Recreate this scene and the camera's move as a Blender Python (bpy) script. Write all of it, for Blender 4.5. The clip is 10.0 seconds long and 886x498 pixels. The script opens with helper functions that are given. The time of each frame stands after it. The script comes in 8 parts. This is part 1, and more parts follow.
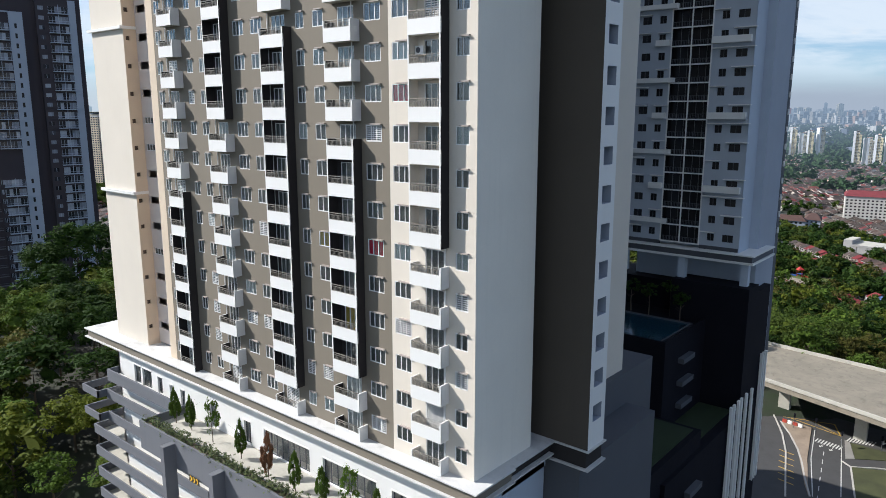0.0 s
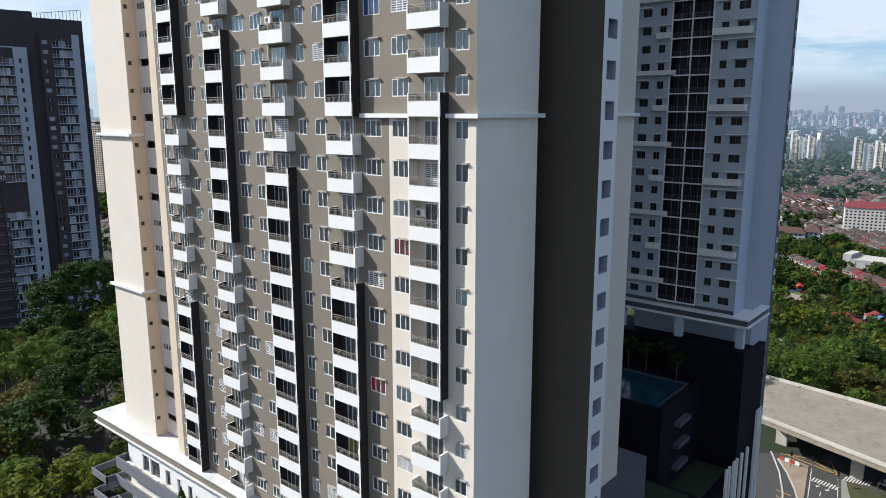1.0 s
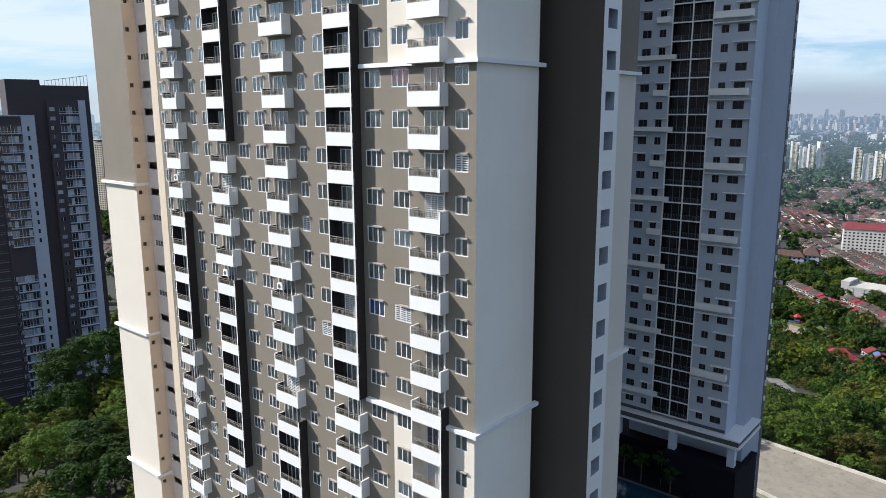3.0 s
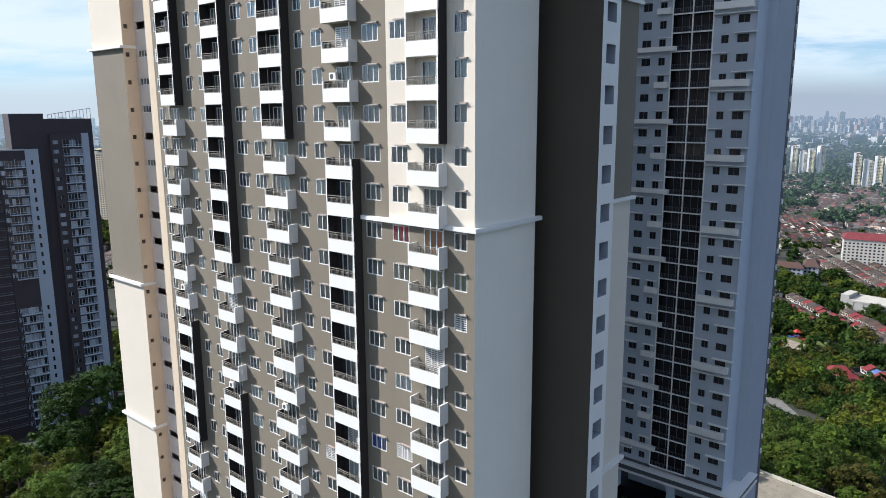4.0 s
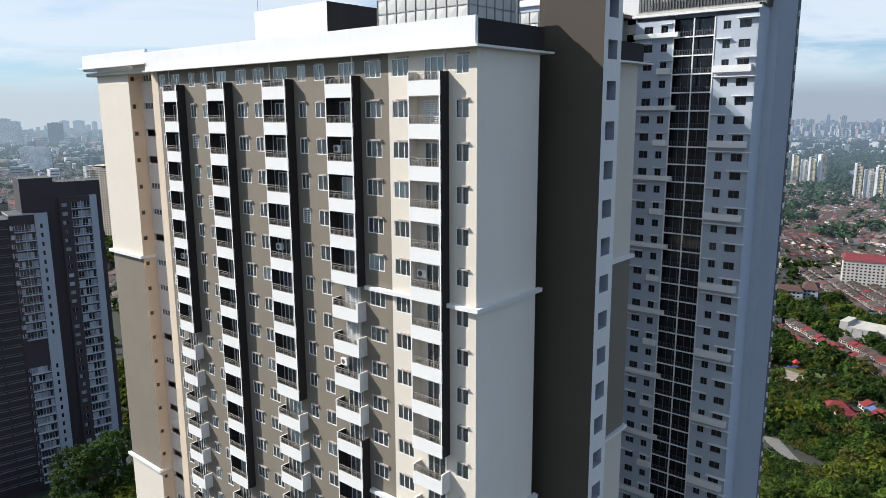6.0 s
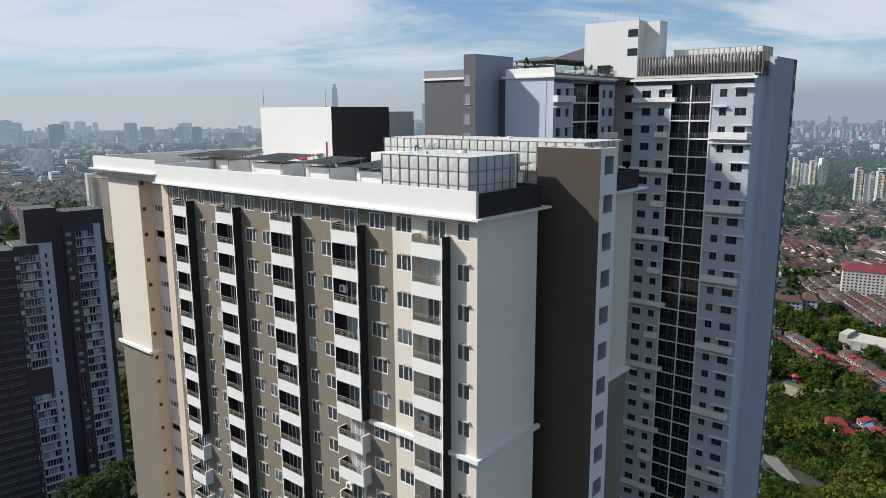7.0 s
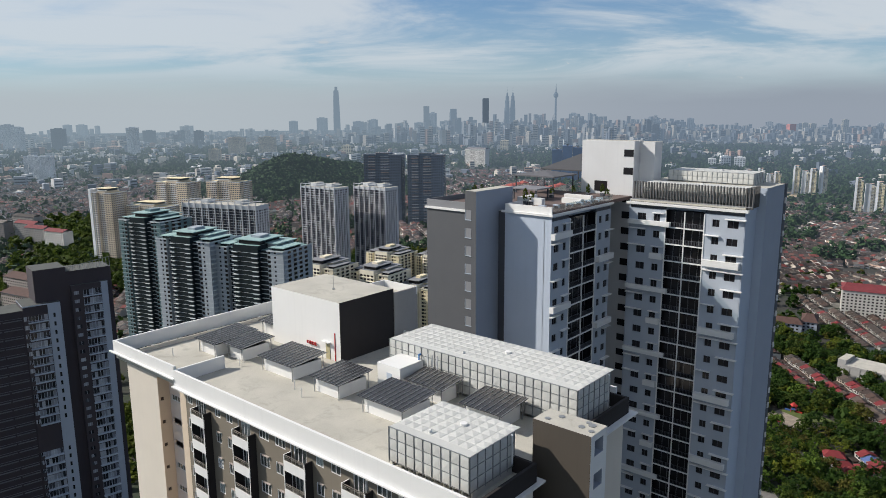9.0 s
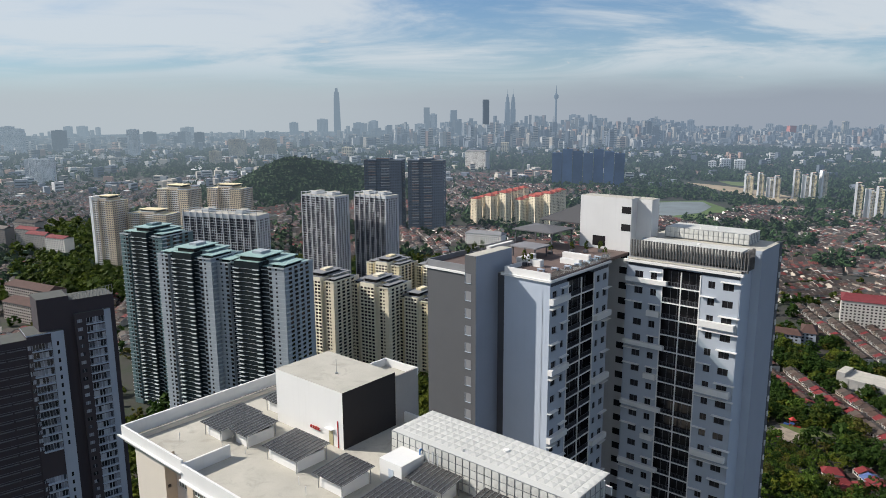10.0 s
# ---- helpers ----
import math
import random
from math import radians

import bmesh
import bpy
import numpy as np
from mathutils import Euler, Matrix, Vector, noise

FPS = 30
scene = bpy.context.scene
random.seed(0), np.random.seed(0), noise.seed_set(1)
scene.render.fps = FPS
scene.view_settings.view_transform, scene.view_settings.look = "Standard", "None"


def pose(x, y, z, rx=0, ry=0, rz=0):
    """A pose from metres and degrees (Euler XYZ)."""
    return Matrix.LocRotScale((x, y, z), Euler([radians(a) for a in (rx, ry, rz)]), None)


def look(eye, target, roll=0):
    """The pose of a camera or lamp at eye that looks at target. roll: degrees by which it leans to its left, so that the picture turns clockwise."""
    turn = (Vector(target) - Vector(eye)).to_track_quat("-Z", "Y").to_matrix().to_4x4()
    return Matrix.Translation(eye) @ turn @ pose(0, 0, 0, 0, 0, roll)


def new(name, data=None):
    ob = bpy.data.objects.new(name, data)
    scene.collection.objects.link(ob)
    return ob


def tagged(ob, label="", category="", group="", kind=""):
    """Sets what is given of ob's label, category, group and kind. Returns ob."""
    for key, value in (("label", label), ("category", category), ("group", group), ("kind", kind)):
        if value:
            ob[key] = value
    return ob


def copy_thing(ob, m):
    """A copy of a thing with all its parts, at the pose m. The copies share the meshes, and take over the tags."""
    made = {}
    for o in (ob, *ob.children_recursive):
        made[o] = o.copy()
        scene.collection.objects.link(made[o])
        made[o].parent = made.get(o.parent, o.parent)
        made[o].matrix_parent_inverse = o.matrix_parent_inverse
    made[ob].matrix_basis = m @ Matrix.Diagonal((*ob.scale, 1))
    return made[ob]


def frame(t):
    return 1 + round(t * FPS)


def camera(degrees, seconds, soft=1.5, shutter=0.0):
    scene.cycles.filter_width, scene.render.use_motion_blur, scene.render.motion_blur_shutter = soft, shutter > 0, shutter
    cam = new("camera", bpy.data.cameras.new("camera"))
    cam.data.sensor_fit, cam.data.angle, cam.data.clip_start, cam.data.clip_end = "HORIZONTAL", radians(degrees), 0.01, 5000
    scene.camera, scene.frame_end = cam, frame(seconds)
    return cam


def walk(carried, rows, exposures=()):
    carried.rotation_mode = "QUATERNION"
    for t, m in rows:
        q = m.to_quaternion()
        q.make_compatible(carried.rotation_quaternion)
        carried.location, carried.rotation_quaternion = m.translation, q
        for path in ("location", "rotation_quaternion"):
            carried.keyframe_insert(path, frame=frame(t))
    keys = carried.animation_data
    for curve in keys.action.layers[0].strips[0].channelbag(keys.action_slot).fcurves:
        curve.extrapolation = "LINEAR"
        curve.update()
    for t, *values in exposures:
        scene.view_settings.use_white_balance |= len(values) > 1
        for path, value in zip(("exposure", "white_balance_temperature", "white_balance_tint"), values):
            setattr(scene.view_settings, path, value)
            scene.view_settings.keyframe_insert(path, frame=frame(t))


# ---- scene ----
cam = camera(63.8, 10.0, soft=0.9)
METRES, EYE, TILT, LEAN, TURN = 120.0, 113.0, -11.0, 0.0, 40.0
ROWS = [
    (0.0, 0.0, 0.0, 0.0, 0.0, 0.0, -0.0),
    (0.5, 0.0001, -0.0096, 0.0489, 0.02, 0.02, 0.01),
    (1.0, 0.0009, -0.0195, 0.097, 0.07, 0.05, 0.04),
    (1.5, 0.0011, -0.0292, 0.1454, 0.08, 0.07, 0.08),
    (2.0, 0.0013, -0.0389, 0.1942, 0.09, 0.09, 0.09),
    (2.5, 0.001, -0.0488, 0.244, 0.11, 0.07, 0.1),
    (4.0, 0.0024, -0.0747, 0.3896, 0.19, 0.14, 0.27),
    (4.5, 0.0026, -0.0851, 0.4408, 0.24, 0.12, 0.27),
    (5.0, 0.0023, -0.0951, 0.4908, 0.25, 0.11, 0.24),
    (5.5, 0.0022, -0.1047, 0.5397, 0.28, 0.1, 0.25),
    (7.0, 0.0019, -0.1334, 0.6869, 0.35, 0.01, 0.23),
    (7.5, 0.0018, -0.1431, 0.7354, 0.38, -0.02, 0.23),
    (8.0, 0.0018, -0.153, 0.7843, 0.42, -0.03, 0.23),
    (8.5, 0.0021, -0.1628, 0.8334, 0.45, -0.05, 0.23),
    (9.0, 0.0022, -0.1725, 0.8837, 0.46, -0.08, 0.24),
    (9.5, 0.0025, -0.1823, 0.9326, 0.48, -0.1, 0.23),
    (10.0, 0.0026, -0.1911, 0.9815, 0.48, -0.12, 0.21),
]
EXPOSURES = [(0.0, 0.42, 6180, 10), (2.5, 0.50, 6180, 10), (4.5, 0.57, 6200, 10), (5.7, 0.49, 6280, 10), (7.0, 0.17, 6500, 10), (8.5, -0.02, 6560, 10), (10.0, 0.09, 6600, 10)]
walk(cam, [(t, pose(0, 0, EYE, TILT, LEAN, TURN) @ pose(METRES * x, METRES * y, METRES * z, 90 + pitch, roll, yaw)) for t, x, y, z, yaw, pitch, roll in ROWS], EXPOSURES)

# ---- daylight: morning sun from the west side of the facade, hazy sky with thin cloud ----
SUN = Vector((-1.60, -1.00, 1.42)).normalized()
lamp = bpy.data.lights.new("sun", "SUN")
lamp.energy, lamp.angle, lamp.color = 5.3, radians(0.55), (1.0, 0.945, 0.875)
new("sun", lamp).matrix_world = look(SUN * 400, (0, 0, 0))

world = bpy.data.worlds.new("sky")
scene.world = world
world.use_nodes = True


class Nodes:
    """Short hand for a node tree."""

    def __init__(self, tree, clear=True):
        self.tree = tree
        if clear:
            tree.nodes.clear()

    def add(self, kind, values=None, op=""):
        n = self.tree.nodes.new(kind)
        if op:
            n.operation = op
        if kind == "ShaderNodeMix":
            n.data_type = "RGBA"
        for key, value in (values or {}).items():
            if isinstance(value, bpy.types.NodeSocket):
                self.tree.links.new(value, n.inputs[key])
            else:
                n.inputs[key].default_value = value
        return n

    def math(self, op, a, b=0.0, clamp=False):
        n = self.add("ShaderNodeMath", {0: a, 1: b}, op)
        n.use_clamp = clamp
        return n.outputs[0]

    def span(self, v, a, b, c=0.0, d=1.0, smooth=True):
        n = self.add("ShaderNodeMapRange", {0: v, 1: a, 2: b, 3: c, 4: d})
        n.interpolation_type = "SMOOTHSTEP" if smooth else "LINEAR"
        return n.outputs[0]

    def mix(self, f, a, b, blend="MIX"):
        n = self.add("ShaderNodeMix", {0: f, 6: a, 7: b})
        n.blend_type = blend
        return n.outputs[2]

    def noise(self, vector, scale, detail=4.0, rough=0.55, warp=0.0):
        return self.add("ShaderNodeTexNoise", {"Vector": vector, "Scale": scale, "Detail": detail, "Roughness": rough, "Distortion": warp}).outputs[0]


def c4(c):
    return (*c, 1.0)


g = Nodes(world.node_tree)
way = g.add("ShaderNodeTexCoord").outputs["Generated"]
sep = g.add("ShaderNodeSeparateXYZ", {0: way})
up = sep.outputs[2]
dome = g.add("ShaderNodeTexSky")
dome.sky_type, dome.sun_disc = "NISHITA", False
dome.sun_elevation, dome.sun_rotation = math.asin(SUN.z), math.atan2(SUN.x, SUN.y)
dome.altitude, dome.air_density, dome.dust_density, dome.ozone_density = 200.0, 1.0, 0.5, 3.0
sky = dome.outputs[0]
sky = g.mix(1.0, sky, (0.053, 0.074, 0.094, 1.0), "MULTIPLY")
# thin cloud sheets, flattened towards the horizon
lift = g.math("ADD", g.math("MAXIMUM", up, 0.0), 0.07)
sheet = g.add("ShaderNodeCombineXYZ", {0: g.math("DIVIDE", sep.outputs[0], lift), 1: g.math("DIVIDE", sep.outputs[1], lift), 2: 0.0}).outputs[0]
cloud = g.span(g.noise(sheet, 0.36, 7.0, 0.6, 0.8), 0.38, 0.60)
wisp = g.span(g.noise(sheet, 1.3, 8.0, 0.65, 0.4), 0.50, 0.80)
veil = g.math("MAXIMUM", cloud, g.math("MULTIPLY", wisp, 0.6))
veil = g.math("MULTIPLY", veil, g.span(up, 0.015, 0.075))
sky = g.mix(g.math("MULTIPLY", veil, 0.80), sky, (0.66, 0.70, 0.735, 1.0))
low = g.math("POWER", g.math("SUBTRACT", 1.0, g.math("MAXIMUM", up, 0.0)), 13.0)
sky = g.mix(g.math("MULTIPLY", low, 0.85), sky, (0.510, 0.590, 0.660, 1.0))
# haze along the horizon: pale to the west, a mauve bank to the north
north = g.span(g.math("ADD", g.math("MULTIPLY", sep.outputs[0], 0.8), g.math("MULTIPLY", sep.outputs[1], 0.6)), -0.42, 0.40)
bank = g.mix(north, (0.425, 0.480, 0.525, 1.0), (0.272, 0.313, 0.382, 1.0))
ragged = g.math("ADD", g.math("MAXIMUM", up, 0.0), g.math("MULTIPLY", g.math("SUBTRACT", g.noise(g.add("ShaderNodeMapping", {0: way, 3: (5.0, 5.0, 30.0)}).outputs[0], 1.0, 5.0), 0.5), 0.035))
sky = g.mix(g.span(ragged, 0.006, 0.056, 0.86, 0.0), sky, bank)
# a few small heaped clouds just over the haze
puff = g.span(g.noise(g.add("ShaderNodeMapping", {0: way, 1: (0.4, 0.1, 0.0), 3: (16.0, 16.0, 30.0)}).outputs[0], 1.0, 6.0, 0.58, 0.3), 0.665, 0.74)
puff = g.math("MULTIPLY", puff, g.math("MULTIPLY", g.span(up, 0.030, 0.045), g.span(up, 0.075, 0.10, 1.0, 0.0)))
sky = g.mix(g.math("MULTIPLY", puff, 0.75), sky, (0.66, 0.64, 0.62, 1.0))
sky = g.mix(g.span(up, -0.25, -0.04, 1.0, 0.0), sky, (0.015, 0.017, 0.02, 1.0))
back = g.add("ShaderNodeBackground", {0: sky, 1: 1.0})
g.add("ShaderNodeOutputWorld", {0: back.outputs[0]})

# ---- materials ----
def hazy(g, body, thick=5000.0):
    """Haze painted into a surface as glow: more with distance, paler to the west."""
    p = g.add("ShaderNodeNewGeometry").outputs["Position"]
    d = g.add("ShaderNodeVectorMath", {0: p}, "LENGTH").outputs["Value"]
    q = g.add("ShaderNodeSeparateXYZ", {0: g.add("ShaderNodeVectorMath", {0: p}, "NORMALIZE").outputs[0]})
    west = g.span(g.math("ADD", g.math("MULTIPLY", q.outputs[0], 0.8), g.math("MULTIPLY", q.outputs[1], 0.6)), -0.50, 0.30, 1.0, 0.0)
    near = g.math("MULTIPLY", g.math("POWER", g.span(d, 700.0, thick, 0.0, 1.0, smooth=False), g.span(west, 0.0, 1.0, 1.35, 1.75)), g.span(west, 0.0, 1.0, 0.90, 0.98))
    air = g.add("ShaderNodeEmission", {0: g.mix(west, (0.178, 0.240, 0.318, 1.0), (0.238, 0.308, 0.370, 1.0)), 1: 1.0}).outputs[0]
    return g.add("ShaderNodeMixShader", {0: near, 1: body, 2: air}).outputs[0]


def finish(name, color, rough=0.7, spread=0.12, grain=0.3, stain=0.0, bump=0.15, metal=0.0, vary=0.0, streak=0.0, coat=0.0, gloss=0.5):
    """A painted or mineral surface: cloudy tone, fine grain, rain streaks, slight relief. Sizes in metres."""
    m = bpy.data.materials.new(name)
    m.use_nodes = True
    g = Nodes(m.node_tree)
    geo = g.add("ShaderNodeNewGeometry")
    p = geo.outputs["Position"]
    broad = g.noise(p, 0.22, 4.0)
    fine = g.noise(p, 3.2 / max(grain, 0.05), 5.0, 0.65)
    f = g.math("ADD", g.math("MULTIPLY", broad, 0.6), g.math("MULTIPLY", fine, 0.4))
    k = g.span(f, 0.3, 0.7, 1.0 - spread, 1.0 + spread, smooth=False)
    if vary:
        k = g.math("MULTIPLY", k, g.span(g.add("ShaderNodeObjectInfo").outputs["Random"], 0.0, 1.0, 1.0 - vary, 1.0 + vary, smooth=False))
    col = g.mix(1.0, c4(color), g.add("ShaderNodeCombineColor", {0: k, 1: k, 2: k}).outputs[0], "MULTIPLY")
    if streak:
        q = g.add("ShaderNodeMapping", {0: p, 3: (1.6, 1.6, 0.05)}).outputs[0]
        col = g.mix(g.math("MULTIPLY", g.span(g.noise(q, 1.0, 5.0, 0.6), 0.52, 0.78), streak), col, c4([c * 0.55 for c in color]))
    if stain:
        col = g.mix(g.math("MULTIPLY", g.span(g.noise(p, 0.45, 6.0, 0.62, 0.6), 0.5, 0.72), stain), col, c4([0.55 * c for c in color]))
    relief = g.add("ShaderNodeBump", {"Strength": bump, "Distance": 0.02, "Height": fine}).outputs[0]
    b = g.add("ShaderNodeBsdfPrincipled", {"Base Color": col, "Roughness": g.span(fine, 0.2, 0.8, max(rough - 0.1, 0.03), min(rough + 0.1, 1.0), smooth=False), "Metallic": metal, "Normal": relief, "Coat Weight": coat, "Specular IOR Level": gloss})
    g.add("ShaderNodeOutputMaterial", {0: b.outputs[0]})
    return m


def tones(name, colors, rough=0.85, island=True, spread=0.15, size=0.15, drift=None):
    """One surface whose separate pieces take their tone at random from a few."""
    m = bpy.data.materials.new(name)
    m.use_nodes = True
    g = Nodes(m.node_tree)
    r = g.add("ShaderNodeNewGeometry").outputs["Random Per Island"] if island else g.add("ShaderNodeObjectInfo").outputs["Random"]
    if island:
        r = g.math("FRACT", g.math("ADD", r, g.add("ShaderNodeObjectInfo").outputs["Random"]))
    ramp = g.add("ShaderNodeValToRGB", {0: r})
    ramp.color_ramp.interpolation = "CONSTANT"
    e = ramp.color_ramp.elements
    while len(e) < len(colors):
        e.new(0.5)
    for i, c in enumerate(colors):
        e[i].position, e[i].color = i / len(colors), c4(c)
    p = g.add("ShaderNodeNewGeometry").outputs["Position"]
    k = g.span(g.noise(p, size, 5.0, 0.65), 0.3, 0.7, 1.0 - spread, 1.0 + spread, smooth=False)
    col = g.mix(1.0, ramp.outputs[0], g.add("ShaderNodeCombineColor", {0: k, 1: k, 2: k}).outputs[0], "MULTIPLY")
    if drift:
        own = g.add("ShaderNodeObjectInfo").outputs["Random"]
        q = g.math("ADD", g.math("MULTIPLY", own, 0.5), g.math("MULTIPLY", g.span(g.noise(p, 0.045, 3.0), 0.35, 0.65), 0.5))
        col = g.mix(g.span(q, 0.25, 0.8), col, g.mix(1.0, col, c4(drift), "MULTIPLY"))
    b = g.add("ShaderNodeBsdfPrincipled", {"Base Color": col, "Roughness": rough})
    g.add("ShaderNodeOutputMaterial", {0: b.outputs[0]})
    return m


def leafy(m):
    """Lets a third of the light through the leaves and takes their shine away."""
    g = Nodes(m.node_tree, False)
    body = [n for n in m.node_tree.nodes if n.type == "BSDF_PRINCIPLED"][0]
    out = [n for n in m.node_tree.nodes if n.type == "OUTPUT_MATERIAL"][0]
    body.inputs["Specular IOR Level"].default_value = 0.12
    through_ = g.add("ShaderNodeBsdfTranslucent", {0: body.inputs["Base Color"].links[0].from_socket}).outputs[0]
    m.node_tree.links.new(g.add("ShaderNodeMixShader", {0: 0.33, 1: body.outputs[0], 2: through_}).outputs[0], out.inputs[0])


def glass(name, tint, clear=0.55):
    """Thin window glass: a mirror by Fresnel over tinted clear glass."""
    m = bpy.data.materials.new(name)
    m.use_nodes = True
    g = Nodes(m.node_tree)
    p = g.add("ShaderNodeNewGeometry").outputs["Position"]
    wave = g.add("ShaderNodeBump", {"Strength": 0.05, "Distance": 0.02, "Height": g.noise(p, 0.9, 2.0)}).outputs[0]
    body = g.add("ShaderNodeMixShader", {0: clear, 1: g.add("ShaderNodeBsdfDiffuse", {0: c4([0.35 * t for t in tint])}).outputs[0],
                                        2: g.add("ShaderNodeBsdfTransparent", {0: c4(tint)}).outputs[0]}).outputs[0]
    shine = g.add("ShaderNodeBsdfGlossy", {"Color": (0.95, 0.97, 1.0, 1.0), "Roughness": 0.03, "Normal": wave}).outputs[0]
    f = g.math("ADD", g.math("MULTIPLY", g.add("ShaderNodeFresnel", {0: 1.52, 1: wave}).outputs[0], 1.0), 0.07, clamp=True)
    g.add("ShaderNodeOutputMaterial", {0: g.add("ShaderNodeMixShader", {0: f, 1: body, 2: shine}).outputs[0]})
    return m


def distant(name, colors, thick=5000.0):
    """The plain backdrop of distance: pieces in a few tones, with haze mixed in as emission, more the farther it lies.
    """
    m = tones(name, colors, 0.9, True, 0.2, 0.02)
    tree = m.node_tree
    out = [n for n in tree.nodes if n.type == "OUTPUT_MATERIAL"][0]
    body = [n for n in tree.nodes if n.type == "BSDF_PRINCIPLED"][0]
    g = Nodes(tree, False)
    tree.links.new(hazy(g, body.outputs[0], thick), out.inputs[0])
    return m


WHITE = finish("white_paint", (0.70, 0.695, 0.675), 0.6, 0.03, 0.4, bump=0.06, streak=0.10)
# the facade's cream, lightened to stand in for bounced light on the shaded end
ENDWALL = finish("end_wall_bounce_cream", (0.78, 0.738, 0.650), 0.8, 0.05, 0.3, streak=0.10)
LIP = finish("weathered_white_paint", (0.54, 0.535, 0.52), 0.8, 0.12, 0.5, stain=0.55)
CREAM = finish("cream_render", (0.61, 0.555, 0.475), 0.8, 0.04, 0.3, streak=0.06)
TAUPE = finish("taupe_render", (0.176, 0.152, 0.117), 0.8, 0.07, 0.3, streak=0.10)
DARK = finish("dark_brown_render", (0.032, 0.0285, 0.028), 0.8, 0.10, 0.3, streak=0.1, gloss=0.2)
TAN = finish("tan_render", (0.58, 0.475, 0.36), 0.8, 0.05, 0.3, streak=0.06)
PINK = finish("pale_pink_render", (0.62, 0.54, 0.48), 0.8, 0.05, 0.3, streak=0.08)
MID = finish("blue_grey_render", (0.30, 0.335, 0.395), 0.75, 0.05, 0.3, streak=0.08)
STONE = finish("dark_stone_grey_render", (0.082, 0.085, 0.092), 0.75, 0.07, 0.3, streak=0.08)
HOOD = finish("hood_render", (0.34, 0.30, 0.27), 0.8, 0.06, 0.3)
# black for tyres and signals; on podium and bays it stands in for shade
NIGHT = finish("black_and_deep_shade", (0.0075, 0.0076, 0.012), 0.85, 0.2, 0.3, streak=0.2, gloss=0.12)
ASHEN = finish("ashen_facade_render", (0.375, 0.415, 0.470), 0.75, 0.05, 0.3, streak=0.08)
DECKGREY = finish("car_park_grey", (0.125, 0.13, 0.145), 0.8, 0.07, 0.3, streak=0.15)
GREY = finish("mid_grey_render", (0.20, 0.205, 0.215), 0.75, 0.06, 0.3, streak=0.08)
PALE = finish("pale_grey_render", (0.405, 0.46, 0.54), 0.75, 0.04, 0.3, streak=0.08)
SLATE = finish("slate_grey_render", (0.070, 0.075, 0.088), 0.75, 0.08, 0.3, streak=0.1)
CONCRETE = finish("roof_concrete", (0.43, 0.41, 0.355), 0.9, 0.16, 0.5, stain=0.45, bump=0.3)
DECK = finish("road_concrete", (0.225, 0.198, 0.152), 0.9, 0.20, 0.8, stain=0.6, streak=0.0)
ASPHALT = finish("asphalt", (0.052, 0.051, 0.050), 0.9, 0.15, 0.6, stain=0.3)
RAIL = finish("rail_metal", (0.30, 0.275, 0.24), 0.45, 0.03, 0.2, metal=0.3)
FRAME = finish("window_frame_white", (0.72, 0.72, 0.71), 0.45, 0.03, 0.2, bump=0.02)
PIPE = finish("white_pipe", (0.66, 0.66, 0.65), 0.5, 0.04, 0.2)
# flat sheets behind the glass; the dark tones stand in for dim rooms
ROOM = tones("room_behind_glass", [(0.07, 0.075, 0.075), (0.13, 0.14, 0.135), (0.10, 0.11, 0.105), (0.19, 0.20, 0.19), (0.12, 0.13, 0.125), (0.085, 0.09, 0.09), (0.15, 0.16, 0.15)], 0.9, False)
PANE = glass("window_glass", (0.86, 0.93, 0.92), 0.90)
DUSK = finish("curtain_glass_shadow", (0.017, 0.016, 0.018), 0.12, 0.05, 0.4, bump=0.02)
PANEL = finish("tank_panel", (0.52, 0.52, 0.49), 0.55, 0.06, 0.6, vary=0.05, bump=0.1)
STEEL = finish("galvanised_steel", (0.30, 0.31, 0.31), 0.5, 0.08, 0.2, metal=0.5)
SHEET = finish("ribbed_roof_sheet", (0.060, 0.058, 0.058), 0.28, 0.15, 0.5, metal=0.4)
LEAF = tones("leaves", [(0.043, 0.069, 0.013), (0.055, 0.086, 0.015), (0.071, 0.102, 0.018), (0.049, 0.076, 0.014)], 0.7, True, 0.35, 0.05, (1.7, 1.35, 0.9))
LEAF_DARK = tones("dark_leaves", [(0.020, 0.045, 0.008), (0.027, 0.056, 0.010), (0.035, 0.067, 0.011)], 0.7, True, 0.4, 0.05)
LEAF_OLIVE = tones("olive_leaves", [(0.087, 0.090, 0.018), (0.105, 0.102, 0.022), (0.074, 0.079, 0.017), (0.095, 0.082, 0.023)], 0.7, True, 0.35, 0.05)
LEAF_FRESH = tones("fresh_leaves", [(0.073, 0.122, 0.018), (0.088, 0.139, 0.020), (0.063, 0.106, 0.017)], 0.7, True, 0.35, 0.05)
for leaf_mat in (LEAF, LEAF_DARK, LEAF_OLIVE, LEAF_FRESH):
    leafy(leaf_mat)
BARK = finish("bark", (0.10, 0.075, 0.055), 0.95, 0.2, 0.2)
RUST = finish("dry_foliage", (0.20, 0.085, 0.035), 0.9, 0.3, 0.3)
HEDGE = tones("hedge_leaves", [(0.05, 0.08, 0.025), (0.08, 0.11, 0.035), (0.11, 0.12, 0.04)], 0.8, True, 0.3, 0.6)
TILE = tones("roof_tiles", [(0.040, 0.026, 0.021), (0.052, 0.034, 0.027), (0.045, 0.036, 0.031), (0.030, 0.025, 0.023), (0.125, 0.024, 0.021), (0.060, 0.046, 0.040), (0.036, 0.028, 0.025), (0.085, 0.070, 0.060), (0.082, 0.040, 0.031), (0.048, 0.036, 0.031)], 0.85, True, 0.2, 0.2)
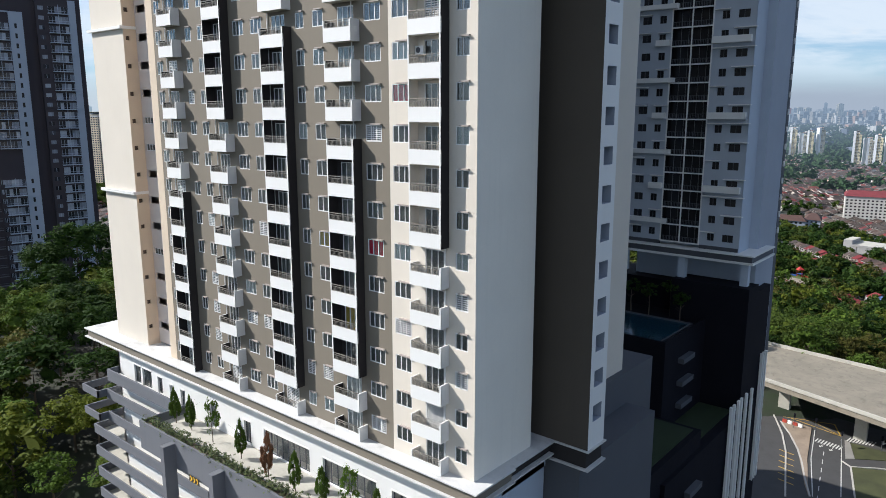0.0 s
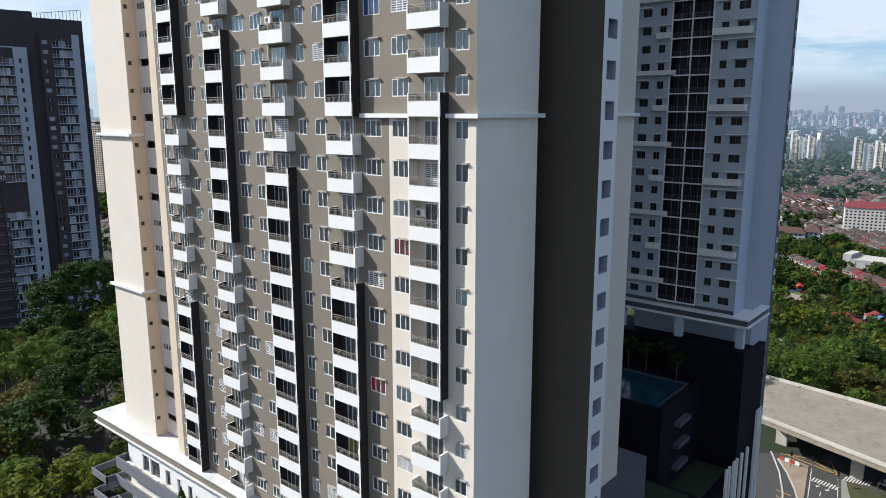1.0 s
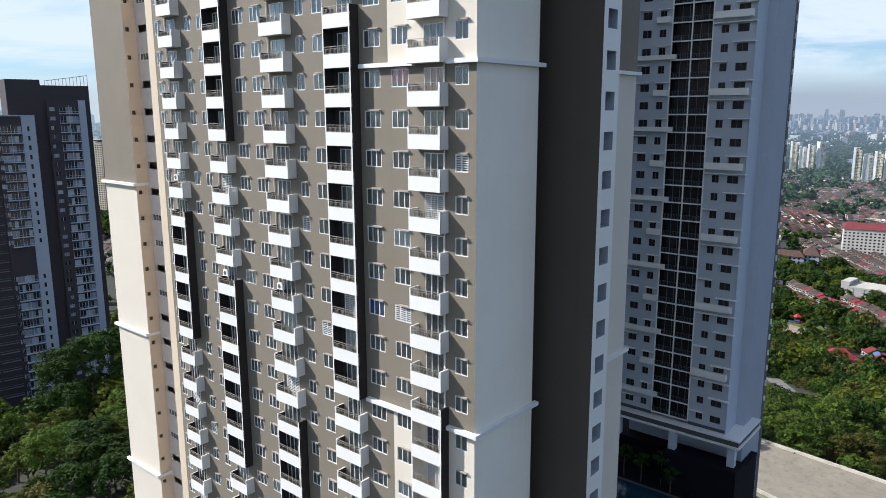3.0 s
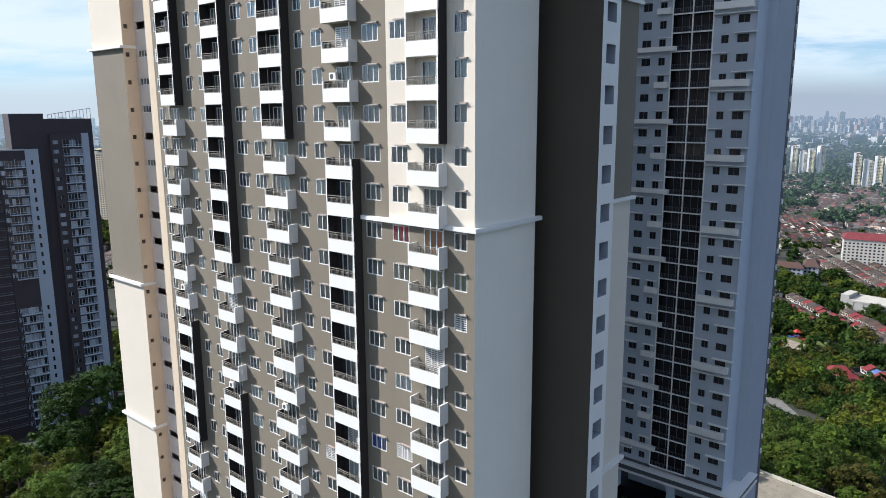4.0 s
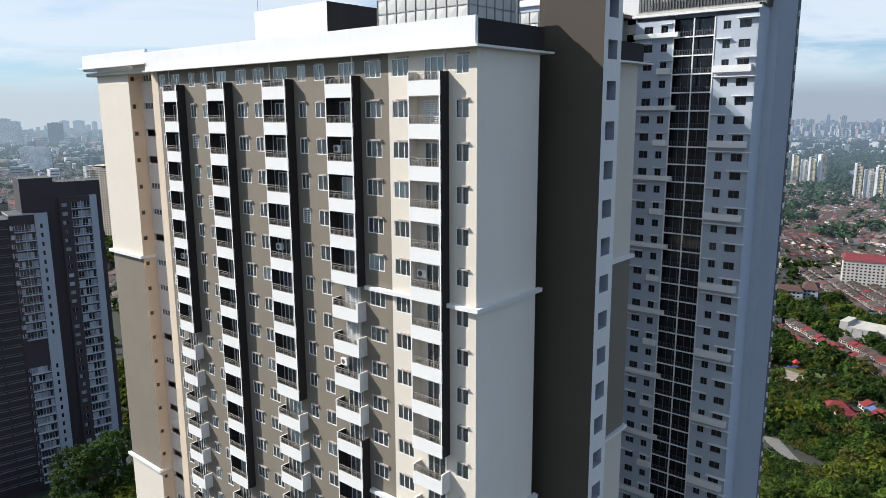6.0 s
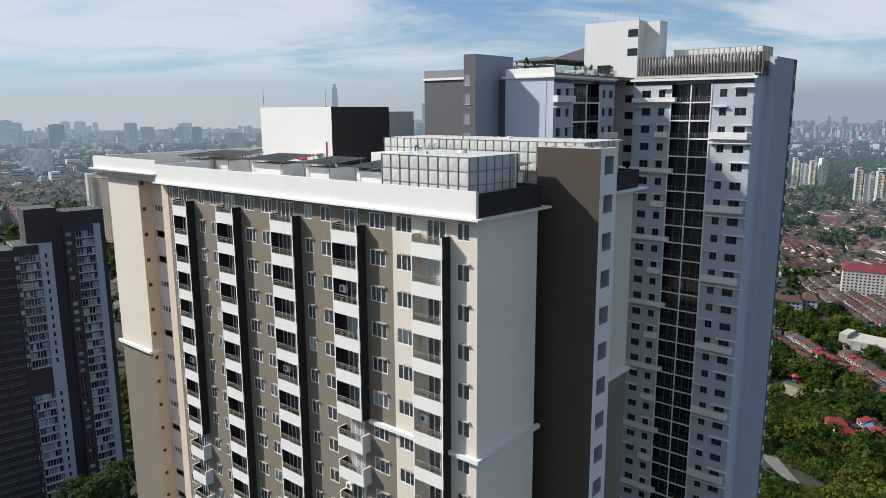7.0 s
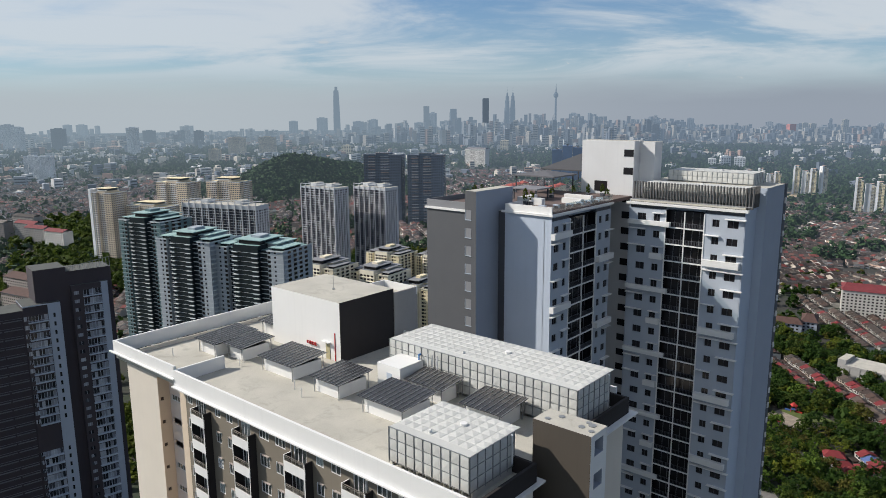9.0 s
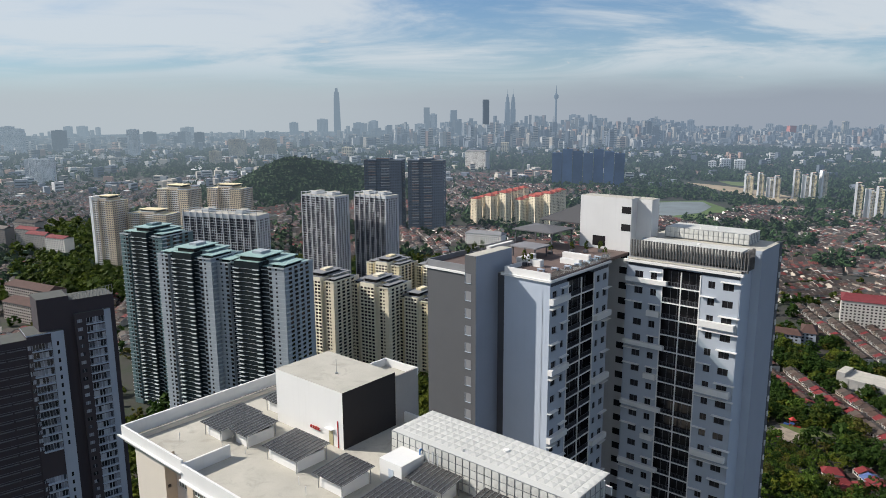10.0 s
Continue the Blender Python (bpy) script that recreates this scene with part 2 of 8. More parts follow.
HOUSE = tones("house_walls", [(0.36, 0.34, 0.31), (0.66, 0.64, 0.60), (0.32, 0.27, 0.22), (0.46, 0.41, 0.35), (0.20, 0.18, 0.16), (0.26, 0.24, 0.22)], 0.9, True, 0.1, 0.2)
# far materials: each carries the distance haze as a glow of its own
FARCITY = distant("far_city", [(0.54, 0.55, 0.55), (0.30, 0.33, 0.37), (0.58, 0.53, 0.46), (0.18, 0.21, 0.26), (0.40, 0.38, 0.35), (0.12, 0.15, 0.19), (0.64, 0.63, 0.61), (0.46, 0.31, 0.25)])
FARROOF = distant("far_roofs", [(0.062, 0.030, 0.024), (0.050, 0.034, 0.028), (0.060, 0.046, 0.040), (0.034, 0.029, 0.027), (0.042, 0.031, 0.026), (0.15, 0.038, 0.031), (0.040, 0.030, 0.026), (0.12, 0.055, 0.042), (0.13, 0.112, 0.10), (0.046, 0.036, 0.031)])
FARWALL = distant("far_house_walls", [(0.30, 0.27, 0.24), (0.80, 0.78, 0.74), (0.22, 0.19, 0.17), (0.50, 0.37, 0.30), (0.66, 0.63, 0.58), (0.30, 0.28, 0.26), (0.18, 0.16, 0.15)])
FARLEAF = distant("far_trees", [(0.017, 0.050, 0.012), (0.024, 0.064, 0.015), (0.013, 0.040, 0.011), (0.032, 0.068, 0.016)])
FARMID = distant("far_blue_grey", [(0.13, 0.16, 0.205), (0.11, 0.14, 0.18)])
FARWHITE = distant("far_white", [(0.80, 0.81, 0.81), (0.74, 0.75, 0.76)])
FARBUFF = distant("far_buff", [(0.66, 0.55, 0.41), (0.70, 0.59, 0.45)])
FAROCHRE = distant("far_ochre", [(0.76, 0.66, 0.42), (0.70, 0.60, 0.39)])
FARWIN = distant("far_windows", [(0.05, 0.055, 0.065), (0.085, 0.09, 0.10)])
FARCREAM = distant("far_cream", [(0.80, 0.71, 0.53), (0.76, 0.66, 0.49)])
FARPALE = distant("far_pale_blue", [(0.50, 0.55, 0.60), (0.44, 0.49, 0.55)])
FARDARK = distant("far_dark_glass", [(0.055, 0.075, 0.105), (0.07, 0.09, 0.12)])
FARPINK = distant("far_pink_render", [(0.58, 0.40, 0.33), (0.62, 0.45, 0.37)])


def ground_mat():
    m = finish("ground", (0.09, 0.095, 0.055), 0.95)
    g = Nodes(m.node_tree)
    p = g.add("ShaderNodeNewGeometry").outputs["Position"]
    patch = g.noise(p, 0.010, 6.0, 0.62)
    fine = g.noise(p, 0.16, 6.0, 0.7)
    col = g.mix(g.span(patch, 0.42, 0.58), (0.016, 0.030, 0.009, 1.0), (0.036, 0.032, 0.027, 1.0))
    col = g.mix(g.span(fine, 0.35, 0.75), col, (0.030, 0.031, 0.024, 1.0))
    b = g.add("ShaderNodeBsdfPrincipled", {"Base Color": col, "Roughness": 0.95})
    # the ground takes the same painted haze glow
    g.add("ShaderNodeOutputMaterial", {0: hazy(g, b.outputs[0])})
    return m


GROUND = ground_mat()


# ---- mesh helpers ----
class Shape:
    """Collects boxes, faces and prisms into one mesh."""

    def __init__(self):
        self.v, self.f, self.m = [], [], []

    def face(self, pts, m=0):
        n = len(self.v)
        self.v += [tuple(p) for p in pts]
        self.f.append(tuple(range(n, n + len(pts))))
        self.m.append(m)

    def box(self, x0, x1, y0, y1, z0, z1, m=0, skip=""):
        n = len(self.v)
        self.v += [(x0, y0, z0), (x1, y0, z0), (x1, y1, z0), (x0, y1, z0), (x0, y0, z1), (x1, y0, z1), (x1, y1, z1), (x0, y1, z1)]
        for key, q in (("b", (0, 3, 2, 1)), ("t", (4, 5, 6, 7)), ("f", (0, 1, 5, 4)), ("r", (1, 2, 6, 5)), ("k", (2, 3, 7, 6)), ("l", (3, 0, 4, 7))):
            if key not in skip:
                self.f.append(tuple(n + i for i in q))
                self.m.append(m[key] if isinstance(m, dict) and key in m else (m.get("", 0) if isinstance(m, dict) else m))
        return self

    def prism(self, pts, z0, z1, m=0, top=None):
        n, k = len(self.v), len(pts)
        self.v += [(x, y, z0) for x, y in pts] + [(x, y, z1) for x, y in pts]
        for i in range(k):
            j = (i + 1) % k
            self.f.append((n + i, n + j, n + k + j, n + k + i))
            self.m.append(m)
        self.f += [tuple(range(n + k, n + 2 * k)), tuple(range(n + k - 1, n - 1, -1))]
        self.m += [m if top is None else top, m]
        return self

    def tube(self, x, y, z0, z1, r, k=8, m=0, r1=None):
        r1 = r if r1 is None else r1
        n = len(self.v)
        for z, q in ((z0, r), (z1, r1)):
            self.v += [(x + q * math.cos(2 * math.pi * i / k), y + q * math.sin(2 * math.pi * i / k), z) for i in range(k)]
        for i in range(k):
            j = (i + 1) % k
            self.f.append((n + i, n + j, n + k + j, n + k + i))
            self.m.append(m)
        self.f += [tuple(range(n + k, n + 2 * k)), tuple(range(n + k - 1, n - 1, -1))]
        self.m += [m, m]
        return self

    def mesh(self, name, mats):
        me = bpy.data.meshes.new(name)
        me.from_pydata(self.v, [], self.f)
        for a in mats if isinstance(mats, (list, tuple)) else [mats]:
            me.materials.append(a)
        me.polygons.foreach_set("material_index", self.m)
        me.update()
        return me


def put(name, mesh, parent=None, at=None, label="", **tags):
    """One object on a mesh or Shape's mesh, under a thing or at top level."""
    ob = new(name, mesh)
    if parent is not None:
        ob.parent = parent
    if at is not None:
        ob.matrix_basis = at
    return tagged(ob, label, **tags)


def thing(name, label, category, at=None, group="", kind=""):
    ob = new(name)
    ob.empty_display_size = 1.0
    if at is not None:
        ob.matrix_basis = at
    return tagged(ob, label, category, group, kind)


def shift(x=0.0, y=0.0, z=0.0, turn=0.0):
    return pose(x, y, z, 0, 0, turn)

# ---- the near tower: 34 storeys over a podium ----
STOREY, Z0 = 3.08, 86.60          # storey height, middle of the lowest windows
WALL, FRONT = 40.20, 39.22        # planes of the facade and of the balcony fronts
XL, XR = -73.7, -30.6             # ends of the facade
LEDGE, EAVE, ROOF = 84.85, 189.30, 189.70
STOREYS = 34
CREAM_X = -39.15


def mid(k):
    return Z0 + STOREY * k


# balcony columns: ends of the front, storeys with a tall dark side wall, cream or not
COLUMNS = [
    (-71.17, -68.43, [(0, 6), (13, 17), (25, 33)], False, -71.2),
    (-62.93, -59.95, [(9, 15), (20, 33)], False, -62.9),
    (-53.99, -50.70, [(1, 11), (24, 33)], False, -53.9),
    (-45.49, -42.29, [(2, 8), (13, 23), (28, 33)], False, -43.1),
    (-36.28, -33.14, [(6, 13), (24, 33)], True, -33.45),
]
# windows of each storey: ends and number of lights
WINDOWS = [(-73.35, -72.25, 2), (-67.58, -66.51, 2), (-65.35, -64.2, 2), (-59.35, -57.67, 3), (-56.6, -54.9, 3), (-50.14, -49.05, 2),
           (-47.95, -46.6, 2), (-41.80, -39.99, 3), (-38.80, -37.01, 3), (-32.51, -31.28, 2)]
DOORS = [(-71.0, -69.4), (-62.5, -60.9), (-53.5, -51.6), (-44.85, -42.95), (-35.5, -33.6)]
HALF = 0.66                        # half the height of a window
BANDS = [124.55, 152.28, 170.65]

tower = thing("apartment_tower", "tall apartment tower in taupe and cream render with white balconies", "building", shift(-60, 40, LEDGE))
BASE = tower.matrix_basis.inverted()


def under(parent, name, shape, mats, label="", **tags):
    """A part given in world coordinates under the near tower or a part of it."""
    return put(name, shape.mesh(name, mats), parent, parent_inverse(parent), label, **tags)


def parent_inverse(parent):
    m = parent.matrix_basis.copy()
    while parent.parent is not None:
        parent = parent.parent
        m = parent.matrix_basis @ m
    return m.inverted()


def in_fin(col, k):
    return any(a <= k <= b - 1 for a, b in col[2])


def paint_at(x, z):
    """Index into [TAUPE, CREAM, DARK, ...] for the facade at x, z."""
    k = (z - Z0) / STOREY
    for i, col in enumerate(COLUMNS):
        if col[0] < x < col[1] and not col[3]:
            n = int(math.floor((z - (Z0 - 2.13)) / STOREY))
            if in_fin(col, n):
                return 2
    return 1 if x > CREAM_X and not (BANDS[0] < z < BANDS[1]) else 0


# facade, with real openings
facade = Shape()
holes = sorted([(a, b) for a, b, n in WINDOWS] + DOORS)
xs = sorted({XL, XR, CREAM_X, *[c[0] for c in COLUMNS], *[c[1] for c in COLUMNS], *[e for h in holes for e in h]})
wins = {(a, b) for a, b, n in WINDOWS}
for k in range(STOREYS):
    zc = mid(k)
    z_lo = zc - 2.13 if k else LEDGE - 0.3
    z_hi = zc - 2.13 + STOREY if k < STOREYS - 1 else EAVE + 0.3
    marks = sorted({z_lo, z_hi, zc - HALF, zc + HALF, max(zc - 2.0, z_lo + 0.02)} | {b for b in BANDS if z_lo < b < z_hi})
    for x0, x1 in zip(xs, xs[1:]):
        xm = (x0 + x1) / 2
        hole = next((h for h in holes if h[0] <= xm <= h[1]), None)
        for za, zb in zip(marks, marks[1:]):
            zm = (za + zb) / 2
            sill = zc - HALF if hole in wins else zc - 2.0
            if hole and sill < zm < zc + HALF:
                continue
            facade.face([(x0, WALL, za), (x1, WALL, za), (x1, WALL, zb), (x0, WALL, zb)], paint_at(xm, zm))
    for a, b in holes:
        sill = zc - HALF if (a, b) in wins else max(zc - 2.0, z_lo + 0.02)
        head, y1 = zc + HALF, WALL + 0.22
        p = paint_at((a + b) / 2, zc)
        facade.face([(a, WALL, sill), (b, WALL, sill), (b, y1, sill), (a, y1, sill)], p)
        facade.face([(a, y1, head), (b, y1, head), (b, WALL, head), (a, WALL, head)], p)
        facade.face([(a, WALL, sill), (a, y1, sill), (a, y1, head), (a, WALL, head)], p)
        facade.face([(b, y1, sill), (b, WALL, sill), (b, WALL, head), (b, y1, head)], p)
under(tower, "front_wall", facade, [TAUPE, CREAM, DARK], "taupe rendered wall with a cream corner strip")

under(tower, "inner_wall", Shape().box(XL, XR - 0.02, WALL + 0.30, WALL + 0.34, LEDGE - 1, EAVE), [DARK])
under(tower, "end_wall", Shape().box(-32.0, XR, WALL, 48.1, LEDGE - 1, EAVE + 0.1, 0, skip="f"), [ENDWALL], "cream rendered end wall without windows")
under(tower, "core_wall", Shape().box(-90.3, -33.0, 43.6, 68.0, 40.0, EAVE), [CREAM])
# unseen mass added behind the tower to shade the podium lawn
under(tower, "rear_wing", Shape().box(-90.0, -56.0, 68.0, 96.0, 40.0, 150.0), [CREAM])
under(tower, "rear_end_wall", Shape().box(-33.0, -31.0, 53.2, 66.0, 60.0, EAVE), [CREAM])
rear = Shape()
rear.box(-32.9, -30.9, 53.25, 65.9, BANDS[1], BANDS[2], 0)
under(tower, "side_wall", rear, [TAUPE])
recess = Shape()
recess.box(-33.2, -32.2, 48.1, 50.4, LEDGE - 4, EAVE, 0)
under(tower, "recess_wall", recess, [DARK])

# white mouldings round the corner
for z in BANDS:
    for a, b, c, d in ((-42.0, -36.30, WALL - 0.42, WALL), (-33.10, XR + 0.42, WALL - 0.42, WALL), (XR, XR + 0.42, WALL, 48.5), (-31.0, -30.55, 53.3, 66.3)):
        under(tower, "moulding", Shape().box(a, b, c, d, z - 0.16, z + 0.16), [WHITE], "white moulding")

# stair shaft beside the recess, with square openings in its narrow face
shaft = Shape()
SX0, SX1, SY0, SY1 = -32.2, -26.4, 50.4, 53.2
shaft.box(SX0, SX1, SY0, SY1, LEDGE - 0.2, 194.0, {"": 0, "t": 2}, skip="r")
edge = [LEDGE - 0.2]
for k in range(36):
    zc = mid(k) + 1.35
    edge += [zc - 0.72, zc + 0.72]
edge.append(194.0)
edge = [e for e in edge if e <= 194.0]
for i, (za, zb) in enumerate(zip(edge, edge[1:])):
    if i % 2 == 0:
        shaft.face([(SX1, SY0, za), (SX1, SY1, za), (SX1, SY1, zb), (SX1, SY0, zb)], 1)
    else:
        ya, yb, x = 51.05, 52.55, SX1 - 1.3
        shaft.face([(SX1, SY0, za), (SX1, ya, za), (SX1, ya, zb), (SX1, SY0, zb)], 1)
        shaft.face([(SX1, yb, za), (SX1, SY1, za), (SX1, SY1, zb), (SX1, yb, zb)], 1)
        # opening lined in blue grey: the shade of its depth is painted in
        shaft.face([(x, ya, za), (x, yb, za), (x, yb, zb), (x, ya, zb)], 3)
        shaft.face([(x, ya, za), (SX1, ya, za), (SX1, yb, za), (x, yb, za)], 3)
        shaft.face([(x, yb, zb), (SX1, yb, zb), (SX1, ya, zb), (x, ya, zb)], 3)
        shaft.face([(x, ya, zb), (SX1, ya, zb), (SX1, ya, za), (x, ya, za)], 3)
        shaft.face([(x, yb, za), (SX1, yb, za), (SX1, yb, zb), (x, yb, zb)], 3)
under(tower, "stair_shaft", shaft, [finish("shaft_brown_render", (0.078, 0.067, 0.055), 0.85, 0.07, streak=0.1, gloss=0.15), WHITE, CONCRETE, MID], "brown and white stair shaft with square openings")
for x, y, r in ((-31.2, 51.2, 0.28), (-30.4, 52.3, 0.30), (-28.0, 51.6, 0.30), (-27.4, 52.4, 0.36), (-27.9, 52.7, 0.25), (-26.9, 51.3, 0.25)):
    under(tower, "roof_lid", Shape().tube(x, y, 194.0, 194.06, r, 12), [STEEL])


# wing with a blank gable and a gallery
wing = Shape()
WX0, WX1, WY, GY = -88.6, -80.95, 40.55, 42.05
zones = [(LEDGE - 0.3, 140.5, 0), (140.5, 168.0, 1), (168.0, EAVE + 0.9, 0)]
for za, zb, m in zones:
    wing.face([(WX0, WY, za), (WX1, WY, za), (WX1, WY, zb), (WX0, WY, zb)], m)
    wing.face([(WX0, 66, za), (WX0, WY, za), (WX0, WY, zb), (WX0, 66, zb)], m)
prev = LEDGE - 0.3
ya, yb = 40.82, 41.28
for k in range(STOREYS):
    za, zb = mid(k) + 0.33, mid(k) + 0.81
    wing.face([(WX1, WY, prev), (WX1, GY, prev), (WX1, GY, za), (WX1, WY, za)], 2)
    wing.face([(WX1, WY, za), (WX1, ya, za), (WX1, ya, zb), (WX1, WY, zb)], 2)
    wing.face([(WX1, yb, za), (WX1, GY, za), (WX1, GY, zb), (WX1, yb, zb)], 2)
    x = WX1 - 0.18
    wing.face([(x, ya, za), (WX1, ya, za), (WX1, yb, za), (x, yb, za)], 2)
    wing.face([(x, yb, zb), (WX1, yb, zb), (WX1, ya, zb), (x, ya, zb)], 2)
    wing.face([(x, ya, zb), (WX1, ya, zb), (WX1, ya, za), (x, ya, za)], 2)
    wing.face([(x, yb, za), (WX1, yb, za), (WX1, yb, zb), (x, yb, zb)], 2)
    prev = zb
wing.face([(WX1, WY, prev), (WX1, GY, prev), (WX1, GY, EAVE + 0.9), (WX1, WY, EAVE + 0.9)], 2)
under(tower, "gable_wing", wing, [CREAM, TAUPE, TAN], "blank cream and taupe gable wing")
for z in (103.5, 122.2, 140.5, 168.1):
    under(tower, "moulding", Shape().box(WX0 - 0.4, WX1 + 0.15, WY - 0.4, WY, z - 0.16, z + 0.16).box(WX1, WX1 + 0.15, WY, GY, z - 0.16, z + 0.16), [WHITE])

# gallery between wing and facade: parapet, opening, pilaster
dim = Shape()
for k in range(STOREYS):
    zc = mid(k)
    top = zc + STOREY - 1.6 if k < STOREYS - 1 else EAVE + 0.3
    gallery = Shape()
    gallery.box(WX1, -75.0, GY, GY + 0.15, max(zc - 1.6, LEDGE - 0.3), zc + 0.25, 0)
    gallery.box(WX1, -80.55, GY + 0.001, GY + 0.15, zc + 0.25, zc + STOREY - 1.6, 0)
    gallery.box(-78.6, -75.0, GY + 0.001, GY + 0.15, zc + 0.25, top, 0)
    gallery.box(WX1, -75.0, GY, GY + 0.14, zc + 1.05, top, 0)
    under(tower, "gallery_wall", gallery, [PINK], "pale pink gallery wall")
dim.box(WX1 - 0.1, -75.0, GY + 1.2, GY + 1.3, LEDGE, EAVE, 0)
under(tower, "gallery_back", dim, [TAN])
post = Shape()
post.box(-75.0, XL, WALL - 0.02, GY + 0.4, LEDGE - 0.3, EAVE + 0.2, 0)
under(tower, "pilaster", post, [TAN], "yellowish cream pilaster")

# ---- windows: frame with lights, pane, room behind ----
def frame_mesh(w, h, lights, name):
    """Frame and mullions in one piece."""
    t, d = 0.068, 0.07
    xs = [0.0, t]
    for i in range(1, lights):
        xs += [w * i / lights - t / 2, w * i / lights + t / 2]
    xs += [w - t, w]
    zs = [0.0, t, h - t, h]
    nx, nz = len(xs) - 1, 3
    s = Shape()
    at = {}

    def vert(i, j, k):
        if (i, j, k) not in at:
            at[i, j, k] = len(s.v)
            s.v.append((xs[i], d * k, zs[j]))
        return at[i, j, k]

    def solid(i, j):
        return 0 <= i < nx and 0 <= j < nz and (i % 2 == 0 or j != 1)

    for i in range(nx):
        for j in range(nz):
            if not solid(i, j):
                continue
            quads = [((i, j, 0), (i + 1, j, 0), (i + 1, j + 1, 0), (i, j + 1, 0)), ((i + 1, j, 1), (i, j, 1), (i, j + 1, 1), (i + 1, j + 1, 1))]
            if not solid(i - 1, j):
                quads.append(((i, j, 1), (i, j, 0), (i, j + 1, 0), (i, j + 1, 1)))
            if not solid(i + 1, j):
                quads.append(((i + 1, j, 0), (i + 1, j, 1), (i + 1, j + 1, 1), (i + 1, j + 1, 0)))
            if not solid(i, j - 1):
                quads.append(((i, j, 1), (i + 1, j, 1), (i + 1, j, 0), (i, j, 0)))
            if not solid(i, j + 1):
                quads.append(((i, j + 1, 0), (i + 1, j + 1, 0), (i + 1, j + 1, 1), (i, j + 1, 1)))
            for q in quads:
                s.f.append(tuple(vert(*c) for c in q))
                s.m.append(0)
    return s.mesh(name, FRAME)


def flat_mesh(w, h, name, mat):
    s = Shape()
    s.face([(0, 0, 0), (w, 0, 0), (w, 0, h), (0, 0, h)])
    return s.mesh(name, mat)


def grille_mesh(w, h):
    s = Shape()
    n = int(h / 0.15)
    for i in range(n):
        z = (i + 0.5) * h / n
        s.box(0.02, w - 0.02, -0.012, 0.004, z - 0.030, z + 0.030)
    for x in (0.05, w / 2, w - 0.05):
        s.box(x - 0.02, x + 0.02, -0.03, -0.012, 0.0, h)
    return s.mesh("grille", FRAME)


def hood_mesh(w):
    s = Shape()
    s.box(0.32 * w, w + 0.04, -0.20, 0.0, 0.05, 0.11)
    s.box(0.32 * w, w + 0.04, -0.20, -0.16, 0.0, 0.05)
    return s.mesh("window_hood", HOOD)


CURTAINS = {"red": (0.70, 0.006, 0.05), "amber": (0.60, 0.20, 0.05), "violet": (0.12, 0.05, 0.14), "blue": (0.03, 0.10, 0.42), "white": (0.62, 0.62, 0.60), "yellow": (0.5, 0.34, 0.03), "plum": (0.05, 0.006, 0.016), "khaki": (0.34, 0.30, 0.16)}
CLOTH = {n: finish("curtain_" + n, c, 0.9, 0.25, 0.15) for n, c in CURTAINS.items()}


def cloth_mesh(w, h, mat):
    s = Shape()
    n = max(6, int(w / 0.12))
    for i in range(n):
        a, b = w * i / n, w * (i + 1) / n
        ya, yb = 0.05 * (i % 2), 0.05 * ((i + 1) % 2)
        s.face([(a, ya, 0), (b, yb, 0), (b, yb, h), (a, ya, h)])
    return s.mesh("curtain", mat)


rng = random.Random(11)
KIND = {}
drapes = {(7, 5): "red", (8, 21): "red", (9, 21): "plum", (8, 20): "khaki", (9, 20): "khaki", (8, 26): "plum", (9, 26): "plum", (8, 5): "white", (9, 5): "white", (7, 15): "blue", (6, 5): "yellow", (8, 9): "red", (3, 22): "violet"}
drapes_door = {(4, 21): "amber", (4, 20): "khaki", (4, 26): "plum", (4, 12): "violet", (3, 3): "yellow", (2, 27): "violet", (2, 22): "white", (1, 24): "violet"}


def add_window(x, z, w, h, lights, grille, cloth, name):
    key = (round(w, 2), round(h, 2), lights)
    if key not in KIND:
        KIND[key] = (frame_mesh(w, h, lights, name), flat_mesh(w, h, "pane", PANE), flat_mesh(w, h, "room", ROOM), grille_mesh(w, h), hood_mesh(w), {})
    fm, pm, rm, gm, hm, cm = KIND[key]
    at = BASE @ shift(x, WALL + 0.015, z)
    ob = put(name, fm, tower, at)
    put("pane", pm, ob, shift(0, 0.035, 0))
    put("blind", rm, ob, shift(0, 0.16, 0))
    if grille:
        put("grille", gm, ob, None, "white slatted grille")
    if cloth:
        if cloth not in cm:
            cm[cloth] = cloth_mesh(w, h, CLOTH[cloth])
        put("curtain", cm[cloth], ob, shift(0, 0.05, 0), cloth + " curtain")
    if name == "window":
        put("window_hood", hm, ob, shift(0, -0.015, h))


for k in range(STOREYS):
    for i, (a, b, n) in enumerate(WINDOWS):
        cloth = drapes.get((i, k)) or ("white" if rng.random() < 0.10 else None)
        add_window(a, mid(k) - HALF, b - a, 2 * HALF, n, rng.random() < (0.30 if k < 4 else 0.055) and not drapes.get((i, k)), cloth, "window")
    for i, (a, b) in enumerate(DOORS):
        cloth = drapes_door.get((i, k)) or ("white" if rng.random() < 0.08 else None)
        add_window(a, mid(k) - 2.0, b - a, 2.0 + HALF, 3, rng.random() < (0.35 if k < 4 else 0.06) and not drapes_door.get((i, k)), cloth, "balcony_door")

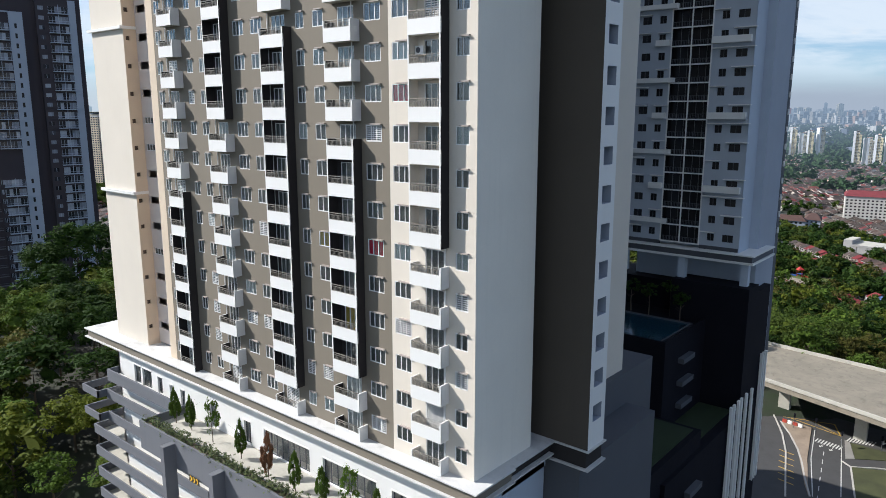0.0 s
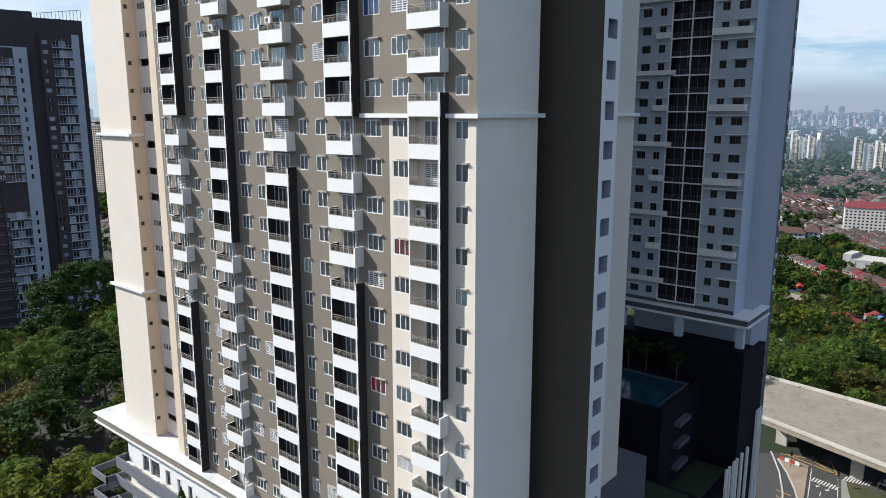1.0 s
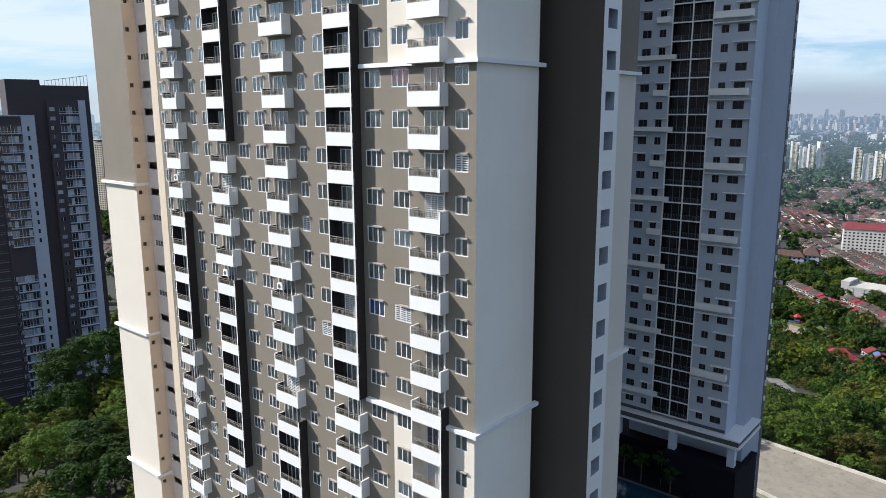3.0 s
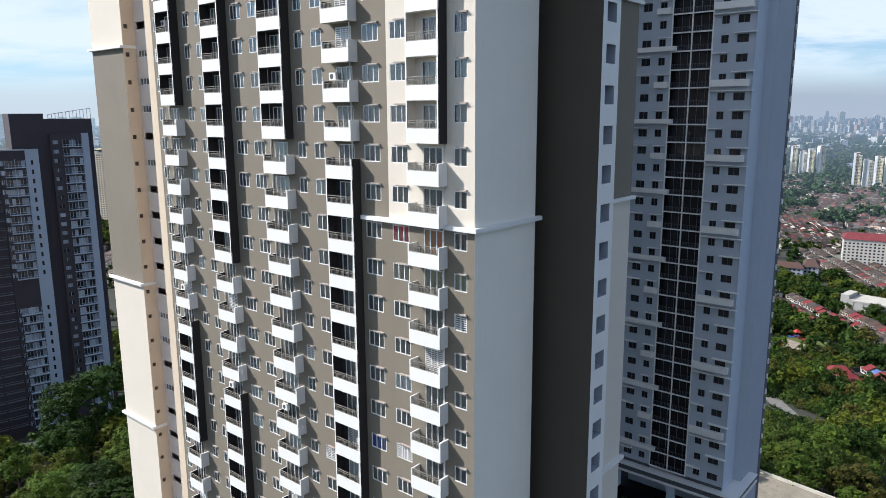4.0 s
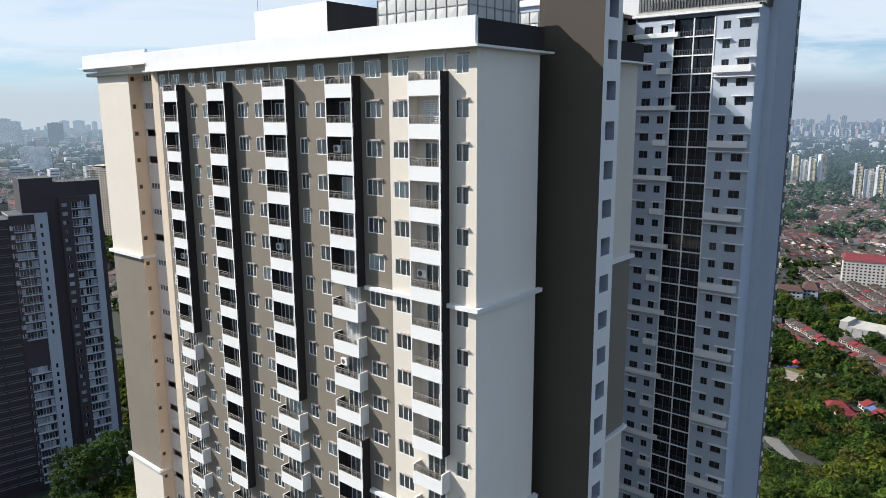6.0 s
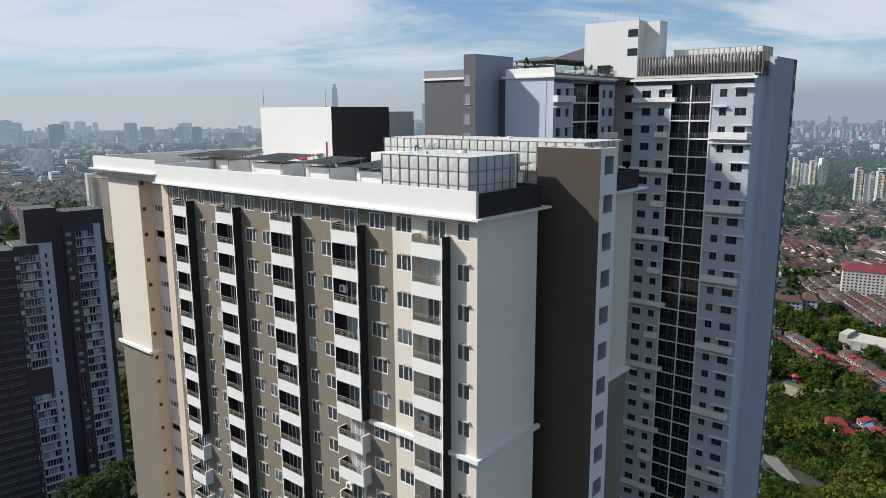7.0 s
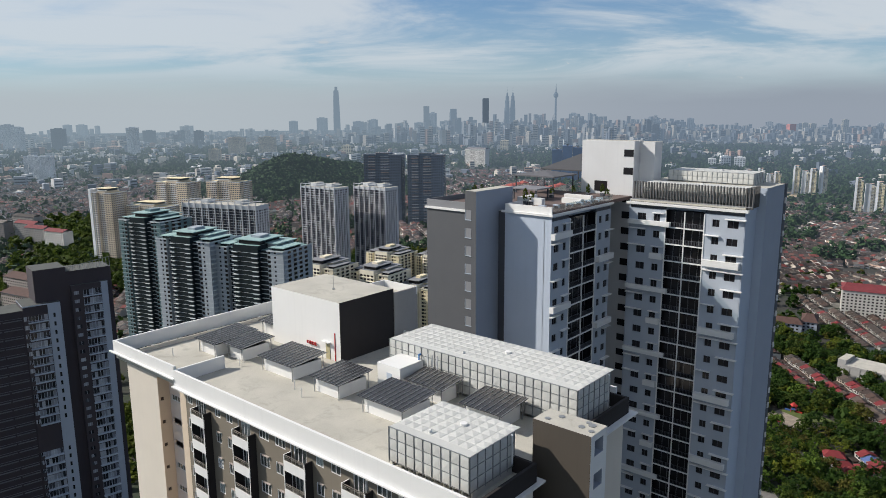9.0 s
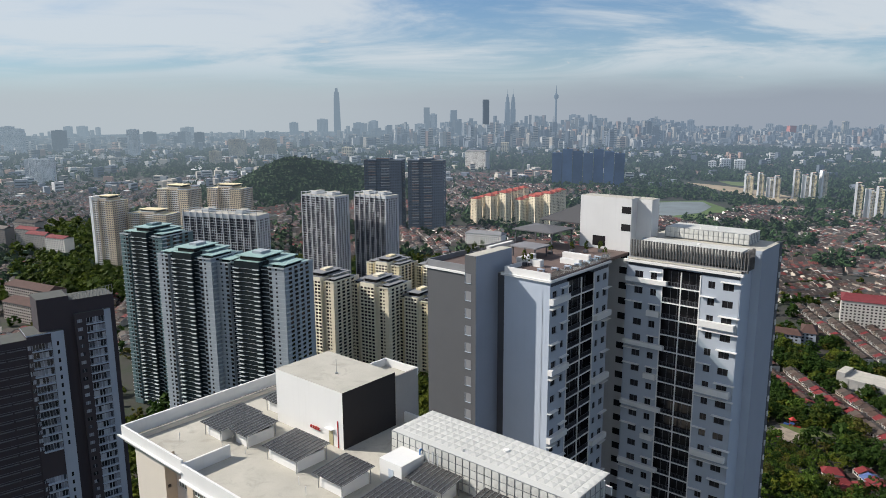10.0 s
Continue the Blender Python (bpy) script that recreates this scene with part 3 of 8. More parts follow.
# small square windows of the wing, gallery windows
s = Shape()
s.face([(0, 0, 0), (0, 0.46, 0), (0, 0.46, 0.48), (0, 0, 0.48)])
tiny = s.mesh("vent_window", finish("dark_louvre", (0.05, 0.03, 0.02), 0.6))
for k in range(STOREYS):
    put("vent_window", tiny, tower, BASE @ shift(WX1 - 0.15, ya, mid(k) + 0.33))
    if rng.random() < 0.5:
        key = ("g",)
        if key not in KIND:
            KIND[key] = (frame_mesh(1.95, 0.8, 3, "gallery_window"), flat_mesh(1.95, 0.8, "pane", PANE), flat_mesh(1.95, 0.8, "room", ROOM))
        ob = put("gallery_window", KIND[key][0], tower, BASE @ shift(-80.55, GY + 0.05, mid(k) + 0.25))
        put("pane", KIND[key][1], ob, shift(0, 0.03, 0))
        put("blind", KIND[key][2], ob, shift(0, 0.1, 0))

# ---- balconies ----
def rail_mesh(w):
    s = Shape()
    s.box(0, w, -0.03, 0.03, 0.56, 0.61)
    s.box(0, w, -0.02, 0.02, 0.40, 0.43)
    s.box(0, w, -0.02, 0.02, 0.03, 0.06)
    n = int(w / 0.15)
    for i in range(n + 1):
        x = w * i / n
        s.box(x - 0.013, x + 0.013, -0.013, 0.013, 0.0, 0.41 if i % 5 else 0.58)
    return s.mesh("railing", RAIL)


def cell_meshes(w, cream, high):
    """Front parapet with slab; side walls, low for an open balcony, storey-high for a framed one. Origin: left front, parapet foot."""
    d = WALL - FRONT
    s = Shape()
    s.box(0, w, 0, 0.12, 0, 1.08, 0)
    s.box(0.12, w - 0.14, 0.12, d, 0.0, 0.15, 1)
    parapet = s.mesh("balcony", [WHITE, CONCRETE])
    inner = 1 if not cream else 2
    left, right, soffit = Shape(), Shape(), None
    if high:
        left.box(0, 0.12, 0.12, d, 0, STOREY, {"": inner, "l": 1})
        left.box(0, 0.12, 0, 0.12, 1.08, STOREY, {"": inner, "f": 0, "l": 0})
        right.box(w - 0.14, w, 0.004, d, 0, STOREY, {"": 1, "f": 0, "l": inner})
        soffit = Shape().box(0.12, w - 0.14, 0.12, d, STOREY - 0.06, STOREY, {"": inner}).mesh("soffit", [WHITE, DARK, CREAM])
    else:
        left.box(0, 0.12, 0.12, d, 0, 1.68, {"": 0, "r": inner})
        left.box(0, 0.12, 0, 0.12, 1.08, 1.68, 0)
        right.box(w - 0.14, w, 0.004, d, 0, 1.68, {"": 0})
    return parapet, left.mesh("side_wall", [WHITE, DARK, CREAM]), right.mesh("side_wall", [WHITE, DARK, CREAM]), soffit


unit_s = Shape().box(-0.40, 0.40, -0.16, 0.12, 0, 0.60, 0).box(-0.30, -0.24, 0.12, 0.25, 0.02, 0.08, 0).box(0.24, 0.30, 0.12, 0.25, 0.02, 0.08, 0)
unit_s.v += [(-0.08 + 0.22 * math.cos(i * math.pi / 6), -0.165, 0.30 + 0.22 * math.sin(i * math.pi / 6)) for i in range(12)]
unit_s.f.append(tuple(range(len(unit_s.v) - 12, len(unit_s.v))))
unit_s.m.append(1)
UNIT = unit_s.mesh("outdoor_unit", [WHITE, SLATE])
RAILS, CELLS = {}, {}
for i, col in enumerate(COLUMNS):
    w = round(col[1] - col[0], 2)
    RAILS[i] = rail_mesh(w - 0.27)
    for high in (False, True):
        CELLS[i, high] = cell_meshes(w, col[3], high)
    # the parapet on top of a tall side wall has a dark low side
    for k in range(STOREYS):
        high = in_fin(col, k)
        parapet, left, right, soffit = CELLS[i, high]
        ob = put("balcony", parapet, tower, BASE @ shift(col[0], FRONT, mid(k) - 2.13))
        if not high and any(b == k for a, b in col[2]):
            key = (i, "top")
            if key not in CELLS:
                CELLS[key] = Shape().box(w - 0.14, w, 0.004, WALL - FRONT, 0, 1.68, {"": 1, "f": 0, "l": 2 if col[3] else 1}).mesh("side_wall", [WHITE, DARK, CREAM])
            right = CELLS[key]
        put("side_wall", left, ob)
        put("side_wall", right, ob, None, "dark brown side wall" if high else "")
        if rng.random() < 0.06:
            put("outdoor_unit", UNIT, ob, shift(0.62, WALL - FRONT - 0.26, 1.75 if rng.random() < 0.6 else 1.2), "white outdoor air conditioner unit")
        if soffit:
            put("soffit", soffit, ob)
        put("railing", RAILS[i], ob, shift(0.12, 0.06, 1.08), "brown metal railing")
    pipe = Shape().tube(col[4], WALL - 0.09, LEDGE, EAVE, 0.055, 8)
    under(tower, "downpipe", pipe, [PIPE], "white downpipe")

# ---- roof of the near tower ----
for x0, x1, y0, y1, z0, z1 in ((-75.1, XR + 0.3, WALL - 0.60, WALL - 0.30, EAVE, 191.35), (-75.1, -74.8, WALL - 0.30, 46.3, EAVE + 0.4, 191.35), (-90.0, -75.1, WY - 0.85, WY - 0.55, EAVE + 0.85, 191.75), (-90.3, -90.0, WY - 0.85, 68.3, EAVE + 0.6, 191.75), (-90.0, -33.0, 68.0, 68.3, EAVE, 191.2)):
    under(tower, "roof_parapet", Shape().box(x0, x1, y0, y1, z0, z1), [WHITE], "white roof parapet")
for x0, x1, y0, y1, z0 in ((-75.1, XR + 0.75, WALL - 0.95, WALL - 0.60, EAVE - 0.02), (-91.0, -74.9, WY - 1.15, WY - 0.85, EAVE + 0.85), (XR - 1.2, XR + 0.75, WALL - 0.60, 49.0, EAVE - 0.02), (-33.0, -30.0, 53.2, 67.3, EAVE - 0.02)):
    under(tower, "eave_lip", Shape().box(x0, x1, y0, y1, z0, z0 + 0.16), [WHITE], "white projecting eave lip")
under(tower, "inner_upstand", Shape().box(-78.6, -75.1, WY - 0.55, WY - 0.30, EAVE + 0.4, 191.3), [TAN])
for x0, x1, y0, y1 in ((XR, XR + 0.3, WALL - 0.30, 48.2), (-33.0, XR, 47.9, 48.2), (-31.0, -30.7, 53.2, 66.5), (-33.0, -31.0, 66.2, 66.5)):
    under(tower, "side_parapet", Shape().box(x0, x1, y0, y1, EAVE + 0.14, 191.2), [DARK], "dark brown roof parapet")
roof_plates = []
roof_plates.append((-90.3, -74.8, WY - 0.55, 68.0, EAVE, ROOF))
roof_plates.append((-74.8, XR, WALL - 0.3, 48.0, EAVE + 0.02, ROOF + 0.002))
roof_plates.append((-74.8, -32.2, 48.0, 68.0, EAVE + 0.02, ROOF + 0.002))
roof_plates.append((-32.2, -31.0, 53.2, 66.3, EAVE + 0.02, ROOF + 0.002))
for q in roof_plates:
    under(tower, "roof_slab", Shape().box(*q), [CONCRETE], "weathered concrete roof slab")

# ---- things on the near roof ----
core = thing("lift_core", "white rendered lift motor room with a dark side on the roof", "roof structure", shift(-72, 61, ROOF))
s = Shape()
s.box(-79.0, -65.1, 56.75, 66.4, ROOF - 0.02, 197.5, {"": 0, "r": 1, "t": 2})
under(core, "motor_room", s, [WHITE, DARK, CONCRETE])
s = Shape()
s.box(-71.5, -65.0, 66.45, 71.0, 180, 195.8, {"": 0, "t": 1})
s.box(-71.5, -71.25, 66.45, 71.0, 195.8, 196.9, 2)
s.box(-71.25, -65.0, 70.75, 71.0, 195.8, 196.9, 2)
s.box(-65.25, -65.0, 66.45, 70.75, 195.8, 196.9, 0)
under(core, "rear_block", s, [finish("warm_grey_render", (0.34, 0.32, 0.30), 0.8), CONCRETE, WHITE], "warm grey rear block with a low parapet")
s = Shape()
s.box(-67.9, -67.1, 56.69, 56.75, ROOF, 191.75)
under(core, "door", s, [finish("ochre_door", (0.40, 0.36, 0.22), 0.6)], "ochre metal door")
s = Shape()
s.box(-68.3, -66.9, 56.2, 56.75, 192.0, 192.08)
under(core, "door_hood", s, [WHITE])
s = Shape()
s.box(-66.15, -66.05, 56.66, 56.74, ROOF, 193.4)
for i in range(4):
    s.tube(-71.3 + 0.5 * i, 56.5, 191.15, 191.5, 0.12, 8)
    s.box(-71.36 + 0.5 * i, -71.24 + 0.5 * i, 56.5, 56.74, 191.3, 191.38)
s.box(-71.5, -69.5, 56.55, 56.62, 191.05, 191.15)
under(core, "fire_pipe", s, [finish("red_enamel", (0.45, 0.02, 0.02), 0.4)], "red fire pipes")
s = Shape()
s.tube(-71.0, 61.0, 197.5, 199.6, 0.03, 6)
s.tube(-71.0, 61.0, 197.5, 197.65, 0.2, 8)
s.tube(-78.7, 57.1, 197.5, 200.0, 0.03, 6)
under(core, "mast", s, [STEEL])

annex = thing("plant_box", "small white rendered box on the roof", "roof structure", shift(-54, 56, ROOF))
s = Shape()
s.box(-56.1, -52.5, 54.4, 58.3, ROOF - 0.02, 192.6, 0)
under(annex, "wall", s, [WHITE])
s = Shape()
s.box(-54.6, -53.8, 54.36, 54.40, ROOF, 191.7, 0)
under(annex, "hatch", s, [PALE])


def panel_mesh(a, b, h=0.10):
    """A pressed tank panel: a shallow pyramid with a flat rim, a by b, bulging along -y in the x-z plane."""
    s = Shape()
    r = 0.07
    o = [(0, 0, 0), (a, 0, 0), (a, 0, b), (0, 0, b)]
    i = [(r, -0.03, r), (a - r, -0.03, r), (a - r, -0.03, b - r), (r, -0.03, b - r)]
    c = (a / 2, -0.03 - h, b / 2)
    for j in range(4):
        k = (j + 1) % 4
        s.face([o[j], o[k], i[k], i[j]])
        s.face([i[j], i[k], c])
    return s.mesh("panel", PANEL)


def water_tank(x0, x1, y0, y1, z0, z1, label, at_roof=ROOF):
    t = thing("water_tank", label, "water tank", shift((x0 + x1) / 2, (y0 + y1) / 2, at_roof), group="roof water tanks")
    inv = t.matrix_basis.inverted()
    s = Shape()
    s.box(x0, x1, y0, y1, z0, z1 - 0.03)
    for i in range(int(x1 - x0) + 1):
        x = x0 + (x1 - x0) * i / int(x1 - x0)
        s.box(x - 0.06, x + 0.06, y0 + 0.3, y1 - 0.3, at_roof - 0.02, z0)
    under(t, "tank_body", s, [PANEL])
    nx, ny, nz = round((x1 - x0) / 1.02), round((y1 - y0) / 1.02), round((z1 - z0) / 1.02)
    ax, ay, az = (x1 - x0) / nx, (y1 - y0) / ny, (z1 - z0) / nz
    top, front, side = panel_mesh(ax, ay, 0.07), panel_mesh(ax, az, 0.045), panel_mesh(ay, az, 0.045)
    for i in range(nx):
        for j in range(ny):
            put("panel", top, t, inv @ pose(x0 + ax * i, y0 + ay * (j + 1), z1 - 0.03, -90, 0, 0))
        for j in range(nz):
            put("panel", front, t, inv @ pose(x0 + ax * i, y0, z0 + az * j))
    for i in range(ny):
        for j in range(nz):
            put("panel", side, t, inv @ pose(x1, y0 + ay * i, z0 + az * j, 0, 0, 90))
    s = Shape()
    for i in range(nx + 1):
        x = x0 + ax * i
        s.box(x - 0.024, x + 0.024, y0 - 0.10, y0, z0 - 0.2, z1)
    for i in range(ny + 1):
        y = y0 + ay * i
        s.box(x1, x1 + 0.10, y - 0.024, y + 0.024, z0 - 0.2, z1)
    for j in range(nz + 1):
        z = z0 + az * j
        s.box(x0, x1, y0 - 0.08, y0, z - 0.02, z + 0.02)
        s.box(x1, x1 + 0.08, y0, y1, z - 0.02, z + 0.02)
    under(t, "steel_ribs", s, [STEEL], "galvanised ribs")
    s = Shape()
    for x, y in ((x0 + 0.55 * (x1 - x0), y0 + 0.7 * (y1 - y0)),):
        s.tube(x, y, z1, z1 + 0.22, 0.34, 14)
    s.box(x0 + 0.4 * (x1 - x0), x0 + 0.4 * (x1 - x0) + 0.12, y0 + 1.2, y0 + 1.5, z1, z1 + 0.3)
    under(t, "hatch_cover", s, [WHITE])
    s = Shape()
    s.tube(x1 + 0.25, y1 - 0.6, z0 + 0.4, z1 - 0.15, 0.07, 8)
    s.box(x1, x1 + 0.3, y1 - 0.67, y1 - 0.53, z1 - 0.2, z1 - 0.06)
    under(t, "overflow_pipe", s, [PIPE])
    return t


water_tank(-41.7, -32.6, 41.75, 48.0, 190.35, 193.55, "white panel water tank with pressed pyramid panels at the roof corner")
water_tank(-58.0, -32.3, 58.4, 65.0, 190.0, 194.05, "long white panel water tank with pressed pyramid panels")
s = Shape()
for x in (-51.6, -50.9, -50.2):
    s.tube(x, 58.1, ROOF, 193.6, 0.07, 8)
riser = thing("riser_pipes", "grey and blue pipes rising to the tank", "pipe", shift(-51, 58, ROOF))
under(riser, "pipe", s, [PIPE])
s = Shape()
s.tube(-52.9, 58.0, ROOF, 193.2, 0.09, 8)
s.box(-52.99, -52.81, 58.0, 58.3, 193.1, 193.28)
under(riser, "blue_pipe", s, [finish("blue_pipe", (0.03, 0.16, 0.40), 0.45)], "blue pipe")


def shelter(x0, x1, y0, y1, dx=0.0):
    t = thing("roof_shelter", "low white upstand under a dark ribbed lean-to roof", "roof shelter", shift((x0 + x1) / 2, (y0 + y1) / 2, ROOF), group="roof shelters")
    inv = t.matrix_basis.inverted()
    zf, zb = 191.62, 192.05
    s = Shape()
    a, b, c, d = x0 + 0.45, x1 - 0.75, y0 + 0.7, y1 - 0.4
    s.box(a, b, c, c + 0.15, ROOF - 0.02, 191.20)
    s.box(a, b, d - 0.15, d, ROOF - 0.02, 191.20)
    s.box(a, a + 0.15, c + 0.15, d - 0.15, ROOF - 0.02, 191.20)
    s.box(b - 0.15, b, c + 0.15, d - 0.15, ROOF - 0.02, 191.20)
    under(t, "upstand", s, [WHITE], "white upstand wall")
    s = Shape()
    s.box(a + 0.15, b - 0.15, c + 0.15, d - 0.15, ROOF, 190.9)
    under(t, "shaft_opening", s, [DARK])
    s = Shape()
    s.face([(x0, y0, zf), (x1, y0, zf), (x1, y1, zb), (x0, y1, zb)])
    s.face([(x0, y1, zb - 0.05), (x1, y1, zb - 0.05), (x1, y0, zf - 0.05), (x0, y0, zf - 0.05)])
    for p, q in (((x0, y0, zf), (x1, y0, zf)), ((x1, y0, zf), (x1, y1, zb)), ((x1, y1, zb), (x0, y1, zb)), ((x0, y1, zb), (x0, y0, zf))):
        s.face([(p[0], p[1], p[2] - 0.05), (q[0], q[1], q[2] - 0.05), q, p])
    under(t, "roof_sheet", s, [SHEET], "dark ribbed metal sheet")
    n = max(5, int((x1 - x0) / 0.62))
    for i in range(n + 1):
        x = x0 + 0.03 + (x1 - x0 - 0.06) * i / n
        s = Shape()
        s.v = [(x - 0.03, y0, zf), (x + 0.03, y0, zf), (x + 0.03, y1, zb), (x - 0.03, y1, zb), (x - 0.03, y0, zf + 0.06), (x + 0.03, y0, zf + 0.06), (x + 0.03, y1, zb + 0.06), (x - 0.03, y1, zb + 0.06)]
        s.f = [(4, 5, 6, 7), (0, 1, 5, 4), (1, 2, 6, 5), (2, 3, 7, 6), (3, 0, 4, 7)]
        s.m = [0] * 5
        under(t, "rib", s, [STEEL])
    for x, y, z in ((x0 + 0.5, y0 + 0.4, zf), (x1 - 0.5, y0 + 0.4, zf), (x1 - 0.5, y1 - 0.3, zb), (x0 + 0.5, y1 - 0.3, zb)):
        s = Shape()
        s.box(x - 0.04, x + 0.04, y - 0.04, y + 0.04, ROOF - 0.02, z - 0.02)
        under(t, "post", s, [STEEL])
    return t


for box in ((-83.4, -78.7, 47.3, 54.1), (-78.5, -74.5, 48.5, 53.7), (-71.1, -64.3, 48.5, 53.9), (-60.9, -55.8, 48.2, 53.4), (-52.5, -45.8, 47.8, 53.1), (-51.9, -46.2, 54.3, 58.0), (-43.0, -37.6, 53.1, 57.8), (-83.6, -80.0, 57.5, 61.0)):
    shelter(*box)
stub = Shape().tube(0, 0, 0, 1.1, 0.05, 8).mesh("vent_pipe", PIPE)
for x, y in ((-77.0, 46.6), (-84.0, 44.5), (-62.6, 47.5), (-60.2, 46.6), (-74.0, 47.9), (-43.5, 51.0)):
    put("vent_pipe", stub, None, shift(x, y, ROOF - 0.01), "thin white vent pipe standing on the roof", category="pipe", group="roof vent pipes")

# ---- podium of the near tower ----
podium = thing("podium", "white and grey car park podium with a planted terrace", "building", shift(-60, 36, 40))
s = Shape()
s.box(-94.0, XR + 0.9, 39.0, 44.0, 83.75, LEDGE - 0.12, 0)
s.box(-94.5, XR + 1.3, 38.75, 44.0, LEDGE - 0.12, LEDGE, 1)
s.box(-94.5, XR + 1.3, 38.75, 44.0, 83.62, 83.75, 1)
# side returns of the cornice in dark brown, painting in that side's shade
s.box(-33.0, -30.0, 44.0, 50.6, 83.75, LEDGE - 0.12, 2)
s.box(-33.0, -29.5, 44.0, 50.2, LEDGE - 0.12, LEDGE, 1)
s.box(-33.0, -29.5, 44.0, 50.2, 83.62, 83.75, 1)
s.box(-33.0, -26.2, 50.2, 53.4, LEDGE - 0.12, LEDGE, 1)
s.box(-33.0, -26.2, 50.2, 53.4, 83.0, 83.15, 1)
s.box(-33.0, -26.6, 50.5, 53.3, 83.15, LEDGE - 0.12, 2)
under(podium, "cornice", s, [TAUPE, LIP, DARK], "taupe cornice between white lips")

# white front wall with shop windows cut through
openings = [(-83.2, -81.6, 79.9, 82.2), (-81.2, -79.0, 79.9, 82.2), (-77.6, -76.5, 79.9, 82.0), (-74.9, -74.2, 79.1, 81.7), (-72.5, -71.6, 79.1, 81.7), (-66.6, -65.2, 79.1, 81.7), (-60.2, -59.0, 79.1, 81.6),
            (-56.8, -49.7, 79.1, 81.6), (-47.8, -40.8, 79.1, 81.45), (-38.9, -33.0, 79.1, 81.4)]
s = Shape()
PY = 39.6
x = -87.3
for a, b, lo, hi in openings + [(XR, XR, 0, 0)]:
    s.face([(x, PY, 60), (a, PY, 60), (a, PY, 83.7), (x, PY, 83.7)], 0)
    if b > a:
        s.face([(a, PY, 60), (b, PY, 60), (b, PY, lo), (a, PY, lo)], 0)
        s.face([(a, PY, hi), (b, PY, hi), (b, PY, 83.7), (a, PY, 83.7)], 0)
        s.face([(a, PY, lo), (a, PY + 0.4, lo), (a, PY + 0.4, hi), (a, PY, hi)], 0)
        s.face([(b, PY + 0.4, lo), (b, PY, lo), (b, PY, hi), (b, PY + 0.4, hi)], 0)
        s.face([(a, PY + 0.4, hi), (b, PY + 0.4, hi), (b, PY, hi), (a, PY, hi)], 0)
        s.face([(a, PY, lo), (b, PY, lo), (b, PY + 0.4, lo), (a, PY + 0.4, lo)], 0)
        s.box(a - 0.1, b + 0.1, PY - 0.05, PY, hi, hi + 0.12, 0)
    x = b
s.box(-87.3, -86.9, PY, 60, 60, 83.7, 0)
# side wall and shaft base take darker colours for the shade there
s.box(-31.4, XR, PY, 50.4, 76.0, 83.7, 1)
s.box(-32.0, -27.2, 50.6, 66, 40.0, 83.0, 2)
s.box(-40.0, -30.3, 60.8, 72, 40.0, 86.5, 2)
s.box(-94.0, XR, 44.0, 60.0, 82.0, 83.7, 1)
under(podium, "front_wall", s, [WHITE, PALE, SLATE], "white rendered podium wall")
for a, b, lo, hi in openings:
    n = max(2, int((b - a) / 0.8))
    ob = put("shop_window", frame_mesh(b - a, hi - lo, n, "shop_window"), podium, podium.matrix_basis.inverted() @ shift(a, PY + 0.25, lo))
    ob.data.materials[0] = SLATE
    put("pane", flat_mesh(b - a, hi - lo, "pane", PANE), ob, shift(0, 0.03, 0))
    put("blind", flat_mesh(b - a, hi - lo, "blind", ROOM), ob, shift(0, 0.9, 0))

# car park decks
for i in range(9):
    z = 77.9 - 3.1 * i
    x0 = (-88.8, -88.7)[i] if i < 2 else -93.5
    x1 = -66.0
    s = Shape()
    s.box(x0, x1, 38.4, 38.6, z - 1.25, z, 0)
    s.box(x0, x0 + 0.2, 38.6, 46, z - 1.25, z, 0)
    if i < 2:
        s.box(-93.0, -88.7, 38.4 - 1.2, 38.6 - 1.2, z - 0.95, z, 0)
        s.box(-93.0, -92.8, 37.4, 44, z - 0.95, z, 0)
        s.box(-88.9, -88.7, 37.2, 38.6, z - 0.95, z, 0)
    under(podium, "deck_parapet", s, [DECKGREY], "grey concrete deck parapet")
    s = Shape()
    s.box(x0 + 0.2, x1, 38.6, 60, z - 1.25, z - 1.0, 0)
    under(podium, "deck_slab", s, [CONCRETE])
    s = Shape()
    for x in (-86.5, -83.5, -80.0, -76.5, -72.0, -68.5):
        s.box(x - 0.5, x + 0.5, 41.0, 41.4, z - 4.1, z - 1.25, 0)
    s.box(x0 + 1, x1, 43.5, 43.7, z - 4.1, z - 1.25, 0)
    under(podium, "deck_columns", s, [WHITE], "white deck columns")
s = Shape()
s.box(-87.4, -71.6, 38.1, 38.3, 79.5, 81.0, 0)
s.box(-87.4, -87.2, 38.3, PY, 79.5, 81.0, 0)
under(podium, "terrace_parapet", s, [DECKGREY], "grey concrete parapet")
s = Shape()
s.box(-87.2, -71.6, 38.3, PY, 79.5, 79.75, 0)
under(podium, "terrace_floor", s, [CONCRETE])
# planted terrace
s = Shape()
s.box(-71.6, -28.0, 34.4, PY, 78.6, 79.0, 0)
under(podium, "terrace_floor", s, [CONCRETE], "pale paved terrace")
s = Shape()
s.box(-71.6, -28.0, 34.2, 34.45, 76.8, 80.0, 0)
s.box(-71.6, -28.0, 35.6, 35.75, 79.0, 79.6, 0)
s.box(-71.8, -71.6, 34.2, PY, 76.8, 80.0, 0)
s.box(-71.6, -28.0, 34.45, 35.6, 79.0, 79.55, 1)
under(podium, "planter", s, [DECKGREY, BARK], "grey planter wall with soil")
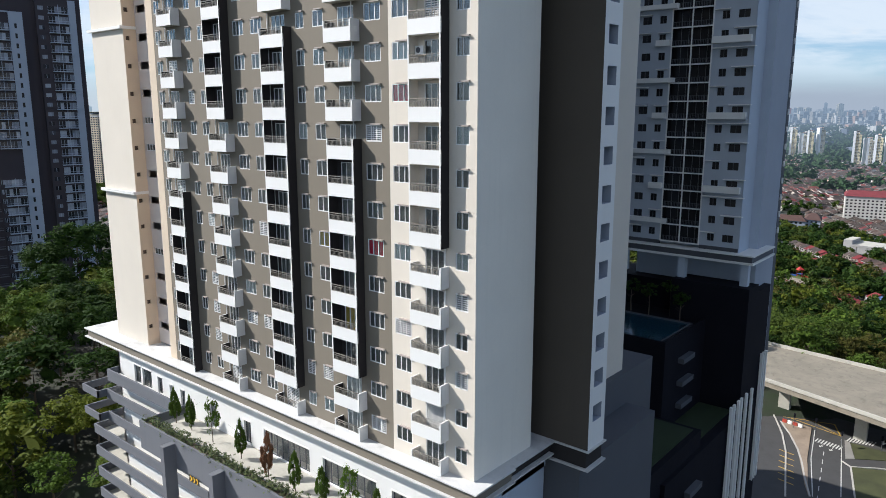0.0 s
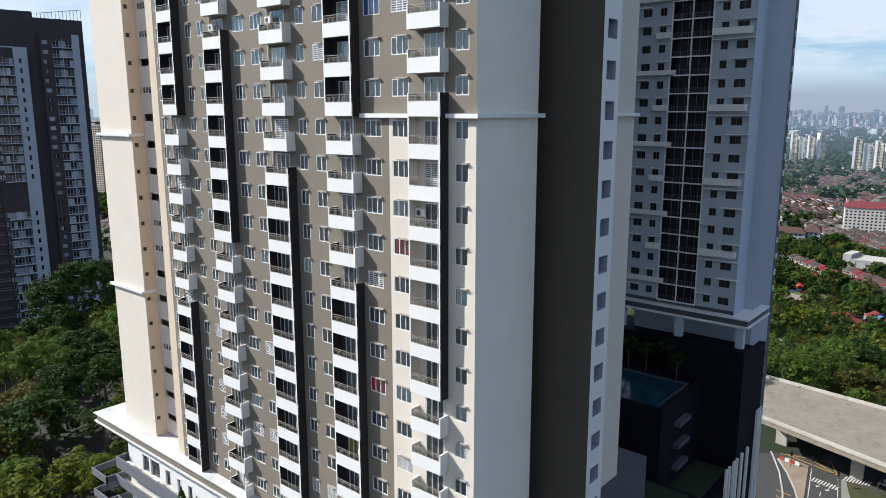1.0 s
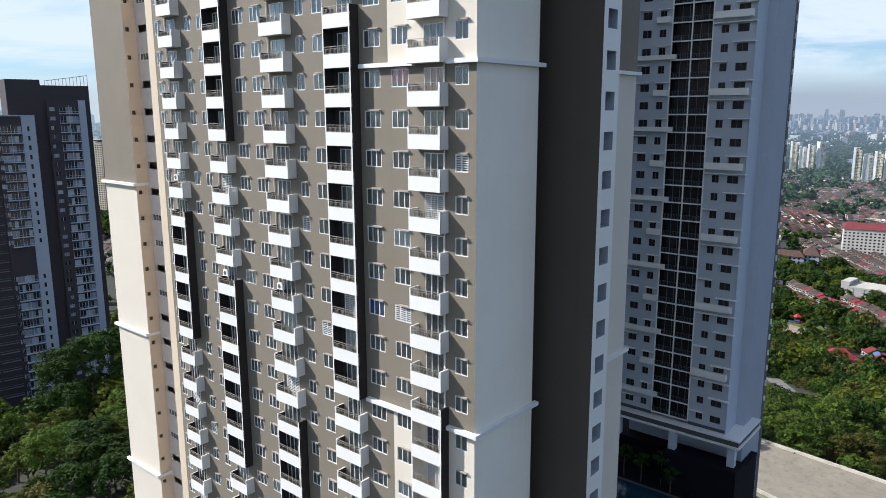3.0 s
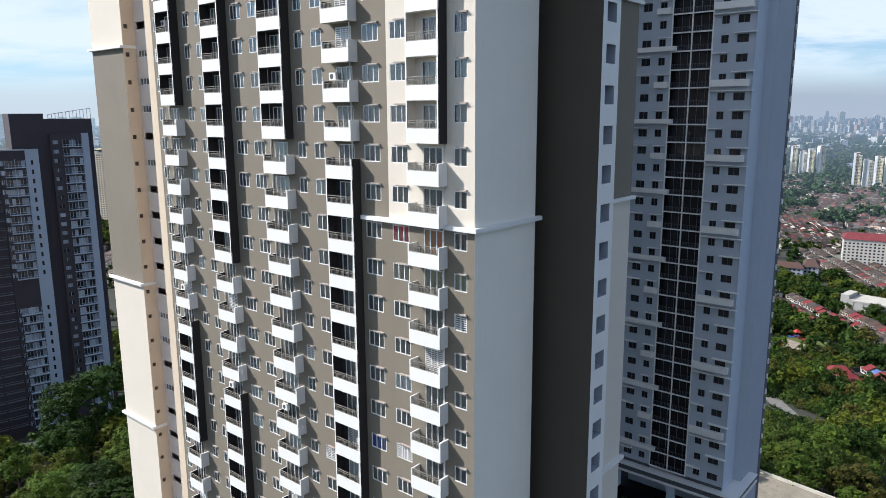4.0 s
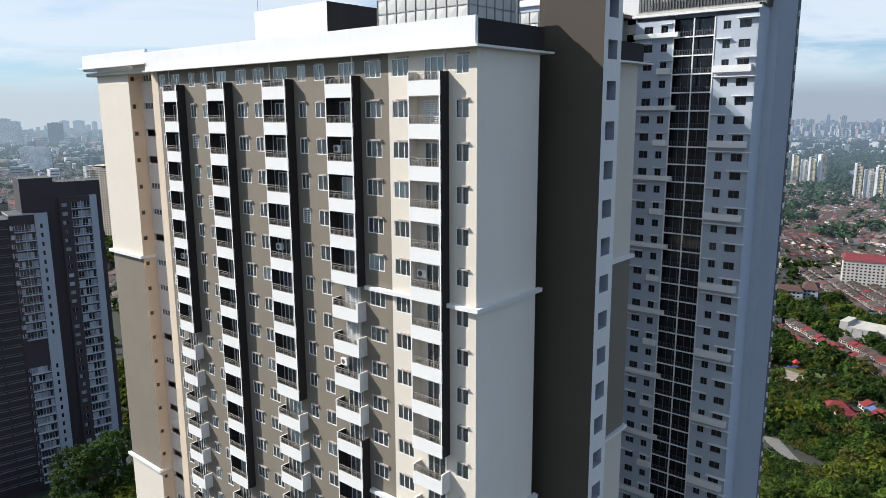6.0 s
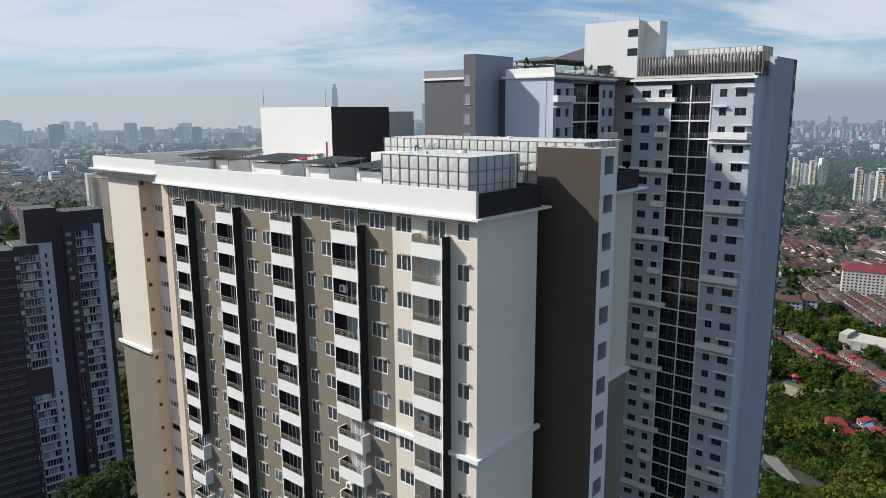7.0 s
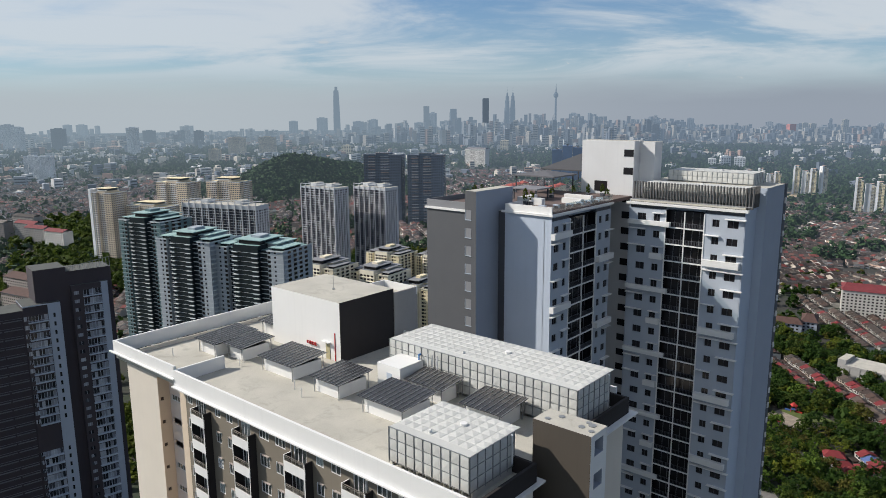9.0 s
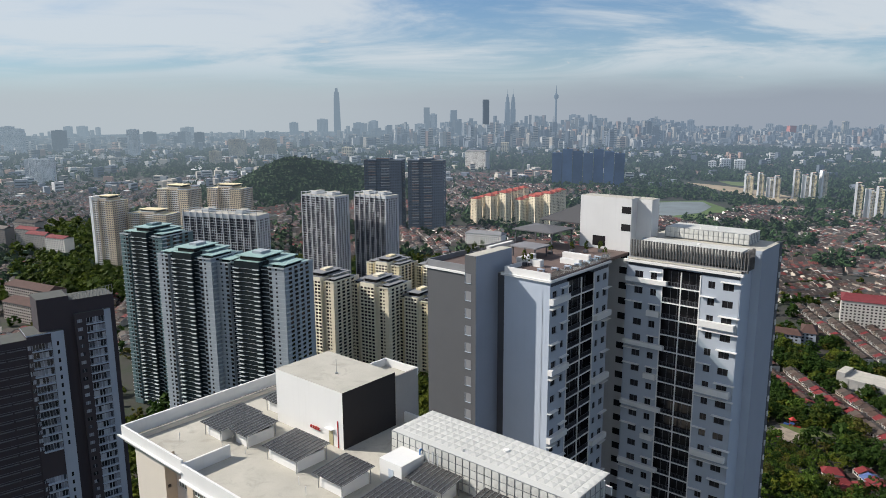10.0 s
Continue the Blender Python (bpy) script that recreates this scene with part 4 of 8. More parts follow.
for i, x in enumerate((-64.8, -56.0, -47.0, -38.0)):
    s = Shape()
    s.box(x - 0.35, x + 0.35, 32.9, 34.2, 40, 79.6, 0)
    under(podium, "buttress", s, [DECKGREY], "grey concrete buttress")
s = Shape()
s.box(-64, -30, 26.0, 34.2, 72.8, 73.2, 0)
s.box(-64, -30, 26.0, 26.2, 73.2, 74.3, 0)
under(podium, "ramp", s, [CONCRETE])
sign = thing("chevron_sign", "yellow and black chevron road sign on the ramp wall", "sign", shift(-60.9, 34.05, 76.5))
s = Shape()
s.box(-0.9, 0.9, -0.04, 0, 0, 0.7, 0)
put("board", s.mesh("board", finish("sign_black", (0.02, 0.02, 0.02), 0.5)), sign)
for i in range(3):
    s = Shape()
    x = -0.75 + 0.55 * i
    s.face([(x, -0.046, 0.05), (x + 0.2, -0.046, 0.05), (x + 0.42, -0.046, 0.35), (x + 0.22, -0.046, 0.35)])
    s.face([(x + 0.22, -0.046, 0.35), (x + 0.42, -0.046, 0.35), (x + 0.2, -0.046, 0.65), (x, -0.046, 0.65)])
    put("chevron", s.mesh("chevron", finish("sign_yellow", (0.7, 0.42, 0.02), 0.5)), sign)

# air conditioners on the terrace
def aircon():
    t = thing("air_conditioner", "white outdoor air conditioner unit on a bracket", "air conditioner", shift(), group="outdoor units")
    s = Shape()
    s.box(-0.42, 0.42, -0.18, 0.18, 0.08, 0.72)
    s.box(-0.35, -0.25, -0.18, 0.18, 0, 0.08)
    s.box(0.25, 0.35, -0.18, 0.18, 0, 0.08)
    put("case", s.mesh("case", WHITE), t)
    s = Shape()
    s.prism([(-0.08 + 0.27 * math.cos(a * math.pi / 8), 0.4 + 0.27 * math.sin(a * math.pi / 8)) for a in range(16)], 0, 0.02)
    put("fan_grille", s.mesh("fan_grille", SLATE), t, pose(0, -0.18, 0, 90, 0, 0))
    return t


unit = aircon()
unit.matrix_basis = shift(-85.6, 38.9, 79.75)
for x, y, z in ((-84.6, 38.9, 79.75), (-79.1, 38.7, 79.75), (-78.6, 38.9, 79.75)):
    copy_thing(unit, shift(x, y, z))


# ---- trees ----
def leaf_cloud(r, clumps, leaves, size, spread):
    """Leaves in clumps over an uneven crown. r: half axes. Returns vertices (n, 4, 3)."""
    out = []
    for i in range(clumps):
        a, u = r.uniform(0, 2 * math.pi), r.uniform(-0.75, 1.0)
        h = math.sqrt(max(0.0, 1 - u * u))
        rad = r.uniform(0.55, 1.0)
        c = np.array((h * math.cos(a) * rad, h * math.sin(a) * rad, u * r.uniform(0.7, 1.0)))
        cs = spread * r.uniform(0.6, 1.25)
        for j in range(leaves):
            d = np.array([r.gauss(0, 1) for _ in range(3)])
            d /= np.linalg.norm(d) + 1e-6
            p = c + d * cs * r.uniform(0.5, 1.0) * np.array((1, 1, 0.75))
            n = d * 0.9 + np.array((0, 0, 0.7)) + np.array([r.gauss(0, 0.35) for _ in range(3)])
            n /= np.linalg.norm(n) + 1e-6
            t = np.cross(n, (r.gauss(0, 1), r.gauss(0, 1), r.gauss(0, 1)))
            t /= np.linalg.norm(t) + 1e-6
            b = np.cross(n, t)
            s = size * r.uniform(0.6, 1.4)
            out.append([p - t * s, p + b * s * 0.55, p + t * s, p - b * s * 0.55])
    return np.array(out)


def cloud_mesh(name, quads, mat):
    me = bpy.data.meshes.new(name)
    n = len(quads)
    me.from_pydata(quads.reshape(-1, 3).tolist(), [], np.arange(4 * n).reshape(n, 4).tolist())
    me.materials.append(mat)
    return me


def trunk_mesh(r, h, rad):
    s = Shape()
    x = y = 0.0
    k = 7
    rings = []
    for i in range(5):
        f = i / 4
        q = rad * (1 - 0.6 * f)
        x, y = x + r.uniform(-0.12, 0.12) * h * 0.1, y + r.uniform(-0.12, 0.12) * h * 0.1
        rings.append([(x + q * math.cos(2 * math.pi * j / k), y + q * math.sin(2 * math.pi * j / k), h * f) for j in range(k)])
    for a, b in zip(rings, rings[1:]):
        for j in range(k):
            s.face([a[j], a[(j + 1) % k], b[(j + 1) % k], b[j]])
    for i in range(4):
        a = r.uniform(0, 6.28)
        z = h * r.uniform(0.5, 0.8)
        L = h * r.uniform(0.3, 0.5)
        p, q = Vector((x * 0.6, y * 0.6, z)), Vector((math.cos(a) * L, math.sin(a) * L, z + L * 0.7))
        w = rad * 0.35
        s.face([p + Vector((w, 0, 0)), p - Vector((w, 0, 0)), q])
        s.face([p + Vector((0, w, 0)), p - Vector((0, w, 0)), q])
        s.face([p + Vector((0, 0, w)), p - Vector((0, 0, w)), q])
    return s.mesh("trunk", BARK)


r = random.Random(5)
# slim terrace trees: dense columns, a thin open one, a rusty dead one
slim = [(-70.1, 37.5, 4.3, 0.72, LEAF_FRESH), (-67.1, 37.6, 4.1, 0.68, LEAF_FRESH), (-62.9, 37.6, 4.8, 1.1, LEAF_FRESH), (-57.5, 37.3, 4.4, 0.66, LEAF_FRESH), (-52.4, 36.8, 4.9, 0.72, RUST), (-48.5, 36.9, 4.2, 0.66, LEAF_FRESH), (-44.9, 37.0, 3.8, 0.72, LEAF_FRESH), (-41.7, 37.3, 4.5, 1.15, LEAF_FRESH), (-38.0, 37.0, 4.2, 0.7, LEAF_FRESH), (-34.0, 37.2, 4.2, 0.7, LEAF_FRESH)]
for x, y, h, w, m in slim:
    z = 79.0
    open_crown = w > 0.9
    t = thing("terrace_tree", "rusty brown dead columnar tree on the terrace" if m is RUST else ("thin open young tree on the terrace" if open_crown else "slim green columnar tree on the terrace"), "tree", shift(x, y, z), group="terrace trees")
    put("trunk", trunk_mesh(r, h * 0.8, 0.05), t)
    q = leaf_cloud(r, 34 if open_crown else 70, 12 if open_crown else 34, 0.11, 0.26)
    if not open_crown:
        q = q * (np.clip(1.15 - 0.45 * np.abs(q[:, :, 2:3] + 0.3), 0.4, 1.1) ** np.array((1.0, 1.0, 0.0)))
    q = q * np.array((w * 0.82, w * 0.82, h * 0.46)) + np.array((0, 0, h * 0.58 if open_crown else h * 0.50))
    put("crown", cloud_mesh("crown", q, m), t)
q = []
for i in range(1500):
    x = r.uniform(-71.4, -28.2)
    c = np.array((x, r.uniform(34.5, 35.55), 79.55 + r.uniform(0, 0.55) + 0.15 * math.sin(x * 3)))
    q.append(leaf_cloud(r, 1, 14, 0.13, 0.34) * 0.6 + c)
put("hedge", cloud_mesh("hedge", np.concatenate(q), HEDGE), None, None, "clipped green and yellowish hedge along the terrace planter", category="hedge", kind="stuff")

# ---- the second tower behind, grey and white ----
S2, L2 = 3.34, 88.01               # storey height, lowest storey level
N2 = 34
grey_tower = thing("grey_apartment_tower", "tall grey apartment tower with dark glazed bays and roof garden", "building", shift(-65, 130, 88))
GB = grey_tower.matrix_basis.inverted()
s = Shape()
TOP2 = 203.2
s.box(-63.6, -41.0, 134.7, 150, 87, TOP2, {"": 0, "t": 2})
under(grey_tower, "main_block", s, [PALE, SLATE, CONCRETE], "pale grey main block")
under(grey_tower, "corner_wall", Shape().box(-41.05, -40.9, 133.3, 137.6, 87, TOP2), [PALE])
under(grey_tower, "left_return", Shape().box(-63.7, -63.55, 133.3, 137.6, 87, TOP2), [PALE])
under(grey_tower, "window_backing", Shape().box(-63.5, -56.05, 133.52, 133.56, 87, TOP2), [SLATE])
under(grey_tower, "window_backing", Shape().box(-48.35, -41.1, 133.52, 133.56, 87, TOP2), [SLATE])
under(grey_tower, "roof_slab", Shape().box(-63.6, -40.9, 133.3, 140, TOP2 - 0.35, TOP2), [CONCRETE])
under(grey_tower, "end_block", Shape().box(-63.5, -39.4, 139.6, 151.5, 60, 206.3, {"": 0, "t": 2, "r": 1}), [PALE, MID, CONCRETE], "blue grey end block")
under(grey_tower, "end_strip", Shape().box(-40.4, -39.36, 150.8, 152.6, 60, 206.3), [SLATE])
s = Shape()
s.box(-77.2, -65.2, 137.4, 141.5, 87, 214.5, {"": 0, "t": 1})
s.box(-68.0, -61.9, 140.0, 143.5, 87, 214.3, {"": 0, "t": 1})
under(grey_tower, "lift_core", s, [finish("core_pale_render", (0.60, 0.60, 0.595), 0.8, 0.05, streak=0.12), CONCRETE], "pale grey lift core rising over the roof")
s = Shape()
s.box(-75.4, -66.8, 106.5, 129, 75, TOP2 - 0.6, {"": 0, "t": 2})
under(grey_tower, "garden_block", s, [PALE, SLATE, CONCRETE], "pale grey block under the roof garden")
under(grey_tower, "front_return", Shape().box(-66.9, -65.38, 106.5, 106.65, 75, TOP2 - 0.6), [PALE])
under(grey_tower, "garden_slab", Shape().box(-66.9, -65.38, 106.65, 129, TOP2 - 1.0, TOP2 - 0.6), [PALE])
under(grey_tower, "window_backing", Shape().box(-65.64, -65.6, 106.7, 112.75, 87, TOP2 - 1.0), [SLATE])
under(grey_tower, "window_backing", Shape().box(-65.64, -65.6, 122.65, 128.8, 87, TOP2 - 1.0), [SLATE])
under(grey_tower, "recess_wall", Shape().box(-77.6, -75.4, 107.5, 133.5, 75, TOP2 - 0.8, {"": 1, "t": 2}), [PALE, SLATE, CONCRETE])
s = Shape()
s.box(-90.9, -80.2, 102.2, 135, 60, TOP2 - 0.6, {"": 0, "t": 2})
under(grey_tower, "slate_block", s, [STONE, PALE, CONCRETE], "mid grey blank block")
under(grey_tower, "pier", Shape().box(-80.2, -77.6, 100.6, 112, 60, 206.6, {"": 0, "t": 2, "r": 1}), [STONE, MID, CONCRETE], "grey pier with pale niches")
s = Shape()
for a, b, c, d in ((-91.2, -80.3, 101.9, 102.2), (-76.0, -65.0, 106.1, 106.5), (-65.4, -65.0, 106.5, 129), (-91.2, -90.9, 102.2, 135)):
    s.box(a, b, c, d, TOP2 - 0.75, TOP2 - 0.35, 0)
s.box(-64.2, -40.4, 132.7, 133.55, 202.3, 202.75, 0)
under(grey_tower, "cornice", s, [WHITE], "white cornice")
s = Shape()
s.box(-90.9, -80.3, 102.2, 102.45, TOP2 - 0.6, 204.2, 0)
s.box(-90.9, -90.65, 102.45, 135, TOP2 - 0.6, 204.2, 0)
s.box(-75.4, -65.4, 106.5, 106.75, TOP2 - 0.6, 204.1, 1)
s.box(-75.4, -75.15, 106.75, 112, TOP2 - 0.6, 204.1, 1)
under(grey_tower, "parapet", s, [GREY, WHITE])
# niches up the pier and up the core
niche = Shape()
niche.box(0, 1.35, 0.0, 0.03, 0.0, 1.75, 0)
niche.box(-0.05, 1.4, -0.10, 0.0, -0.10, 0.0, 1)
niche.box(-0.05, 0.03, -0.06, 0.0, 0.0, 1.75, 1)
niche_m = niche.mesh("niche", [GREY, PALE])
dark_n = Shape().box(0, 2.1, -0.02, 0.06, 0, 1.45, 0).mesh("opening", DUSK)
for k in range(N2 + 4):
    z = L2 + S2 * k
    if z < 204:
        put("niche", niche_m, grey_tower, GB @ shift(-80.05, 100.57, z - 0.2))
        put("core_opening", dark_n, grey_tower, GB @ shift(-67.4, 137.38, z + 0.2))
for z in (207.6, 211.3):
    put("core_opening", dark_n, grey_tower, GB @ shift(-67.4, 137.38, z))
put("core_window", Shape().box(0, 3.0, -0.03, 0.05, 0, 2.2).mesh("core_window", DUSK), grey_tower, GB @ shift(-74.0, 137.38, 203.8))


def bay_facade(at, cols, glazed, ledges, plane_mat, u0, u1, zlo, n, label):
    """A storeyed facade in its own frame: u along x, outwards -y. Windows, glazed bay with white grid, ledges, boxes."""
    wall = Shape()
    edges = sorted({u0, u1, *[e for c in cols for e in c[:2]], glazed[0], glazed[1]})
    for k in range(n):
        z = zlo + S2 * k
        for a, b in zip(edges, edges[1:]):
            m = (a + b) / 2
            if glazed[0] < m < glazed[1]:
                continue
            w = next((c for c in cols if c[0] < m < c[1]), None)
            if w:
                lo, hi = z + w[2], z + w[3]
                wall.face([(a, 0, z), (b, 0, z), (b, 0, lo), (a, 0, lo)])
                wall.face([(a, 0, hi), (b, 0, hi), (b, 0, z + S2), (a, 0, z + S2)])
                d = 0.2
                wall.face([(a, 0, lo), (b, 0, lo), (b, d, lo), (a, d, lo)])
                wall.face([(a, d, hi), (b, d, hi), (b, 0, hi), (a, 0, hi)])
                wall.face([(a, 0, lo), (a, d, lo), (a, d, hi), (a, 0, hi)])
                wall.face([(b, d, lo), (b, 0, lo), (b, 0, hi), (b, d, hi)])
            else:
                wall.face([(a, 0, z), (b, 0, z), (b, 0, z + S2), (a, 0, z + S2)])
    ob = put("facade", wall.mesh("facade", plane_mat), grey_tower, at, label)
    meshes = {}
    for a, b, lo, hi in cols:
        q = Shape()
        q.face([(0, 0.2, 0), (b - a, 0.2, 0), (b - a, 0.2, hi - lo), (0, 0.2, hi - lo)], 0)
        q.box((b - a) / 2 - 0.04, (b - a) / 2 + 0.04, 0.14, 0.2, 0, hi - lo, 1)
        q.box(0, b - a, 0.14, 0.2, 0, 0.06, 1)
        meshes[a] = q.mesh("window", [DUSK, SLATE])
    ga, gb = glazed
    gm = (ga + gb) / 2
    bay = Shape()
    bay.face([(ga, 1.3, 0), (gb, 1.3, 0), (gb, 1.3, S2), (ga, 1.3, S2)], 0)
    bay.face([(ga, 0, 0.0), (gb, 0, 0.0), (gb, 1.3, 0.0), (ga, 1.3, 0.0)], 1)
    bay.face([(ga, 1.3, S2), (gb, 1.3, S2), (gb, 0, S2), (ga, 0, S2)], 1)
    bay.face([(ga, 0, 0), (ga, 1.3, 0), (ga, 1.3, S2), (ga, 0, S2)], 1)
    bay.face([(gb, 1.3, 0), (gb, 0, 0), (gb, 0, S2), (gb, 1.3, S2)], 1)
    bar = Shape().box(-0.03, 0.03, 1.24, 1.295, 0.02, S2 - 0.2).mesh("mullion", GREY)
    # bay sides, floor and soffit near black: the recess shade is painted in
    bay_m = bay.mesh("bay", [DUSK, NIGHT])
    grid = Shape()
    grid.box(ga - 0.1, gb + 0.1, -0.14, 0.12, -0.12, 0.12)
    for x in (ga, gm, gb):
        grid.box(x - 0.11, x + 0.11, -0.12, 0.1, 0.12, S2 - 0.12)
    grid_m = grid.mesh("white_grid", WHITE)
    wide = gm - ga - 0.22
    rail_m = frame_mesh(wide, 0.94, 12, "bay_railing")
    rail_m.materials[0] = SLATE
    for k in range(n):
        z = zlo + S2 * k
        for a, b, lo, hi in cols:
            put("window", meshes[a], grey_tower, at @ shift(a, 0, z + lo))
        o = put("glazed_bay", bay_m, grey_tower, at @ shift(0, 0, z))
        put("white_grid", grid_m, o)
        put("bay_railing", rail_m, o, shift(ga + 0.11, 0, 0.12))
        put("bay_railing", rail_m, o, shift(gm + 0.11, 0, 0.12))
        for x in (ga + 1.3, gm - 1.1, gm + 1.1, gb - 1.3):
            put("mullion", bar, o, shift(x, 0, 0))
        for a, b, out, lo, hi, step, ph in ledges:
            if (k + ph) % step == 0:
                name = "ledge" if hi - lo < 0.4 else "balcony_box"
                if (a, b, lo) not in meshes:
                    meshes[a, b, lo] = Shape().box(a, b, -out, -0.002, lo, hi).mesh(name, WHITE)
                put(name, meshes[a, b, lo], grey_tower, at @ shift(0, 0, z))


cols = [(-61.9, -60.1, 0.95, 2.35), (-58.5, -57.2, 0.95, 2.35), (-46.9, -45.6, 0.95, 2.35), (-44.1, -42.1, 0.95, 2.35)]
ledges = [(-63.6, -60.0, 0.75, 2.55, 2.70, 4, 0), (-63.6, -60.0, 0.75, 2.55, 2.70, 4, 1), (-58.6, -56.2, 0.6, 2.55, 2.68, 2, 1), (-63.6, -54.9, 0.9, 0.15, 1.0, 4, 3), (-58.8, -56.2, 0.8, 0.15, 1.25, 4, 1),
          (-48.2, -45.4, 0.6, 2.55, 2.68, 2, 0), (-44.5, -40.6, 0.75, 2.55, 2.70, 2, 1), (-48.2, -41.4, 0.9, 0.1, 1.3, 4, 1), (-48.2, -40.6, 0.75, 2.62, 2.76, 4, 2)]
bay_facade(GB @ shift(0, 133.3, 0), cols, (-56.0, -48.4), ledges, ASHEN, -63.6, -41.0, L2, N2, "pale grey facade with ledges")
cols = [(107.4, 109.0, 0.95, 2.35), (110.5, 111.6, 0.95, 2.35), (123.8, 125.0, 0.95, 2.35), (126.4, 128.0, 0.95, 2.35)]
ledges = [(106.3, 109.4, 0.75, 2.55, 2.70, 2, 0), (106.3, 112.4, 0.9, 0.1, 1.2, 4, 3), (110.0, 112.6, 0.7, 2.55, 2.68, 2, 1), (122.8, 128.8, 0.9, 0.1, 1.2, 4, 1), (126.0, 129.0, 0.75, 2.55, 2.70, 2, 0)]
bay_facade(GB @ pose(-65.38, 0, 0, 0, 0, 90), cols, (112.8, 122.6), ledges, ASHEN, 106.5, 128.6, L2, N2, "pale grey facade with ledges")

# corner notches along the far edge
notch = Shape().box(0, 0.25, 0, 0.5, 0, 1.1).mesh("notch", WHITE)
for k in range(N2 + 1):
    put("notch", notch, grey_tower, GB @ shift(-39.38, 151.4, L2 + S2 * k + 0.8))

# louvred screen and tanks on the roof
screen = thing("roof_screen", "row of upright grey fins screening a roof tank", "screen", shift(-52, 134, 203.2))
sb = screen.matrix_basis.inverted()
fin = Shape().box(-0.09, 0.09, 0, 0.45, 0, 3.9).mesh("fin", finish("bronze_fin", (0.115, 0.110, 0.105), 0.6, 0.1, vary=0.15))
for i in range(40):
    put("fin", fin, screen, sb @ shift(-63.0 + 23.0 * i / 39, 133.5, 202.9))
for i in range(9):
    put("fin", fin, screen, sb @ pose(-40.4, 134.0 + 0.6 * i, 202.9, 0, 0, 90))
s = Shape().box(-63.2, -40.0, 133.45, 134.1, 203.2, 203.4)
under(screen, "rail", s, [GREY])
for x0, x1, y0, y1 in ((-61.8, -41.8, 135.0, 139.0), (-60.0, -43.0, 143.0, 149.0)):
    t = water_tank(x0, x1, y0, y1, 203.6 if y0 < 140 else 206.5, 206.5 if y0 < 140 else 208.6, "white panel water tank on the grey tower's roof", TOP2 if y0 < 140 else 206.3)

# roof garden
deck = put("garden_deck", Shape().box(-90.6, -65.5, 112.0, 137.3, TOP2 - 0.6, TOP2 + 0.05).box(-75.1, -65.5, 106.8, 112.0, TOP2 - 0.6, TOP2 + 0.05).box(-90.6, -80.3, 102.5, 112.0, TOP2 - 0.6, TOP2 + 0.05).mesh("garden_deck", finish("brown_decking", (0.12, 0.085, 0.075), 0.8)), grey_tower, GB)
s = Shape()
s.face([(-65.35, 106.8, TOP2), (-65.35, 129, TOP2), (-65.35, 129, 204.4), (-65.35, 106.8, 204.4)])
under(grey_tower, "glass_balustrade", s, [glass("balustrade_glass", (0.75, 0.85, 0.85), 0.8)])


def pergola(x0, x1, y0, y1, z, rise, label, tone=0.20):
    t = thing("pavilion", label, "pavilion", shift((x0 + x1) / 2, (y0 + y1) / 2, TOP2))
    xm, ym = (x0 + x1) / 2, (y0 + y1) / 2
    s = Shape()
    s.box(x0, x1, y0, y1, z - 0.25, z, 0)
    c = (xm, ym, z + rise)
    e = [(x0, y0, z), (x1, y0, z), (x1, y1, z), (x0, y1, z)]
    for i in range(4):
        s.face([e[i], e[(i + 1) % 4], c])
    under(t, "roof", s, [finish("grey_roof", (tone, tone, tone * 1.06), 0.7)], "grey hipped roof")
    for x in (x0 + 0.6, x1 - 0.6):
        for y in (y0 + 0.6, y1 - 0.6):
            under(t, "post", Shape().box(x - 0.12, x + 0.12, y - 0.12, y + 0.12, TOP2, z - 0.2), [SLATE])


pergola(-88.5, -78.0, 127.5, 136.8, 207.2, 0.9, "grey roofed pavilion on the roof garden", 0.11)
pergola(-82.5, -76.0, 118.0, 123.5, 205.6, 0.2, "low flat pavilion on the roof garden")
pergola(-90.0, -77.0, 141.0, 158.0, 207.6, 3.4, "large dark hipped roof behind the lift core", 0.06)
bench = Shape().box(0, 1.4, 0, 0.6, 0.35, 0.5).box(0.05, 0.2, 0.1, 0.5, 0, 0.35).box(1.2, 1.35, 0.1, 0.5, 0, 0.35).mesh("garden_table", PALE)
for x, y in ((-70.5, 110.0), (-69.0, 112.5), (-68.0, 115.5), (-67.6, 118.5), (-67.4, 121.5), (-67.4, 124.5), (-68.0, 127.0)):
    put("garden_table", bench, None, shift(x, y, TOP2 + 0.05), "pale low table on the roof garden deck", category="table", group="roof garden tables")
for x, y, w, d, h in ((-77.2, 113.0, 5.5, 1.2, 1.3), (-77.2, 114.2, 1.2, 4.0, 1.3), (-71.0, 119.0, 4.2, 1.0, 1.0), (-73.5, 124.0, 6.0, 1.0, 1.1), (-89.8, 120.0, 1.0, 9.0, 0.9)):
    put("planter_wall", Shape().box(0, w, 0, d, 0, h).mesh("planter_wall", WHITE), None, shift(x, y, TOP2 + 0.05), "white rendered planter wall on the roof garden deck", category="planter", group="roof garden planters")
rr = random.Random(9)
